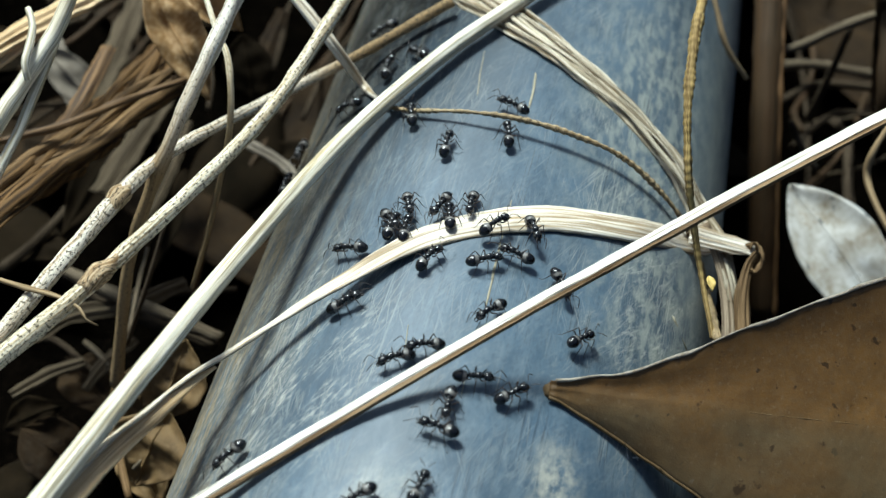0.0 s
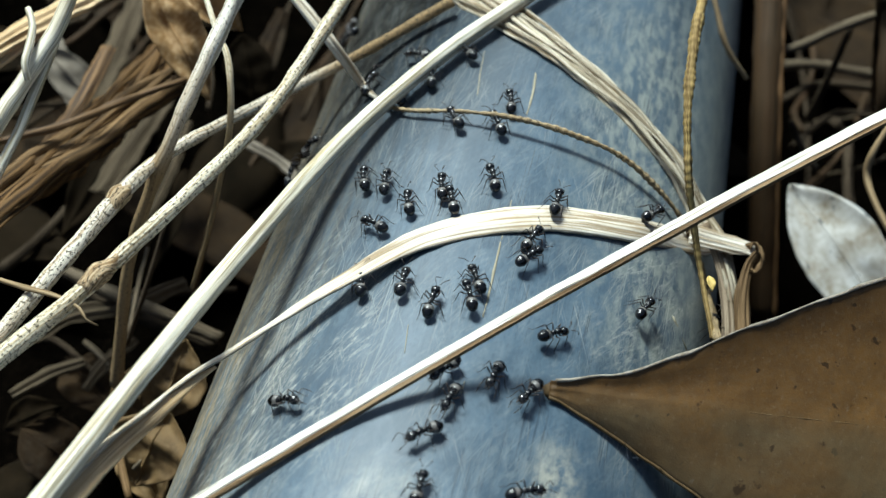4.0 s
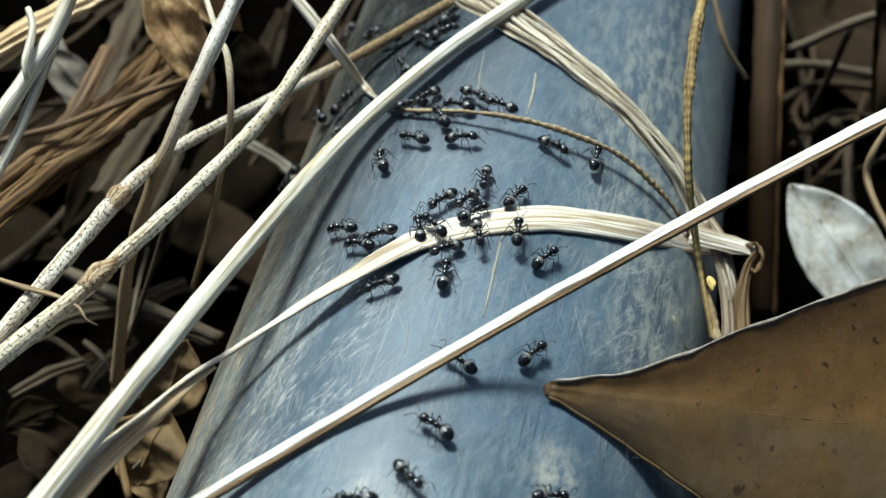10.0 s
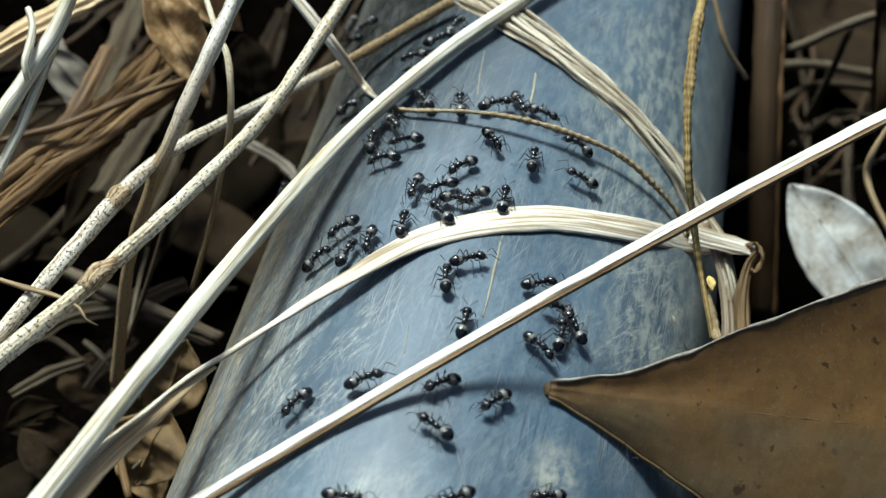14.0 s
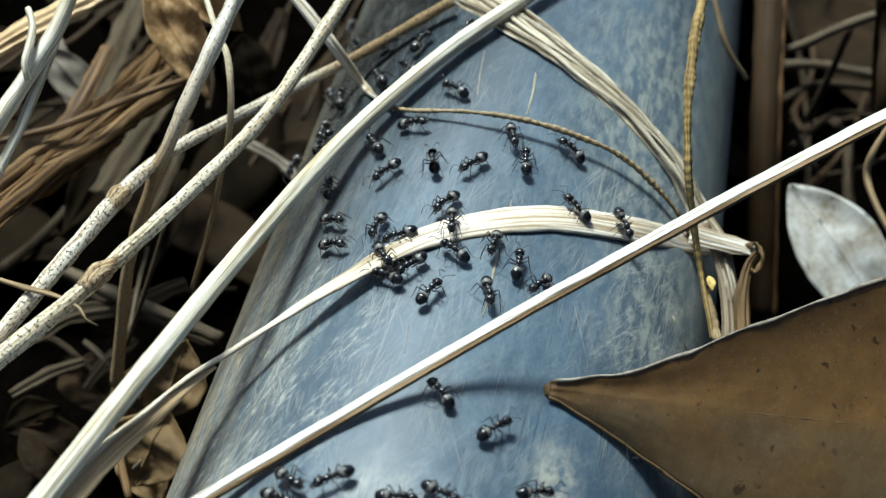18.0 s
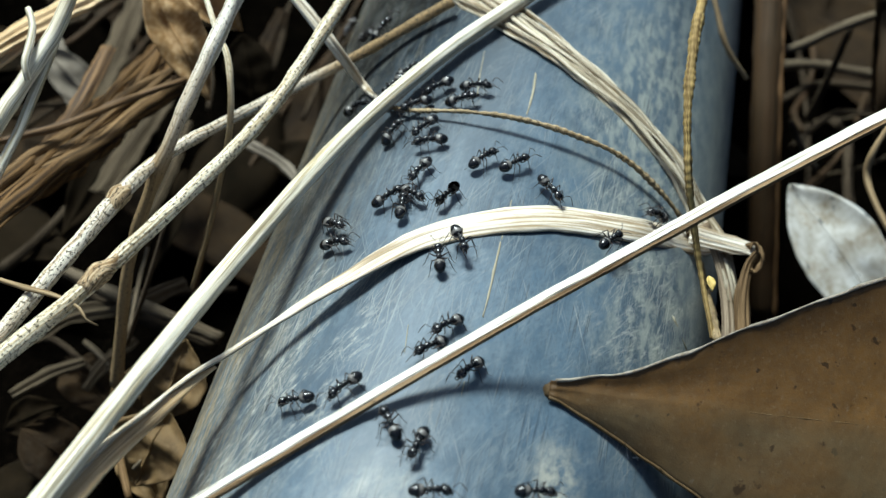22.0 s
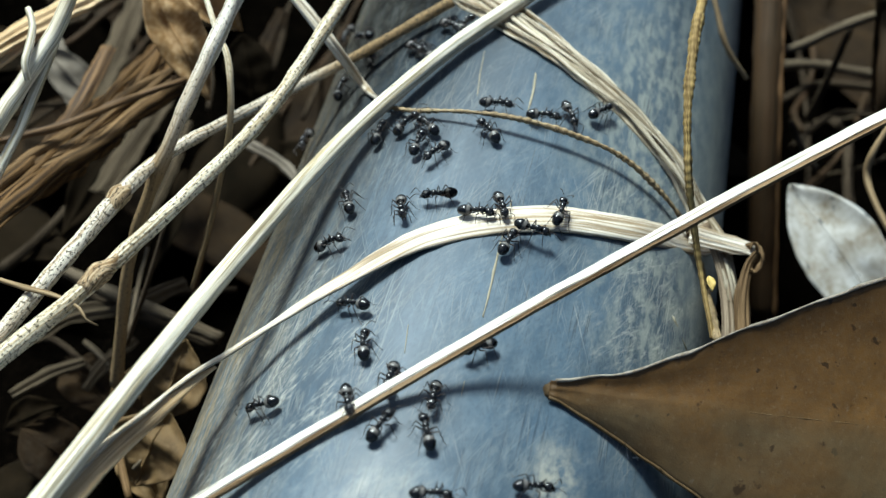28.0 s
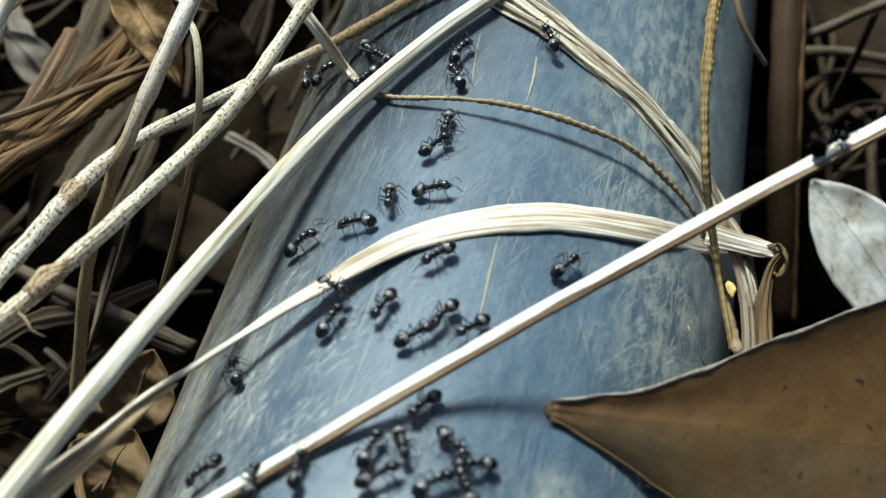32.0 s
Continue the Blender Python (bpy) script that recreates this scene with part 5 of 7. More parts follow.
# one row per ant: (second, millimetres along the pipe, degrees round it, heading, height above the plastic)
ANT_WAYS = [
    [(0, 25.3, -3.7, 27), (1, 23.4, -11.4, -67), (2, 23.8, -16.4, -79), (3, 25.1, -1.2, 144), (6, 25.5, -0.0, 171), (7, 22.9, 15.7, -120), (8, 25.7, -1.9, -6), (9, 25.1, 1.7, -161), (10, 18.1, 1.2, -65), (11, 17.4, 3.2, 111), (12, 16.6, 3.2, 116), (13, 19.2, 0.5, 18), (14, 18.0, -3.4, -55), (17, 18.9, -7.4, 107), (18, 13.2, -15.1, 104), (19, 11.2, -9.6, -94), (20, 6.0, -9.8, -118), (21, 5.9, -9.4, -114), (22, 7.0, -9.8, -114), (23, 6.8, -9.6, -97), (24, 6.9, -10.3, -130), (25, 5.3, -9.8, -52), (28, 6.9, -11.8, -168), (29, 7.9, -11.9, -159), (30, 8.0, -12.1, -178), (31, 3.9, -14.0, -163), (32, 2.3, -13.9, -126)],
    [(0, 25.3, -1.1, 160), (1, 17.3, -3.3, -80), (2, 19.8, -16.9, 144), (3, 20.1, -2.2, 99), (6, 25.3, -7.5, -153), (7, 25.8, -10.2, 129), (8, 25.0, -9.0, 60), (9, 24.4, -5.4, -152), (10, 24.9, -3.7, 168), (11, 25.0, -3.8, 33), (12, 24.4, 4.2, -54), (13, 25.3, -0.2, -133), (14, 25.9, 0.2, -64), (17, 24.3, -1.7, -7), (18, 19.4, 0.4, -74), (19, 20.3, -9.1, 143), (20, 25.4, -0.9, -2), (21, 20.5, 3.3, 31), (22, 14.4, 2.5, 44), (23, 31.2, 5.0, 34), (24, 34.7, -3.4, 155), (25, 43.6, 9.9, -14), (28, 29.5, 18.7, 52), (29, 29.3, 23.3, 49), (30, 36.6, 5.9, 129, 0.7), (31, 36.6, 5.8, 120, 0.7), (32, 36.0, 3.9, 118, 0.7)],
    [(0, 19.6, -0.5, 104), (1, 8.2, 5.7, 47), (2, 24.2, -2.2, 4), (3, 25.4, -1.5, 8), (6, 28.0, -2.6, 14), (7, 18.9, 0.7, 7), (8, 22.5, -2.9, 42), (9, 19.0, 0.2, 18), (10, 10.7, -3.1, -88), (11, 15.7, -6.5, 178), (12, 15.5, -5.0, 35), (13, 14.9, -10.5, -29), (14, 8.5, -11.8, -144), (17, 4.9, -14.7, 12), (18, 1.8, -23.2, -98), (19, 2.1, -23.5, -77), (20, 5.5, -20.2, -116), (21, 3.2, -25.3, 167), (22, 7.0, -22.7, 33), (23, 10.9, -31.7, 179), (24, 10.2, -30.7, -176), (25, 10.3, -31.1, -173), (28, 7.7, -32.7, 112), (29, 3.6, -17.0, -174), (30, -3.7, -15.1, 95, 0.7), (31, -13.5, -23.1, 101), (32, -12.3, -22.3, 68)],
    [(0, 16.7, -13.2, 88), (1, 19.0, -12.5, 106), (2, 21.1, -27.7, 87), (3, 26.9, -28.1, -48), (6, 33.4, -29.3, 40), (7, 29.4, -40.6, 133), (8, 30.4, -38.2, 172), (9, 30.4, -41.5, 136), (10, 25.4, -24.7, -165), (11, 21.4, -27.3, 41), (12, 18.6, -17.4, 175), (13, 19.9, -20.8, 152), (14, 17.9, -23.1, -166), (17, 19.5, -14.5, 20), (18, 21.2, -22.7, -6), (19, 23.9, -22.4, -78), (20, 26.3, -34.5, 178), (21, 27.9, -35.6, -46), (22, 25.3, -23.5, -148), (23, 38.2, -32.1, -42), (24, 38.1, -32.8, -27), (25, 37.3, -28.2, 25), (28, 37.1, -25.2, 124), (29, 34.7, -22.9, -55), (30, 33.0, -39.0, 88), (31, 39.6, -29.1, -41), (32, 33.8, -32.3, 138)],
    [(0, 23.4, -23.8, 102), (1, 25.4, -23.3, -24), (2, 29.2, -31.6, -45), (3, 29.5, -21.4, -132), (6, 35.9, -22.6, 4), (7, 33.1, -29.6, -45), (8, 36.2, -25.9, 13), (9, 27.4, -13.9, -62), (10, 24.4, -13.3, 170), (11, 20.1, -7.1, -96), (12, 18.8, -3.1, 131), (13, 18.6, -8.9, 56), (14, 12.5, -8.5, -134), (17, 12.9, -9.1, 105), (18, 5.7, -9.8, -123), (19, 6.2, -9.8, -125), (20, 3.1, -15.6, 24), (21, 4.9, -19.0, -78), (22, 7.2, -17.5, -38), (23, 5.9, -17.5, 44), (24, 5.4, -18.3, -101), (25, 5.2, -17.8, -104), (28, 4.8, -18.9, -75), (29, -9.1, -9.1, -79), (30, -19.5, -12.7, -116), (31, -25.6, -5.4, -70), (32, -22.5, -2.0, -122)],
    [(0, 5.4, -17.6, -72), (1, 2.9, -12.6, 52), (2, 2.4, -13.1, 59), (3, 3.1, -6.8, -159), (6, 15.3, -14.1, 133), (7, 22.1, -12.4, 97), (8, 16.8, -13.9, -42), (9, 11.7, -8.9, 31), (10, 6.6, -5.6, -119), (11, 12.1, -2.9, 149), (12, 7.4, 0.9, -16), (13, 8.3, 4.2, -88), (14, 7.7, 1.9, 90), (17, 3.3, 7.0, -90, 0.7), (18, -0.0, 2.1, -96), (19, -9.9, 6.0, -113), (20, -8.6, 3.5, -64), (21, -10.7, 3.8, -76), (22, -13.9, -2.8, -132), (23, -2.6, 10.1, -55), (24, -21.9, 10.7, -25), (25, -23.3, 9.8, 62), (28, -28.8, -1.7, 112), (29, -28.5, -2.3, 112), (30, -31.0, -6.2, 142), (31, -31.4, -5.5, -136), (32, -30.9, 2.7, 38)],
    [(0, 2.6, -20.4, -50), (1, 3.8, -21.9, -37), (2, 3.1, -21.1, -22), (3, 5.9, -23.8, 177), (6, 21.5, -26.6, -33), (7, 25.0, -22.2, -41), (8, 24.9, -21.3, 174), (9, 25.0, -14.1, -175), (10, 22.2, -16.5, 124), (11, 25.0, -16.8, 135), (12, 20.3, -8.8, 99), (13, 21.1, -14.8, -168), (14, 8.5, -17.3, -93), (17, 11.2, -17.0, -78), (18, 12.1, -25.4, -129), (19, 10.5, -18.5, -55), (20, 13.8, -29.3, 118), (21, 16.3, -18.6, 117), (22, 11.6, -17.4, -111), (23, 14.2, -15.9, -102), (24, 17.7, -20.4, -29), (25, 19.8, -19.5, 49), (28, 17.1, -19.8, 81), (29, 7.2, -17.7, 21), (30, 7.1, -17.0, 23), (31, -9.4, -17.2, 163), (32, -10.4, -13.5, -105)],
    [(0, 1.7, -19.8, 79), (1, 0.5, -28.4, 121), (2, -1.1, -23.4, 33), (3, 1.8, -22.7, -32), (6, 3.7, -28.4, -160), (7, 3.0, -30.5, -143), (8, 2.0, -27.4, -121), (9, 4.6, -25.7, 32), (10, 2.6, -32.1, 170), (11, 2.7, -35.3, 168), (12, 0.7, -31.4, 143), (13, -11.3, -48.4, -164, 0.7), (14, -1.9, -35.7, 36), (17, 1.1, -34.4, 6), (18, -0.1, -32.8, -19), (19, 0.7, -33.9, -6), (20, 0.2, -32.6, -13), (21, 0.1, -32.2, -13), (22, -0.0, -32.2, -11), (23, -0.1, -32.8, -7), (24, -0.1, -32.5, -5), (25, 0.3, -33.3, 2), (28, 0.4, -33.7, 3), (29, 0.4, -33.7, 3), (30, 0.2, -33.6, 4), (31, 1.0, -35.2, -1), (32, 1.0, -35.4, 34)],
    [(0, 1.1, -16.6, 89), (1, 1.8, -17.9, 124), (2, 4.4, -17.6, -58), (3, 5.2, -10.1, -127), (6, 18.4, -15.9, -93), (7, 20.2, -19.4, 117), (8, 21.7, -20.2, 127), (9, 20.0, -20.6, 7), (10, 18.1, -21.5, 161), (11, 15.7, -13.9, -46), (12, 14.5, -16.4, 140), (13, 20.8, -25.9, -8), (14, 19.1, -31.9, 93), (17, 31.0, -59.3, -12), (18, 28.3, -51.8, -85), (19, 29.2, -54.1, 127), (20, 33.3, -48.8, -63), (21, 37.1, -52.9, -25), (22, 29.0, -41.2, 1), (23, 28.7, -43.7, -5), (24, 28.7, -43.7, -5), (25, 35.8, -37.0, 9), (28, 38.8, -28.8, -45), (29, 35.5, -28.6, 8), (30, 28.3, -43.6, -5), (31, 21.1, -29.0, 69), (32, 30.1, -34.5, -125)],
    [(0, 5.1, -10.5, -108), (1, 5.6, -10.9, -151), (2, 9.9, -18.9, -110), (3, 19.2, -10.4, 0), (6, 29.3, -21.2, 146), (7, 28.1, -14.9, 47), (8, 33.3, -9.2, -159), (9, 28.4, -0.1, -56), (10, 26.7, -10.2, -34), (11, 25.4, -11.4, -42), (12, 25.3, -4.4, 176), (13, 26.1, -3.3, -130), (14, 25.1, -5.0, 23), (17, 20.4, -2.3, 149), (18, 15.2, 4.4, 99), (19, 12.7, -1.9, -105), (20, 5.6, -4.3, -98), (21, 2.6, -1.6, -107, 0.7), (22, 14.3, -4.5, 50), (23, 12.6, -9.8, 124), (24, 16.7, -9.2, 176), (25, 11.2, 8.5, -29), (28, 24.6, 6.2, 9), (29, 27.7, 2.0, -42), (30, 36.3, -11.8, -112), (31, 25.5, -9.5, 163), (32, 18.6, -11.9, -88)],
    [(0, 3.5, -8.2, 103), (1, 3.5, -8.9, 58), (2, 4.5, -10.1, -95), (3, 5.9, 12.4, 77, 0.7), (6, 19.6, 13.7, 15), (7, 19.5, 11.6, 29), (8, 19.0, 0.9, -11), (9, 8.5, -1.6, -34), (10, 8.6, 4.2, 65), (11, 16.4, 10.6, 92), (12, 9.4, 5.0, -18), (13, 14.0, 1.9, 158), (14, 7.2, -4.3, -134), (17, 3.6, 1.1, -86, 0.7), (18, 1.9, -7.1, -80, 0.7), (19, 0.3, -3.1, -78, 0.7), (20, -3.2, -10.8, -16, 0.7), (21, -6.3, -2.5, -72), (22, -3.7, -8.0, 105), (23, -4.8, -4.2, -57), (24, -14.9, -3.0, -128), (25, -11.0, -6.4, 101), (28, 0.8, 4.8, 76), (29, -9.6, -1.5, 92), (30, -6.2, -8.5, 79), (31, -18.3, -6.2, -111), (32, -14.1, -6.5, 42)],
    [(0, 6.0, -4.5, -89), (1, 4.7, -1.4, -112), (2, 8.5, -11.5, 151), (3, 6.4, 2.3, -27), (6, 24.8, -12.0, 15), (7, 24.6, -11.8, -45), (8, 24.6, -11.1, -10), (9, 19.8, -11.5, 92), (10, 17.8, -10.3, -1), (11, 19.0, -4.0, 172), (12, 19.6, 1.4, 142), (13, 22.6, -0.8, 175), (14, 25.0, 5.8, -21), (17, 52.6, 25.4, 79), (18, 41.3, -16.8, 67), (19, 40.5, -21.4, -55), (20, 40.1, -18.5, 66), (21, 28.8, -15.7, -53), (22, 25.6, -12.8, 14), (23, 26.9, -15.0, -77), (24, 20.2, -14.4, 23), (25, 21.7, -12.1, 148), (28, 19.8, -4.9, 136), (29, 14.9, 8.5, -154), (30, 13.9, -10.8, -88), (31, 11.0, -8.0, 19), (32, 7.2, -11.1, 12)],
    [(0, 2.4, 1.4, 50, 0.7), (1, 4.0, 1.9, 152, 0.7), (2, 3.2, -7.9, 170), (3, -0.5, 7.6, -58), (6, 10.7, 14.7, 98), (7, 13.0, 14.7, 160), (8, 2.2, -1.8, 151, 0.7), (9, 2.1, 7.6, 129), (10, 0.1, 12.9, 60), (11, 3.9, 14.6, 10, 0.7), (12, -3.8, 1.3, -1), (13, -8.6, 7.0, -33), (14, -6.9, 17.3, -173), (17, 5.5, 33.1, -128), (18, -4.3, 12.9, -118), (19, -11.7, 14.4, 106), (20, -15.2, 9.7, 127), (21, -18.6, 3.9, 56), (22, -19.4, 3.3, -119), (23, -22.2, -0.9, -114), (24, -24.3, -1.7, 173), (25, -24.2, -2.0, 163), (28, -24.0, -2.0, -88), (29, -25.3, 2.0, -40), (30, -28.6, -2.3, 115), (31, -33.6, 8.1, -109), (32, -30.5, 7.6, 123)],
    [(0, 3.3, 9.0, -65, 0.7), (1, 6.3, 12.3, 71, 0.7), (2, 19.5, 14.7, 100), (3, 12.0, 30.6, 66, 0.7), (6, 29.9, 52.1, 58), (7, 31.3, 35.1, 160, 0.7), (8, 19.5, 9.6, 173), (9, 19.6, 9.3, -30), (10, 19.5, 9.6, -20), (11, 19.9, 10.1, 15), (12, 22.0, 5.4, 123), (13, 20.1, 11.7, 104), (14, 21.2, 15.0, 173), (17, 18.9, 27.7, 47), (18, 20.0, 13.7, 156), (19, 21.5, 0.9, 156), (20, 48.5, 29.3, -14), (21, 47.3, 31.1, -76), (22, 17.3, 37.2, -149), (23, 4.3, 23.2, -124), (24, 0.1, 7.1, 31), (25, 8.2, 5.7, -35), (28, 7.8, 13.8, 88, 0.7), (29, -1.5, 26.3, -71), (30, -1.9, 14.4, 54), (31, 6.9, 24.9, 63, 0.7), (32, 0.5, 16.6, 61)],
    [(0, -1.6, -28.0, 177), (1, -0.5, -36.6, -73), (2, 6.0, -28.3, 82), (3, 6.4, -28.2, 67), (6, 26.9, -36.9, -170), (7, 26.5, -42.1, 15), (8, 27.4, -41.6, 137), (9, 25.1, -42.2, -14), (10, 24.3, -43.5, -43), (11, 31.0, -44.0, -6), (12, 19.8, -21.4, -78), (13, 28.3, -44.4, -6), (14, 30.0, -29.8, 23), (17, 43.7, -40.3, -46), (18, 42.9, -38.2, -11), (19, 47.9, -28.5, -57), (20, 48.2, -35.4, -7), (21, 48.6, -39.6, -130), (22, 47.8, -42.8, 43), (23, 47.7, -48.2, 152), (24, 50.2, -52.5, 14), (25, 52.9, -48.6, -114), (28, 49.5, -50.4, 149), (29, 48.5, -49.2, 27), (30, 52.7, -50.0, -32), (31, 48.5, -44.5, -140), (32, 42.9, -62.8, 91)],
    [(0, -3.7, -9.9, 57), (1, -4.1, -9.9, 67), (2, -0.9, -15.3, 7, 0.7), (3, 0.9, -15.6, 41), (6, 19.3, -24.2, 119), (7, 20.7, -27.8, 107), (8, 18.7, -26.5, -92), (9, 10.0, -20.7, -79), (10, 14.7, -27.7, 108), (11, 8.2, -21.2, 63), (12, -1.6, -9.0, 79, 0.7), (13, -3.8, -6.0, 103), (14, 4.0, -10.3, 136), (17, 2.5, -4.1, 96, 0.7), (18, -2.3, -5.5, 149), (19, -11.7, 1.0, -29), (20, -13.1, -0.3, -102), (21, -13.3, -2.7, -125), (22, -17.4, -4.8, -136), (23, -15.0, -14.4, -167), (24, -20.2, -12.6, -112), (25, -19.5, -12.7, 104), (28, -17.5, -17.9, 98), (29, -17.4, -18.0, 99), (30, -20.8, -25.7, -172), (31, -20.9, -32.6, -163), (32, -16.8, -40.2, 114)],
    [(0, -3.0, 1.2, 23), (1, -0.8, -2.6, 20, 0.7), (2, -3.1, -8.8, -121, 0.7), (3, -3.7, 5.8, 120), (6, 6.7, 20.4, 95, 0.7), (7, 18.5, 21.4, 101), (8, 7.6, -1.3, -46), (9, 5.0, -3.1, -43), (10, 4.5, -3.3, 42), (11, 8.5, -5.7, -42), (12, 3.2, -7.9, 25), (13, 5.8, -19.7, 93), (14, 1.9, -17.5, 89), (17, 5.6, -23.3, -127), (18, 12.1, -40.2, 100), (19, 20.0, -32.1, 57), (20, 20.8, -32.1, 137), (21, 19.7, -20.8, 2), (22, 20.2, -19.6, -126), (23, 21.3, -8.8, 154), (24, 18.9, -10.3, 21), (25, 34.5, -6.3, 165), (28, 25.1, -4.6, -4), (29, 34.7, -16.0, 67), (30, 44.6, -19.3, -114), (31, 44.2, -19.5, 124), (32, 91.8, -30.6, 106)],
    [(0, -1.0, 6.8, 168), (1, -2.8, 10.2, -20), (2, -4.3, -6.5, -152), (3, -9.9, 3.8, -22), (6, 4.6, -10.2, -108), (7, 5.3, -10.5, -115), (8, 5.7, -10.2, -114), (9, 5.4, -10.1, -114), (10, 6.0, -10.6, -130), (11, 5.5, -10.4, -114), (12, 5.7, -10.5, -120), (13, 5.7, -9.9, -120), (14, 6.4, -7.5, -9), (17, 5.3, -9.0, -101), (18, -0.3, -17.6, -155), (19, -5.9, -9.4, -155), (20, -19.9, -11.1, -78), (21, -26.2, -25.1, -121), (22, -25.2, -28.6, -177), (23, -24.6, -30.2, -178), (24, -24.8, -29.7, 175), (25, -24.6, -29.8, 165), (28, -24.9, -36.5, 180), (29, -24.4, -36.5, 173), (30, -25.3, -37.9, 174), (31, -24.8, -36.6, 163), (32, -30.0, -38.1, -143)],
    [(0, -3.2, 17.2, -56), (1, 7.0, 24.0, 109, 0.7), (2, 1.4, 19.4, 59), (3, -4.5, 32.8, -9), (6, 14.9, 48.0, 53, 0.7), (7, 25.6, 45.8, 62, 0.7), (8, 18.8, 21.1, 104), (9, 19.5, 19.7, 87), (10, 20.3, 19.3, 87), (11, 19.7, 16.0, 138), (12, 11.6, 14.1, 28), (13, 16.9, 7.7, -27), (14, 15.9, 5.8, 92), (17, 13.7, -3.1, 144), (18, 13.1, -6.2, -127), (19, 8.9, -2.6, 169), (20, 1.9, -4.1, 96, 0.7), (21, 0.5, 4.3, 15, 0.7), (22, -1.2, -4.4, -62, 0.7), (23, 7.8, 2.1, -122), (24, 4.1, -7.9, -141), (25, 3.5, -9.5, 50), (28, 4.6, -2.8, 3), (29, 5.9, -4.5, -97), (30, 5.0, -7.1, 71), (31, -3.1, -7.9, -77), (32, -2.8, -6.4, -129)],
    [(0, -10.9, -24.7, 31), (1, -19.5, -10.0, 33), (2, -16.5, -4.3, -148), (3, -11.8, 2.3, 31), (6, -1.4, -7.4, -74, 0.7), (7, -1.2, -8.8, -127, 0.7), (8, -3.6, -10.3, 73, 0.7), (9, -0.3, -9.3, 18, 0.7), (10, 0.9, -10.5, 141, 0.7), (11, 4.1, -4.7, -145), (12, 3.2, 0.5, -52, 0.7), (13, -4.2, 9.7, -81), (14, -4.3, 12.8, 33), (17, 1.8, 11.3, 163), (18, -7.8, 3.2, -69), (19, -17.0, 7.4, -44), (20, -24.4, 3.5, 118), (21, -27.0, 1.8, -132), (22, -30.6, -2.6, -96), (23, -24.2, 0.6, 179), (24, -26.4, 0.6, 71), (25, -21.3, 3.1, -47), (28, -16.3, 4.0, -132), (29, -10.6, 4.4, -113), (30, -19.1, 0.7, -131), (31, -28.9, 6.6, 31), (32, -26.3, 4.2, -38)],
    [(0, -10.6, 4.4, -125), (1, -9.6, -5.2, -149), (2, -6.3, -14.1, 16), (3, -11.4, -13.5, 72), (6, 2.2, -14.0, 47), (7, 3.4, -10.0, 66), (8, 3.3, -11.1, 41), (9, 5.9, -24.5, -46), (10, 0.2, -22.1, -156), (11, 2.8, -25.1, 104), (12, -0.2, -19.7, -154), (13, -0.3, -24.7, 125), (14, -0.6, -23.9, -85), (17, -1.1, -20.9, -144), (18, -7.0, -17.6, 160), (19, -17.5, -8.4, -44), (20, -26.2, -7.2, 62), (21, -27.5, -9.9, -128), (22, -23.8, -19.1, -128), (23, -24.3, -15.6, -56), (24, -24.0, -19.6, -139), (25, -22.1, -28.1, 172), (28, -11.3, -23.0, 171), (29, -14.0, -13.0, -64), (30, -17.7, -18.5, 98), (31, -25.7, -17.5, -81), (32, -32.2, -26.7, 95)],
    [(0, -17.3, -6.0, -161), (1, -16.7, -8.0, -98), (2, -9.2, -13.1, -177), (3, -12.2, -7.4, 119), (6, -6.5, -5.7, 98), (7, -7.7, -4.3, 96), (8, -6.5, -5.0, 100), (9, -2.6, -0.6, 89), (10, -2.2, -7.0, -143), (11, -6.4, 3.1, -52), (12, -20.8, 12.6, 29), (13, -7.9, 17.1, 81), (14, -10.5, 18.8, 91), (17, 4.4, 31.1, 62), (18, -2.3, 7.7, 90), (19, -13.5, 10.3, -72), (20, -23.1, 6.3, -63), (21, -21.6, 7.7, -133), (22, -28.4, -8.5, 122), (23, -25.7, -6.3, 102), (24, -25.5, -5.4, 88), (25, -25.9, -5.7, 93), (28, -22.1, -10.7, -92), (29, -22.1, -9.2, -52), (30, -25.7, -4.8, -61), (31, -28.3, -2.6, 120), (32, -27.2, -3.9, -70)],
    [(0, -19.5, -10.9, -149), (1, -25.8, -7.5, -133), (2, -24.9, -3.8, -69), (3, -22.5, 1.6, 46), (6, -27.6, -0.5, 149), (7, -27.5, -0.1, 146), (8, -28.0, 0.1, 151), (9, -6.5, -14.8, 113), (10, 1.1, -13.7, 106), (11, -5.6, -12.7, 151), (12, -18.8, -6.8, -110), (13, -11.0, 4.0, 50), (14, -13.0, 0.2, 88), (17, -21.9, 1.3, 74), (18, -23.4, -1.0, 138), (19, -24.8, 3.2, 100), (20, -32.8, 5.0, -149), (21, -63.6, 5.4, -90), (22, -63.6, 5.4, -90), (23, -63.6, 5.4, -90), (24, -63.6, 5.4, -90), (25, -63.6, 5.4, -90), (28, -63.6, 5.4, -90), (29, -63.6, 5.4, -90), (30, -63.6, 5.4, -90), (31, -63.6, 5.4, -90), (32, -63.6, 5.4, -90)],
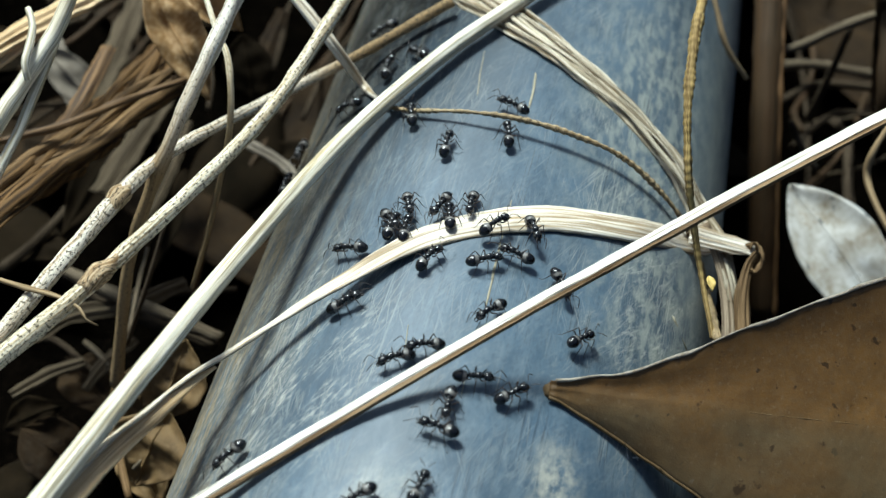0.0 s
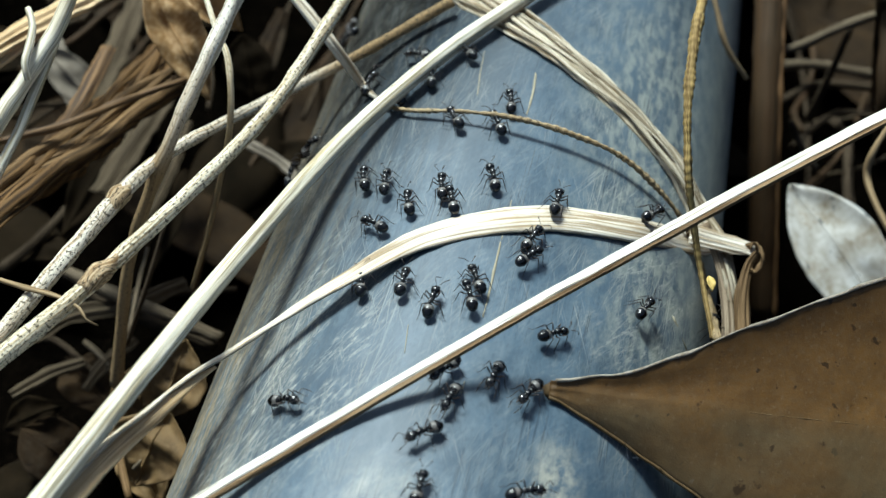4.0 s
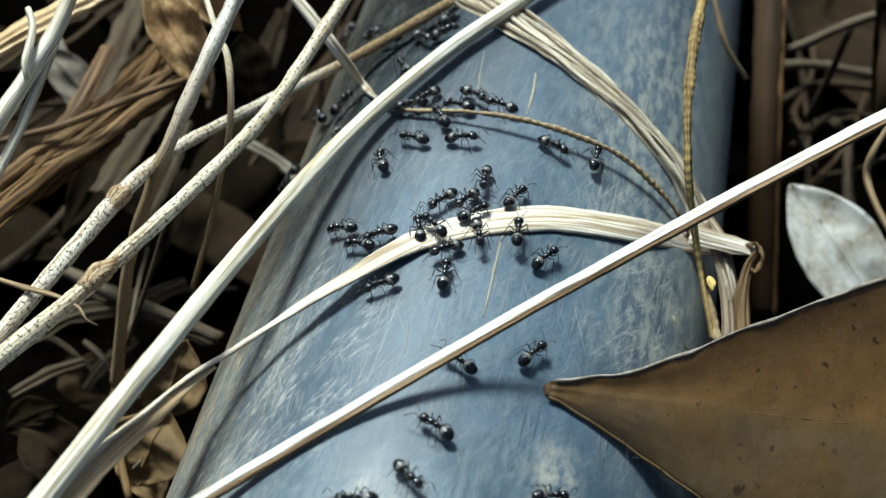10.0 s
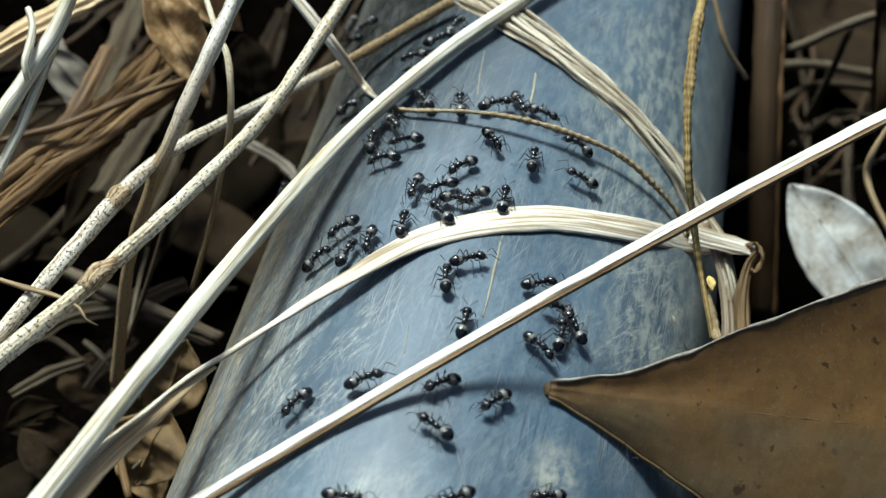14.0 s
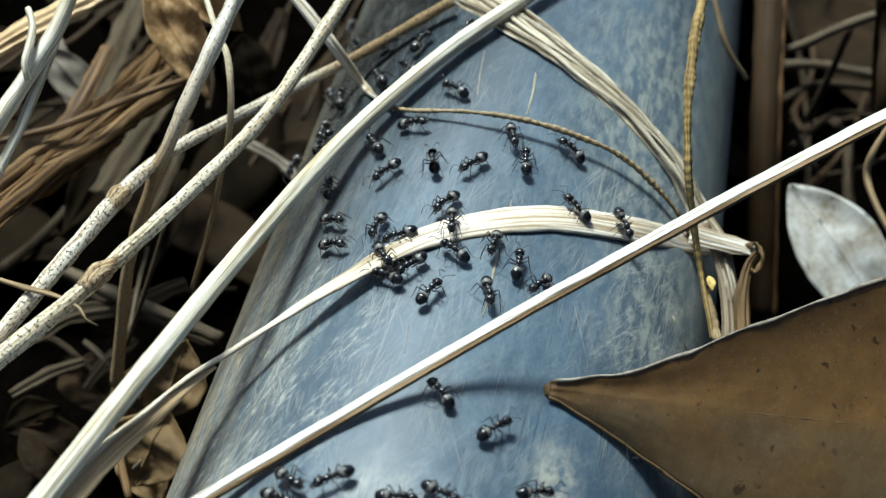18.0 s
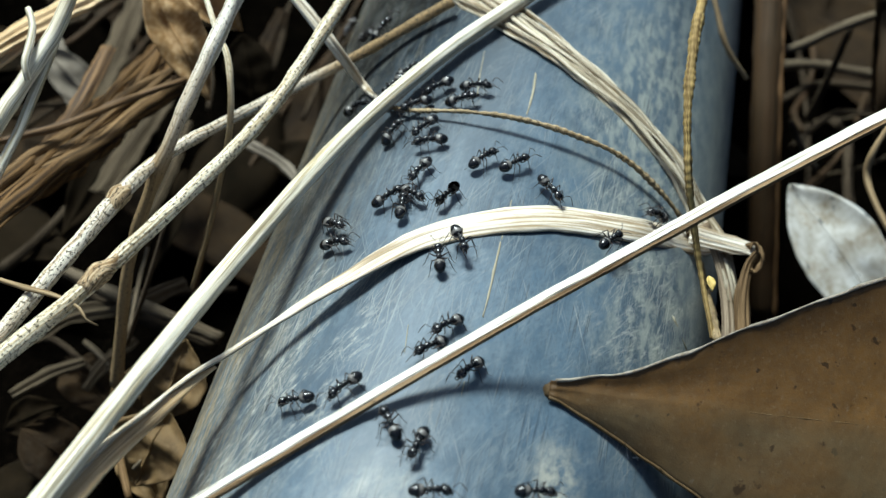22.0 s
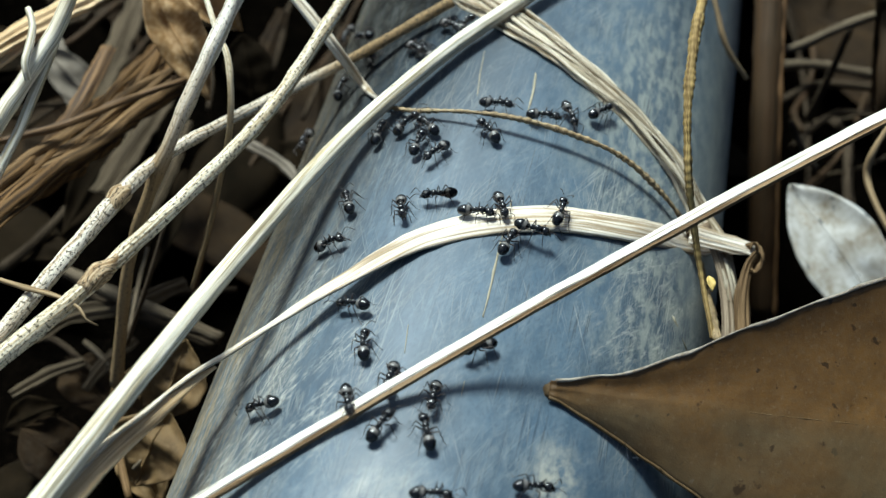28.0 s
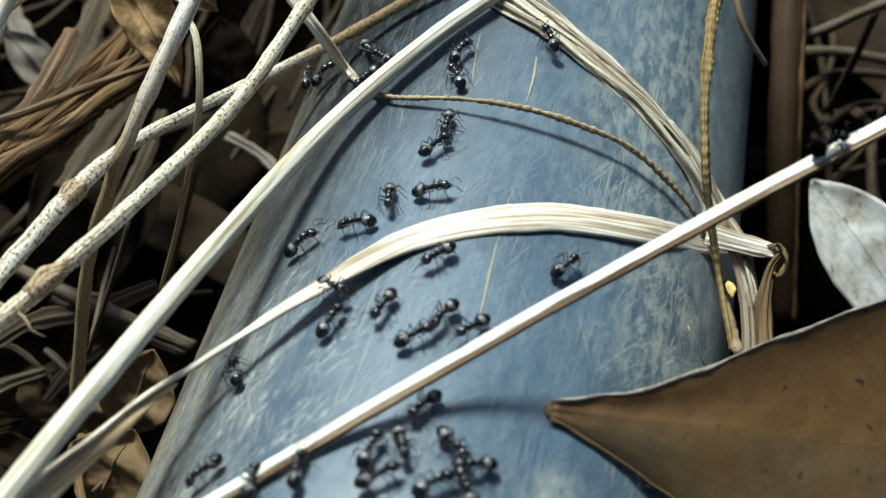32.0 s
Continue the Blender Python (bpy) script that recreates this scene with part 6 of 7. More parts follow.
    [(0, -20.5, 4.4, 11), (1, -22.3, 0.2, -98), (2, -20.9, -2.2, 150), (3, -18.8, 0.7, 176), (6, -24.8, -6.7, -135), (7, -11.1, 1.7, 75), (8, -8.7, 2.5, 63), (9, 0.2, 3.4, 96, 0.7), (10, 2.0, 6.1, 94, 0.7), (11, 7.1, 16.3, 19, 0.7), (12, -0.5, 16.4, -122), (13, -3.1, 23.9, -18), (14, -8.6, 21.4, 131), (17, 5.5, 39.0, 163), (18, 10.6, 27.9, -56, 0.7), (19, 3.4, 9.4, 34, 0.7), (20, -2.2, 0.4, -137), (21, -5.7, 13.3, -20), (22, 11.5, 11.0, -44), (23, 20.5, 6.4, 92), (24, 19.9, -1.8, -47), (25, 13.1, 14.4, 151), (28, 26.3, 11.8, -63), (29, 28.5, 12.7, 41), (30, 24.9, -0.8, 172), (31, 12.0, -4.9, -100), (32, 14.7, -13.0, 50)],
    [(0, -21.1, 12.0, 48), (1, -17.1, 4.8, 124), (2, -18.7, 6.3, -105), (3, -15.3, 9.1, 80), (6, -30.4, 4.7, 17), (7, -28.3, 6.9, 71), (8, -15.6, 1.6, 133), (9, -8.9, -3.1, -80), (10, -6.2, -5.9, 95), (11, -8.8, -8.2, 163), (12, -22.3, -1.3, -144), (13, -20.5, 1.8, 44), (14, -22.2, -1.1, -136), (17, -56.4, -0.3, -90), (18, -56.4, -0.3, -90), (19, -56.4, -0.3, -90), (20, -56.4, -0.3, -90), (21, -56.4, -0.3, -90), (22, -56.4, -0.3, -90), (23, -56.4, -0.3, -90), (24, -34.3, -9.9, 112), (25, -28.2, -10.4, 87), (28, -28.8, -9.9, 68), (29, -29.1, -10.4, 105), (30, -30.9, -14.4, 116), (31, -29.6, -10.9, 98), (32, -28.3, -8.4, 79)],
    [(0, -28.1, 0.1, 168), (1, -30.8, -10.1, 75), (2, -35.4, -14.2, 99), (3, -60.0, -12.6, -90), (6, -60.0, -12.6, -90), (7, -37.1, -13.5, -53), (8, -55.9, -11.9, -90), (9, -28.4, -13.9, 70), (10, -38.4, -10.8, -175), (11, -34.8, -3.2, -45), (12, -31.1, 0.4, 93), (13, -27.4, -10.5, -143), (14, -22.8, -15.4, 21), (17, -27.0, -7.8, 99), (18, -36.1, -23.8, -39), (19, -37.3, -18.9, -149), (20, -61.3, -17.0, -90), (21, -61.3, -17.0, -90), (22, -61.3, -17.0, -90), (23, -61.3, -17.0, -90), (24, -61.3, -17.0, -90), (25, -61.3, -17.0, -90), (28, -61.3, -17.0, -90), (29, -61.3, -17.0, -90), (30, -61.3, -17.0, -90), (31, -61.3, -17.0, -90), (32, -61.3, -17.0, -90)],
    [(0, -24.8, 0.9, -88), (1, -27.9, -0.2, 157), (2, -27.9, -0.2, 157), (3, -17.8, 16.9, 49), (6, -27.2, 9.6, -158), (7, -31.5, 13.1, -47), (8, -31.7, 14.2, -27), (9, -23.8, -1.8, -149), (10, -18.8, 1.0, 155), (11, -23.2, -3.1, -138), (12, -26.8, -0.3, -100), (13, -24.1, 1.6, -87), (14, -28.1, -0.4, 155), (17, -28.3, 1.7, 147), (18, -36.0, -15.8, -145), (19, -59.6, -14.1, -90), (20, -59.6, -14.1, -90), (21, -59.6, -14.1, -90), (22, -59.6, -14.1, -90), (23, -59.6, -14.1, -90), (24, -36.2, -17.8, 128), (25, -36.1, -13.5, -136), (28, -25.8, -17.4, -66), (29, -25.0, -8.3, 121), (30, -28.3, -10.6, 116), (31, -31.5, -7.5, 117), (32, -31.3, -6.0, 42)],
    [(0, -9.7, 23.3, 48), (1, -11.0, 24.1, 29), (2, -9.4, 19.8, -82), (3, -12.8, 13.2, -162), (6, -5.5, 29.5, 65), (7, 4.5, 10.3, 31, 0.7), (8, -2.1, -3.5, -148), (9, 0.7, -1.7, -76, 0.7), (10, 0.3, -1.3, -75, 0.7), (11, -0.7, -1.9, 102, 0.7), (12, -0.6, -3.2, 74, 0.7), (13, -4.7, 3.4, 0), (14, -3.4, -2.0, 24), (17, -1.0, 7.6, -41), (18, -9.2, -7.9, 61), (19, -20.6, 1.4, -105), (20, -29.6, -3.7, -103), (21, -36.2, 2.1, 6), (22, -36.0, 1.8, 11), (23, -36.2, 1.9, 6), (24, -30.6, 7.8, -102), (25, -59.4, 8.0, -90), (28, -59.4, 8.0, -90), (29, -59.4, 8.0, -90), (30, -59.4, 8.0, -90), (31, -59.4, 8.0, -90), (32, -59.4, 8.0, -90)],
    [(0, -31.2, -40.3, -142), (1, -29.5, -47.3, 115), (2, -28.4, -37.7, -180), (3, -23.9, -38.1, 177), (6, -27.6, -10.9, 58), (7, -31.8, -11.0, -96), (8, -64.8, -9.6, -90), (9, -36.2, -4.2, -149), (10, -68.8, -3.2, -90), (11, -36.5, 1.1, -177), (12, -35.6, 8.2, 14), (13, -35.9, 5.6, -146), (14, -36.1, 6.0, -141), (17, -35.5, 7.2, 44), (18, -37.5, -3.5, 2), (19, -36.3, 1.4, 15), (20, -36.4, 1.5, 8), (21, -63.3, 2.1, -90), (22, -63.3, 2.1, -90), (23, -63.3, 2.1, -90), (24, -63.3, 2.1, -90), (25, -63.3, 2.1, -90), (28, -63.3, 2.1, -90), (29, -63.3, 2.1, -90), (30, -63.3, 2.1, -90), (31, -63.3, 2.1, -90), (32, -63.3, 2.1, -90)],
    [(0, -35.7, -0.5, 81), (1, -35.7, -0.8, 74), (2, -35.2, -7.4, -110), (3, -35.8, 0.1, 90), (6, -35.8, -1.9, 47), (7, -34.2, 6.4, -37), (8, -64.5, 6.7, -90), (9, -28.3, 0.4, 160), (10, -28.0, -0.4, 157), (11, -25.3, 1.8, -80), (12, -30.5, 9.3, 92), (13, -25.3, 9.2, 104), (14, -22.8, 9.1, -123), (17, -30.3, 11.4, -80), (18, -36.0, 3.6, -14), (19, -57.3, 4.1, -90), (20, -57.3, 4.1, -90), (21, -57.3, 4.1, -90), (22, -57.3, 4.1, -90), (23, -57.3, 4.1, -90), (24, -57.3, 4.1, -90), (25, -57.3, 4.1, -90), (28, -57.3, 4.1, -90), (29, -57.3, 4.1, -90), (30, -57.3, 4.1, -90), (31, -57.3, 4.1, -90), (32, -57.3, 4.1, -90)],
    [(0, -38.1, -10.6, -129), (1, -31.2, -21.4, -131), (2, -25.3, -29.8, -159), (3, -10.9, -21.3, -87), (6, 1.0, -25.3, 174), (7, 0.5, -24.8, 152), (8, 0.1, -25.8, -168), (9, 0.5, -27.3, 165), (10, -1.1, -26.1, 166), (11, -0.4, -30.9, 152), (12, -7.3, -22.6, -72, 0.7), (13, -5.3, -33.2, -141), (14, -2.2, -28.0, 72), (17, -1.5, -24.8, -119), (18, -4.3, -19.0, -55, 0.7), (19, -2.2, -29.1, 178), (20, -0.2, -19.7, -148), (21, -0.4, -20.6, 163), (22, 5.2, -18.8, 93), (23, 7.2, -29.8, 144), (24, 0.0, -22.4, -72), (25, -7.3, -7.5, -95), (28, 3.1, 9.1, -2, 0.7), (29, -4.1, 26.5, -16), (30, -3.0, 3.0, -166), (31, -7.1, -6.4, 138), (32, -10.9, -2.8, -113)],
    [(0, 37.4, -27.8, 139), (1, 35.4, -22.2, -28), (2, 36.0, -24.5, -16), (3, 35.0, -13.1, -148), (6, 40.0, -20.6, 37), (7, 40.4, -22.9, -24), (8, 44.0, -22.6, 65), (9, 43.1, -23.4, 142), (10, 45.3, -22.4, 66), (11, 46.5, -37.7, -57), (12, 44.4, -23.1, 18), (13, 44.9, -21.8, 19), (14, 42.3, -19.8, 66), (17, 42.1, -18.5, 67), (18, 40.2, -27.9, 62), (19, 39.6, -30.6, 60), (20, 36.9, -25.8, -44), (21, 24.7, -18.0, -134), (22, 28.5, -19.3, -142), (23, 44.0, -17.6, -56), (24, 33.7, -14.3, -137), (25, 43.8, -23.3, 34), (28, 42.7, -17.2, 67), (29, 42.3, -19.8, -55), (30, 89.3, -20.0, 93), (31, 89.3, -20.0, 93), (32, 89.3, -20.0, 93)],
    [(0, 47.4, -42.0, -156), (1, 37.0, -29.7, 157), (2, 38.3, -30.9, -47), (3, 36.8, -27.3, 160), (6, 36.8, -28.7, 179), (7, 30.2, -34.4, 125), (8, 33.7, -29.4, -40), (9, 25.9, -20.7, -152), (10, 26.7, -21.4, -127), (11, 28.3, -18.5, 15), (12, 25.7, -15.4, 66), (13, 25.1, -21.1, 164), (14, 22.2, -27.9, -54), (17, 37.3, -34.4, -56), (18, 34.2, -49.3, 94), (19, 50.4, -54.3, -47), (20, 48.8, -48.8, -30), (21, 49.3, -51.3, -49), (22, 48.8, -48.8, -30), (23, 51.6, -61.3, -55), (24, 54.3, -63.1, -96), (25, 56.3, -63.4, -49), (28, 57.4, -63.3, -92), (29, 59.9, -62.1, -60), (30, 56.6, -60.9, 137), (31, 54.0, -103.3, -176), (32, 54.0, -103.3, -176)],
    [(0, 36.1, -35.2, 79), (1, 35.9, -31.4, -17), (2, 37.9, -36.2, -127), (3, 54.5, -60.0, 143), (6, 56.0, -63.0, -98), (7, 47.1, -56.4, -49), (8, 38.0, -34.7, 55), (9, 40.5, -30.7, -42), (10, 41.2, -27.9, -40), (11, 38.8, -28.8, 134), (12, 27.6, -13.7, -100), (13, 26.8, -15.4, -80), (14, 26.0, -21.7, 126), (17, 25.3, -19.8, 160), (18, 18.5, -31.1, 124), (19, 22.3, -23.0, 89), (20, 21.7, -20.5, 42), (21, 18.5, -17.7, -157), (22, 17.2, -17.3, -166), (23, 14.9, -22.3, -49), (24, 15.5, -21.2, 48), (25, 11.2, -9.0, -66), (28, 15.1, -15.0, -122), (29, 10.6, -13.0, -41), (30, 11.1, -15.1, -132), (31, 7.4, -11.4, 29), (32, 6.1, -18.9, -78)],
    [(0, 30.4, -44.8, -176), (1, 34.5, -44.2, 155), (2, 33.7, -45.1, -46), (3, 26.7, -61.5, -178), (6, 27.5, -43.1, -137), (7, 33.3, -60.6, 140), (8, 34.1, -36.6, -153), (9, 33.9, -33.0, 134), (10, 34.9, -30.3, 124), (11, 35.7, -29.9, -46), (12, 26.0, -20.8, -89), (13, 39.1, -34.8, -43), (14, 36.6, -28.3, -172), (17, 39.7, -32.7, -180), (18, 34.3, -37.1, 125), (19, 30.5, -33.0, 125), (20, 34.6, -31.6, 124), (21, 32.1, -27.3, 11), (22, 33.4, -28.2, 26), (23, 48.8, -39.2, -47), (24, 51.9, -48.0, -113), (25, 49.3, -42.2, 161), (28, 42.7, -21.1, -36), (29, 38.9, -25.8, 30), (30, 42.5, -28.7, 134), (31, 40.2, -23.8, 65), (32, 32.5, -13.8, 67)],
    [(0, 29.6, -63.4, -80), (1, 29.2, -50.4, -7), (2, 26.7, -35.9, -169), (3, 31.4, -41.2, -47), (6, 40.5, -35.0, -2), (7, 42.5, -37.2, 171), (8, 42.2, -26.0, 12), (9, 40.3, -23.1, -37), (10, 41.4, -22.2, 19), (11, 41.2, -24.2, -164), (12, 26.3, -7.0, -62), (13, 25.7, -9.9, -102), (14, 24.8, -12.8, 100), (17, 26.9, -18.0, -149), (18, 28.0, -15.2, 150), (19, 23.9, -16.4, 80), (20, 20.8, -11.5, 145), (21, 25.5, -7.2, 156), (22, 28.5, -10.4, -3), (23, 34.5, -11.6, 19), (24, 25.9, -22.8, -143), (25, 26.2, -23.5, -157), (28, 20.6, -19.1, 138), (29, 20.5, -17.4, 141), (30, 12.4, -22.9, 63), (31, 6.5, -20.5, -101), (32, 2.3, -24.2, -171)],
    [(0, 22.2, -63.4, 81), (1, 22.9, -63.4, -90), (2, 24.6, -63.4, 89), (3, 22.9, -62.8, -124), (6, 26.4, -61.0, 149), (7, 29.8, -63.4, -90), (8, 29.6, -46.1, 68), (9, 32.8, -47.1, 34), (10, 32.6, -47.8, 32), (11, 35.4, -59.6, 123), (12, 2.7, -30.4, -157), (13, 2.1, -31.3, -126), (14, 2.7, -31.7, -146), (17, 4.7, -35.2, -13), (18, 4.7, -35.2, -29), (19, 4.6, -35.2, -41), (20, 5.0, -34.6, -41), (21, 4.7, -35.9, -36), (22, 3.8, -34.4, -36), (23, 4.5, -36.6, -86), (24, 11.8, -39.8, 48), (25, 28.7, -43.7, -5), (28, 20.8, -30.7, 79), (29, 21.0, -28.4, 87), (30, 21.0, -27.1, 92), (31, 4.4, -30.7, 157), (32, -8.2, -23.4, -34, 0.7)],
    [(0, 17.6, 96.3, 0), (1, 17.6, 96.3, 0), (2, 17.6, 96.3, 0), (3, 17.6, 96.3, 0), (6, 17.6, 96.3, 0), (7, 17.6, 96.3, 0), (8, 17.6, 96.3, 0), (9, 17.6, 96.3, 0), (10, 17.6, 96.3, 0), (11, 17.6, 96.3, 0), (12, 14.9, 22.0, -12), (13, 16.4, 14.6, -171), (14, 15.4, 17.1, 175), (17, 11.6, 28.0, 155, 0.7), (18, 10.0, 17.1, 149), (19, 5.5, 6.1, 14, 0.7), (20, 4.3, 4.1, 99, 0.7), (21, 8.5, 27.3, 59, 0.7), (22, 6.9, 25.5, 57, 0.7), (23, 2.0, 18.1, 64), (24, 0.3, -1.7, -80, 0.7), (25, 4.9, -1.9, -89), (28, 6.4, 1.8, -69), (29, 8.1, 6.0, -170), (30, 5.8, 0.5, -117), (31, -2.4, 6.7, -92), (32, -11.8, 2.7, -130)],
    [(0, -64.8, -35.9, -90), (1, -64.8, -35.9, -90), (2, -64.8, -35.9, -90), (3, -64.8, -35.9, -90), (6, -64.8, -35.9, -90), (7, -64.8, -35.9, -90), (8, -64.8, -35.9, -90), (9, -64.8, -35.9, -90), (10, -64.8, -35.9, -90), (11, -27.8, -15.2, 72), (12, -29.4, -10.9, -123), (13, -22.0, -16.6, -121), (14, -25.5, -28.1, -115), (17, -70.5, -25.8, -90), (18, -70.5, -25.8, -90), (19, -70.5, -25.8, -90), (20, -70.5, -25.8, -90), (21, -70.5, -25.8, -90), (22, -70.5, -25.8, -90), (23, -70.5, -25.8, -90), (24, -70.5, -25.8, -90), (25, -70.5, -25.8, -90), (28, -70.5, -25.8, -90), (29, -70.5, -25.8, -90), (30, -70.5, -25.8, -90), (31, -70.5, -25.8, -90), (32, -70.5, -25.8, -90)],
    [(0, 104.0, -35.9, 118), (1, 104.0, -35.9, 118), (2, 104.0, -35.9, 118), (3, 104.0, -35.9, 118), (6, 62.7, -62.8, -49), (7, 59.2, -63.4, -90), (8, 83.2, -39.7, 22), (9, 58.4, -63.4, -90), (10, 58.1, -63.4, -90), (11, 59.7, -63.4, -90), (12, 52.1, -44.5, 5), (13, 51.9, -50.7, -38), (14, 51.8, -56.5, 154), (17, 49.9, -62.8, 91), (18, 49.8, -98.4, 180), (19, 49.8, -98.4, 180), (20, 49.8, -98.4, 180), (21, 49.8, -98.4, 180), (22, 49.8, -98.4, 180), (23, 49.8, -98.4, 180), (24, 49.8, -98.4, 180), (25, 49.8, -98.4, 180), (28, 49.8, -98.4, 180), (29, 49.8, -98.4, 180), (30, 49.8, -98.4, 180), (31, 49.8, -98.4, 180), (32, 49.8, -98.4, 180)],
    [(0, 103.4, -17.7, 99), (1, 103.4, -17.7, 99), (2, 103.4, -17.7, 99), (3, 103.4, -17.7, 99), (6, 103.4, -17.7, 99), (7, 103.4, -17.7, 99), (8, 103.4, -17.7, 99), (9, 103.4, -17.7, 99), (10, 103.4, -17.7, 99), (11, 103.4, -17.7, 99), (12, 103.4, -17.7, 99), (13, 60.9, -63.4, -91), (14, 59.9, -63.2, -93), (17, 56.7, -63.4, -22), (18, 59.3, -63.4, -78), (19, 59.6, -63.3, -92), (20, 58.5, -63.1, 91), (21, 54.9, -62.8, 102), (22, 59.3, -63.4, -90), (23, 61.9, -63.4, -73), (24, 54.0, -95.3, -151), (25, 54.0, -95.3, -151), (28, 54.0, -95.3, -151), (29, 54.0, -95.3, -151), (30, 54.0, -95.3, -151), (31, 54.0, -95.3, -151), (32, 54.0, -95.3, -151)],
    [(0, -55.9, 30.0, -94), (1, -32.9, 17.8, -3), (2, -33.2, 17.6, 26), (3, -32.8, 17.7, 35), (6, -32.5, 19.6, 23), (7, -31.3, 23.7, 36), (8, -31.2, 25.0, 30), (9, -27.9, 9.8, 103), (10, -14.7, 14.2, 61), (11, -17.3, -5.2, -147), (12, -24.9, 2.8, -76), (13, -18.6, 4.1, -88), (14, -13.4, 15.2, -33), (17, -0.1, 25.5, 60), (18, -26.3, 10.1, 51), (19, -23.1, 24.6, 10), (20, -31.9, 21.4, 18), (21, -32.1, 19.8, 22), (22, -32.1, 19.8, 22), (23, -31.8, 20.0, 20), (24, -31.7, 19.9, 32), (25, -31.7, 19.9, 25), (28, -31.6, 19.3, 19), (29, -31.2, 19.6, 28), (30, -30.9, 19.7, 36), (31, -31.4, 20.3, 20), (32, -27.9, 8.2, -153)],
    [(0, -62.8, 12.3, -90), (1, -62.8, 12.3, -90), (2, -33.3, 1.0, -137), (3, -27.9, -0.2, 157), (6, -32.1, -7.6, -87), (7, -35.9, -2.9, 164), (8, -63.8, -2.0, -90), (9, -33.8, -3.9, -154), (10, -34.7, -2.8, -40), (11, -28.8, 0.1, 174), (12, -28.3, -0.1, 168), (13, -28.1, -0.3, 160), (14, -57.8, 0.4, -90), (17, -57.8, 0.4, -90), (18, -57.8, 0.4, -90), (19, -57.8, 0.4, -90), (20, -57.8, 0.4, -90), (21, -57.8, 0.4, -90), (22, -57.8, 0.4, -90), (23, -57.8, 0.4, -90), (24, -57.8, 0.4, -90), (25, -57.8, 0.4, -90), (28, -57.8, 0.4, -90), (29, -34.4, -4.6, 59), (30, -37.1, -9.5, -151), (31, -37.0, -4.8, -34), (32, -61.5, -3.8, -90)],
    [(0, -64.5, -16.7, -90), (1, -64.5, -16.7, -90), (2, -37.8, -10.8, 169), (3, -57.0, -9.4, -90), (6, -36.7, -13.0, -133), (7, -35.8, -6.9, -117), (8, -36.4, -4.2, -122), (9, -26.7, -2.8, -55), (10, -8.5, -18.2, -152), (11, -7.6, -18.3, 170), (12, -12.1, -18.2, -168), (13, -12.3, -12.4, -73), (14, -6.8, -5.6, 97), (17, -0.5, -7.2, 141, 0.7), (18, -5.3, -13.1, -131), (19, -15.2, -3.9, -56), (20, -23.1, 0.4, -24), (21, -56.2, 1.1, -90), (22, -56.2, 1.1, -90), (23, -56.2, 1.1, -90), (24, -36.2, 1.9, 6), (25, -36.2, 2.1, 6), (28, -36.3, 2.1, 9), (29, -36.2, 2.1, 6), (30, -35.9, 2.6, 1), (31, -35.8, 2.8, 7), (32, -55.8, 3.3, -90)],
    [(0, 9.9, -105.3, 180), (1, 9.9, -105.3, 180), (2, 9.9, -105.3, 180), (3, 9.9, -105.3, 180), (6, 9.9, -105.3, 180), (7, 9.9, -105.3, 180), (8, 9.9, -105.3, 180), (9, 9.9, -105.3, 180), (10, 9.9, -105.3, 180), (11, 9.9, -105.3, 180), (12, 23.7, -63.4, -90), (13, 24.3, -63.4, -90), (14, 20.2, -63.4, 90), (17, 23.7, -63.4, -90), (18, 26.2, -63.4, -90), (19, 24.8, -104.7, 180), (20, 24.8, -104.7, 180), (21, 24.8, -104.7, 180), (22, 24.8, -104.7, 180), (23, 24.8, -104.7, 180), (24, 24.8, -104.7, 180), (25, 24.8, -104.7, 180), (28, 24.8, -104.7, 180), (29, 24.8, -104.7, 180), (30, 24.8, -104.7, 180), (31, 24.8, -104.7, 180), (32, 24.8, -104.7, 180)],
    [(0, 30.4, 98.4, 0), (1, 30.4, 98.4, 0), (2, 30.4, 98.4, 0), (3, 30.4, 98.4, 0), (6, 30.4, 98.4, 0), (7, 30.4, 98.4, 0), (8, 30.4, 98.4, 0), (9, 30.4, 98.4, 0), (10, 30.4, 98.4, 0), (11, 30.4, 98.4, 0), (12, 30.4, 98.4, 0), (13, 30.4, 98.4, 0), (14, 30.4, 98.4, 0), (17, 30.4, 98.4, 0), (18, 30.4, 98.4, 0), (19, 30.4, 98.4, 0), (20, 30.4, 98.4, 0), (21, 30.4, 98.4, 0), (22, 30.4, 98.4, 0), (23, 30.4, 98.4, 0), (24, 30.4, 98.4, 0), (25, 30.4, 98.4, 0), (28, 30.4, 98.4, 0), (29, 30.4, 98.4, 0), (30, 30.4, 98.4, 0), (31, 30.4, 98.4, 0), (32, 30.4, 98.4, 0)],
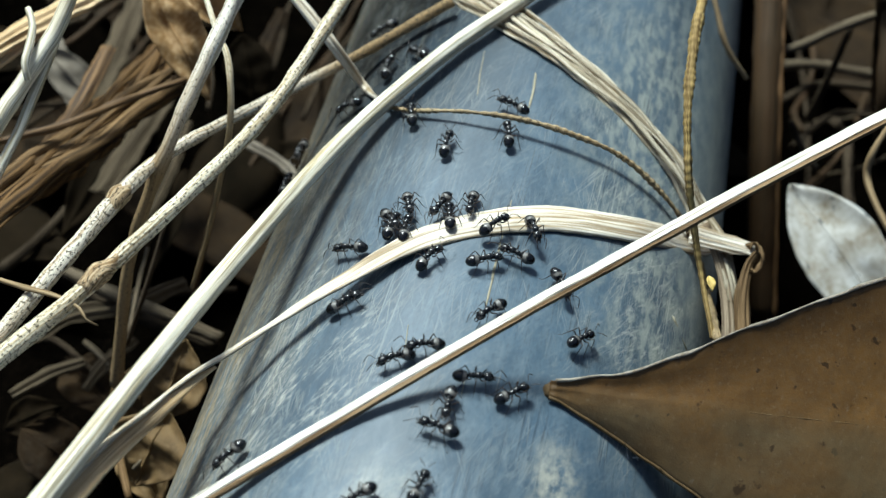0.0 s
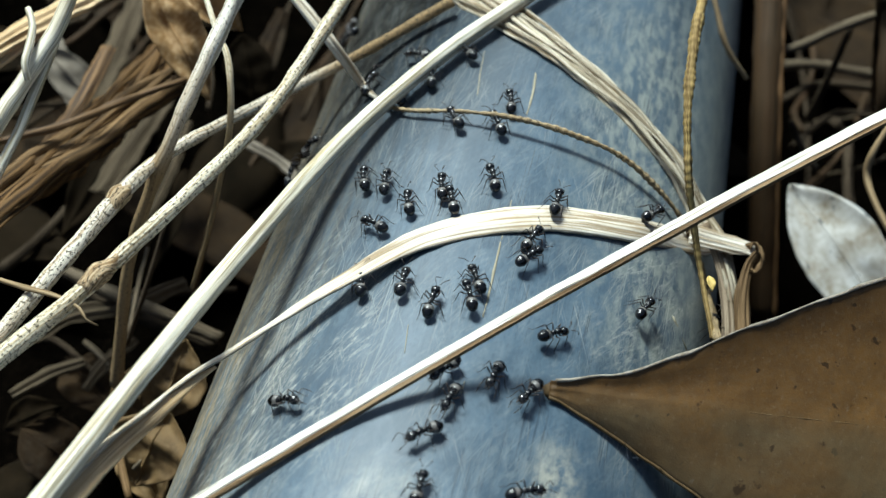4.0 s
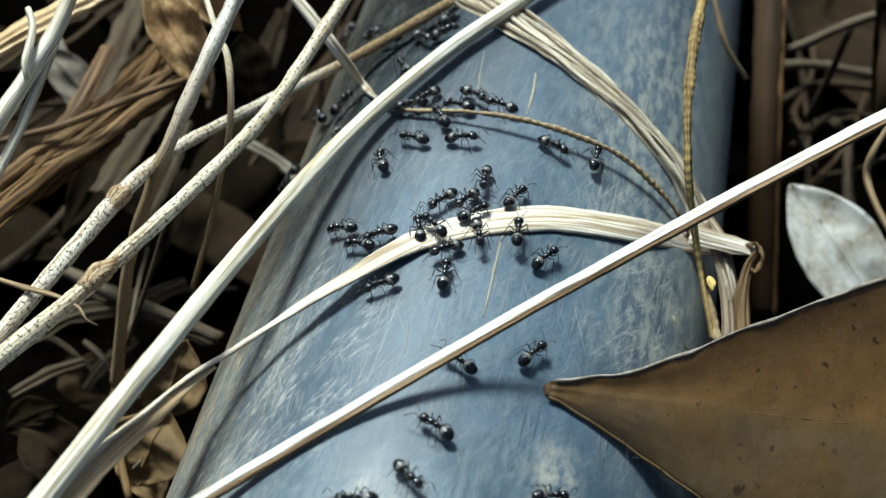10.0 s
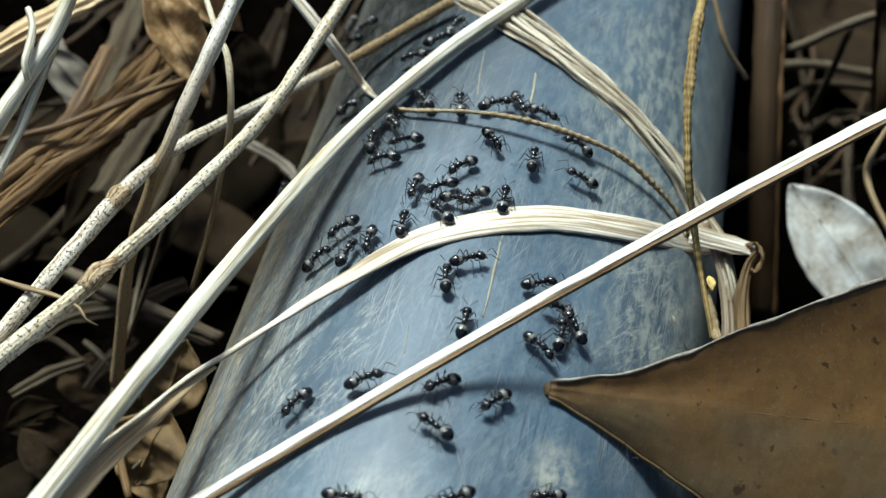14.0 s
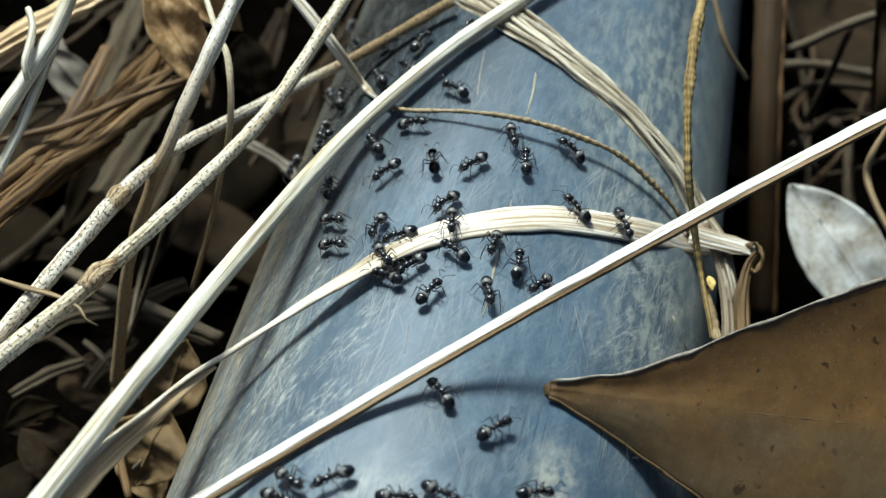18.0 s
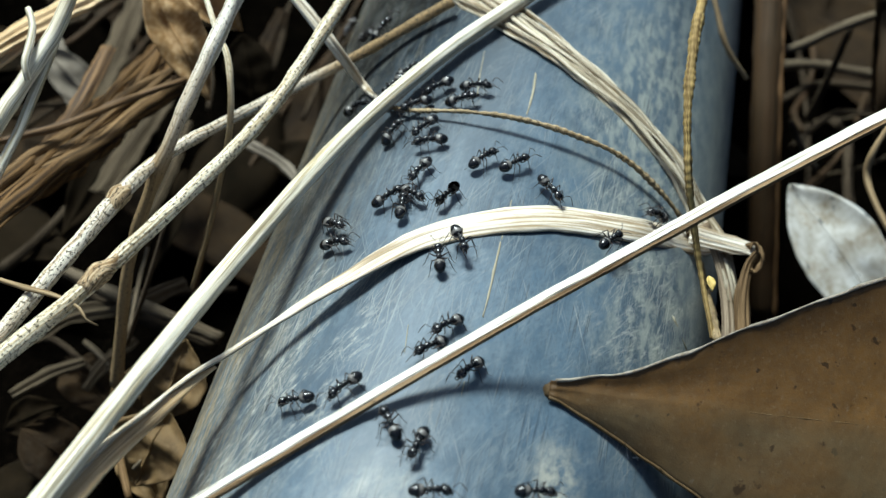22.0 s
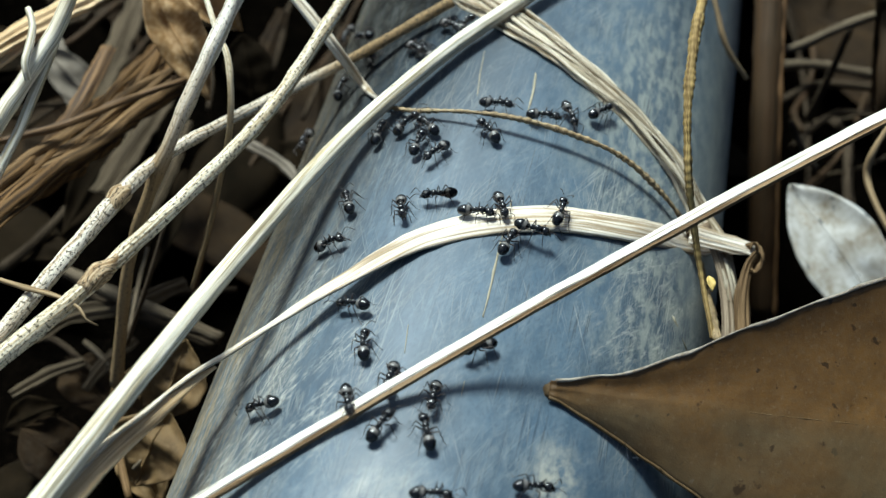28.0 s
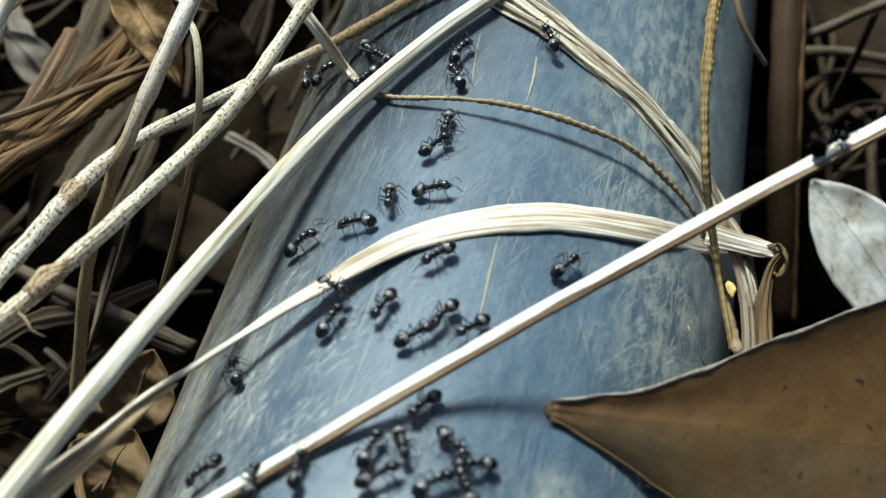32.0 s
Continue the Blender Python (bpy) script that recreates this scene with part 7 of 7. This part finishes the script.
    [(0, 85.2, -36.5, 108), (1, 85.2, -36.5, 108), (2, 60.2, -63.2, -88), (3, 60.7, -63.2, 91), (6, 55.7, -63.4, 92), (7, 41.2, -63.4, -89), (8, 49.3, -51.3, -33), (9, 48.8, -48.8, -49), (10, 48.4, -46.6, -26), (11, 48.0, -51.6, 148), (12, 46.0, -50.4, 149), (13, 40.3, -63.4, 90), (14, 40.6, -98.6, 180), (17, 40.6, -98.6, 180), (18, 40.6, -98.6, 180), (19, 40.6, -98.6, 180), (20, 40.6, -98.6, 180), (21, 40.6, -98.6, 180), (22, 40.6, -98.6, 180), (23, 40.6, -98.6, 180), (24, 40.6, -98.6, 180), (25, 40.6, -98.6, 180), (28, 32.0, -63.3, -90), (29, 33.9, -48.2, -98), (30, 26.1, -51.4, 156), (31, 27.9, -63.4, -81), (32, 26.9, -112.3, 180)],
    [(0, 100.8, -24.1, 115), (1, 100.8, -24.1, 115), (2, 100.8, -24.1, 115), (3, 100.8, -24.1, 115), (6, 100.8, -24.1, 115), (7, 100.8, -24.1, 115), (8, 100.8, -24.1, 115), (9, 100.8, -24.1, 115), (10, 100.8, -24.1, 115), (11, 53.6, -46.9, -55), (12, 47.3, -36.5, 9), (13, 43.2, -41.0, 164), (14, 52.7, -51.7, -161), (17, 48.6, -51.5, -51), (18, 49.6, -53.2, -52), (19, 56.0, -63.3, 82), (20, 55.0, -63.4, -89), (21, 54.0, -103.1, -173), (22, 54.0, -103.1, -173), (23, 54.0, -103.1, -173), (24, 54.0, -103.1, -173), (25, 54.0, -103.1, -173), (28, 54.0, -103.1, -173), (29, 54.0, -103.1, -173), (30, 54.0, -103.1, -173), (31, 54.0, -103.1, -173), (32, 54.0, -103.1, -173)],
    [(0, -70.3, -27.9, -90), (1, -70.3, -27.9, -90), (2, -70.3, -27.9, -90), (3, -70.3, -27.9, -90), (6, -70.3, -27.9, -90), (7, -70.3, -27.9, -90), (8, -70.3, -27.9, -90), (9, -70.3, -27.9, -90), (10, -70.3, -27.9, -90), (11, -38.2, -10.8, 176), (12, -37.1, -16.1, -152), (13, -38.3, -12.7, -3), (14, -38.2, -12.8, -8), (17, -62.6, -11.3, -90), (18, -38.3, -24.9, -23), (19, -61.1, -22.7, -90), (20, -61.1, -22.7, -90), (21, -61.1, -22.7, -90), (22, -61.1, -22.7, -90), (23, -61.1, -22.7, -90), (24, -61.1, -22.7, -90), (25, -61.1, -22.7, -90), (28, -61.1, -22.7, -90), (29, -32.4, -22.6, 74), (30, -28.6, -18.9, 12), (31, -31.4, -15.7, 82), (32, -31.1, -19.4, 93)],
    [(0, 92.9, -12.6, 103), (1, 92.9, -12.6, 103), (2, 92.9, -12.6, 103), (3, 92.9, -12.6, 103), (6, 49.2, -34.2, -4), (7, 50.9, -49.5, -56), (8, 48.8, -45.3, 38), (9, 46.1, -35.8, -42), (10, 43.5, -38.1, 163), (11, 43.6, -39.9, 150), (12, 39.6, -22.9, 17), (13, 39.8, -23.6, 17), (14, 39.6, -22.9, 17), (17, 41.4, -22.2, 19), (18, 34.4, -29.0, 133), (19, 35.4, -30.8, 91), (20, 36.7, -35.7, 133), (21, 31.8, -32.1, 19), (22, 30.8, -31.5, -122), (23, 34.6, -35.2, 175), (24, 41.6, -40.2, 134), (25, 41.6, -40.2, 166), (28, 41.4, -43.3, -49), (29, 39.2, -30.5, 133), (30, 39.2, -39.9, 167), (31, 37.9, -40.0, -131), (32, 37.5, -38.0, -56)],
    [(0, -59.7, 27.4, -90), (1, -59.7, 27.4, -90), (2, -59.7, 27.4, -90), (3, -59.7, 27.4, -90), (6, -59.7, 27.4, -90), (7, -59.7, 27.4, -90), (8, -59.7, 27.4, -90), (9, -32.4, 21.3, -148), (10, -31.8, 22.8, 29), (11, -31.7, 22.3, 38), (12, -31.9, 22.2, -159), (13, -32.0, 21.7, -144), (14, -32.1, 22.0, -147), (17, -32.7, 18.6, -143), (18, -32.2, 19.8, 30), (19, -32.0, 21.2, 17), (20, -68.4, 20.4, -90), (21, -68.4, 20.4, -90), (22, -68.4, 20.4, -90), (23, -68.4, 20.4, -90), (24, -68.4, 20.4, -90), (25, -68.4, 20.4, -90), (28, -68.4, 20.4, -90), (29, -68.4, 20.4, -90), (30, -68.4, 20.4, -90), (31, -68.4, 20.4, -90), (32, -68.4, 20.4, -90)],
    [(0, 17.8, -95.6, 180), (1, 17.8, -95.6, 180), (2, 17.8, -95.6, 180), (3, 17.8, -95.6, 180), (6, 17.8, -95.6, 180), (7, 25.8, -63.4, -90), (8, 22.8, -63.4, -90), (9, 31.0, -56.1, 146), (10, 34.2, -57.9, 127), (11, 41.0, -63.4, -90), (12, 30.1, -44.0, -18), (13, 30.9, -44.4, -64), (14, 30.3, -44.6, -7), (17, 33.5, -52.6, -54), (18, 38.5, -56.3, -54), (19, 36.0, -95.9, 180), (20, 36.0, -95.9, 180), (21, 36.0, -95.9, 180), (22, 36.0, -95.9, 180), (23, 40.2, -62.5, 117), (24, 33.5, -63.4, 90), (25, 36.1, -63.4, -79), (28, 37.4, -51.5, 81), (29, 39.1, -34.8, -4), (30, 36.4, -49.7, 82), (31, 37.4, -51.2, 21), (32, 37.9, -51.9, 18)],
    [(0, 17.0, -105.3, 180), (1, 17.0, -105.3, 180), (2, 17.0, -105.3, 180), (3, 17.0, -105.3, 180), (6, 17.0, -105.3, 180), (7, 17.0, -105.3, 180), (8, 17.0, -105.3, 180), (9, 23.2, -63.4, -90), (10, 24.0, -63.4, -90), (11, 24.3, -63.4, -90), (12, 4.2, -35.5, -56), (13, 16.8, -32.8, 156), (14, 14.9, -27.3, -169), (17, 23.9, -57.0, -176), (18, 24.9, -50.0, 26), (19, 22.2, -44.0, -43), (20, 16.6, -42.2, 44), (21, 27.4, -41.6, 137), (22, 20.2, -27.1, 61), (23, 15.9, -30.1, 4), (24, 20.5, -26.9, -36), (25, 21.1, -27.8, 112), (28, 21.5, -24.2, 45), (29, 29.0, -18.5, 65), (30, 31.3, -16.6, 109), (31, 25.8, -21.6, 126), (32, 27.6, -13.1, 121)],
]


# ants that climb along the straw held above the pipe: (second, place, turn from the straw's upward way)
STRAW_WAYS = [
    [(0.0, (30.4, 4.0, 40.5), 60), (3.5, (30.4, 4.0, 40.5), 60), (4.3, (27.8, 10.3, 51.0), 60), (4.9, (25.4, 8.0, 60.0), 30), (5.5, (22.3, -0.9, 73.1), 0),
     (6.0, (23.3, 0.0, 73.4), 0), (7.0, (23.3, 0.0, 73.4), 0), (7.5, (25.4, 1.7, 74.0), 0), (8.0, (26.6, 2.6, 74.4), 0), (8.5, (39.2, 13.0, 78.5), 0), (8.8, (45.9, 18.4, 80.7), 0),
     (9.1, (49.5, 21.3, 81.9), 0), (9.4, (49.5, 21.3, 81.9), 60), (9.7, (49.5, 21.3, 81.9), 120), (10.0, (49.5, 21.3, 81.9), 180), (10.6, (45.9, 18.4, 80.7), 180),
     (11.0, (36.7, 11.0, 77.6), 180), (11.5, (25.3, 1.6, 74.0), 180), (11.8, (20.8, -2.1, 72.7), 200), (12.2, (25.4, 12.0, 57.0), 220), (12.6, (27.8, 10.3, 51.0), 240), (13.0, (30.4, 4.0, 40.5), 240), (32.0, (30.4, 4.0, 40.5), 240)],
    [(0.0, (31.0, 2.0, 37.5), 40), (31.0, (31.0, 2.0, 37.5), 40), (31.15, (27.8, 10.3, 51.0), 40), (31.3, (21.5, -1.6, 72.9), 0), (31.5, (24.5, 0.9, 73.8), 0), (32.0, (32.5, 7.5, 76.3), 0)],
]


def carry(ant, seed):
    """A bearing of its own: head and abdomen a little raised, lowered or turned."""
    rng = random.Random(seed + 500)
    for o in ant.children:
        if o.name.startswith("gaster"):
            pivot, turn = Matrix.Translation((-0.8 * MM, 0, 1.46 * MM)), pose(0, 0, 0, 0, rng.uniform(-16, 10), rng.uniform(-9, 9))
        elif o.name.startswith("head"):
            pivot, turn = Matrix.Translation((1.1 * MM, 0, 1.76 * MM)), pose(0, 0, 0, 0, rng.uniform(-10, 16), rng.uniform(-16, 16))
        else:
            continue
        o.matrix_basis = pivot @ turn @ pivot.inverted()


def motions():
    """Every ant goes its way over the pipe."""
    first = make_ant()
    first.scale = (0.92, 0.92, 0.92)
    crowd = [first] + [copy_thing(first, Matrix()) for _ in ANT_WAYS[1:]]
    for k, (ant, way) in enumerate(zip(crowd, ANT_WAYS)):
        rows = filled(way)
        walk(ant, [(r[0], ant_pose(*r[1:])) for r in rows])
        gait(ant, rows, k)
        carry(ant, k)
    for k, way in enumerate(STRAW_WAYS):
        ant = tagged(copy_thing(first, Matrix()), "small black ant climbing along a straw")
        up = Vector((0.120, 0.113, 0.990)).normalized()
        ahead = Vector(beam[-1]) - Vector(beam[-3])
        rows = [(t, laid(Vector(p) + up * 0.3, Matrix.Rotation(radians(turn), 3, up) @ ahead, up)) for t, p, turn in way]
        walk(ant, rows)
        gait(ant, [(t, Vector(p).length, 0.0, 0.0, 0.0) for t, p, turn in way], 90 + k)


motions()
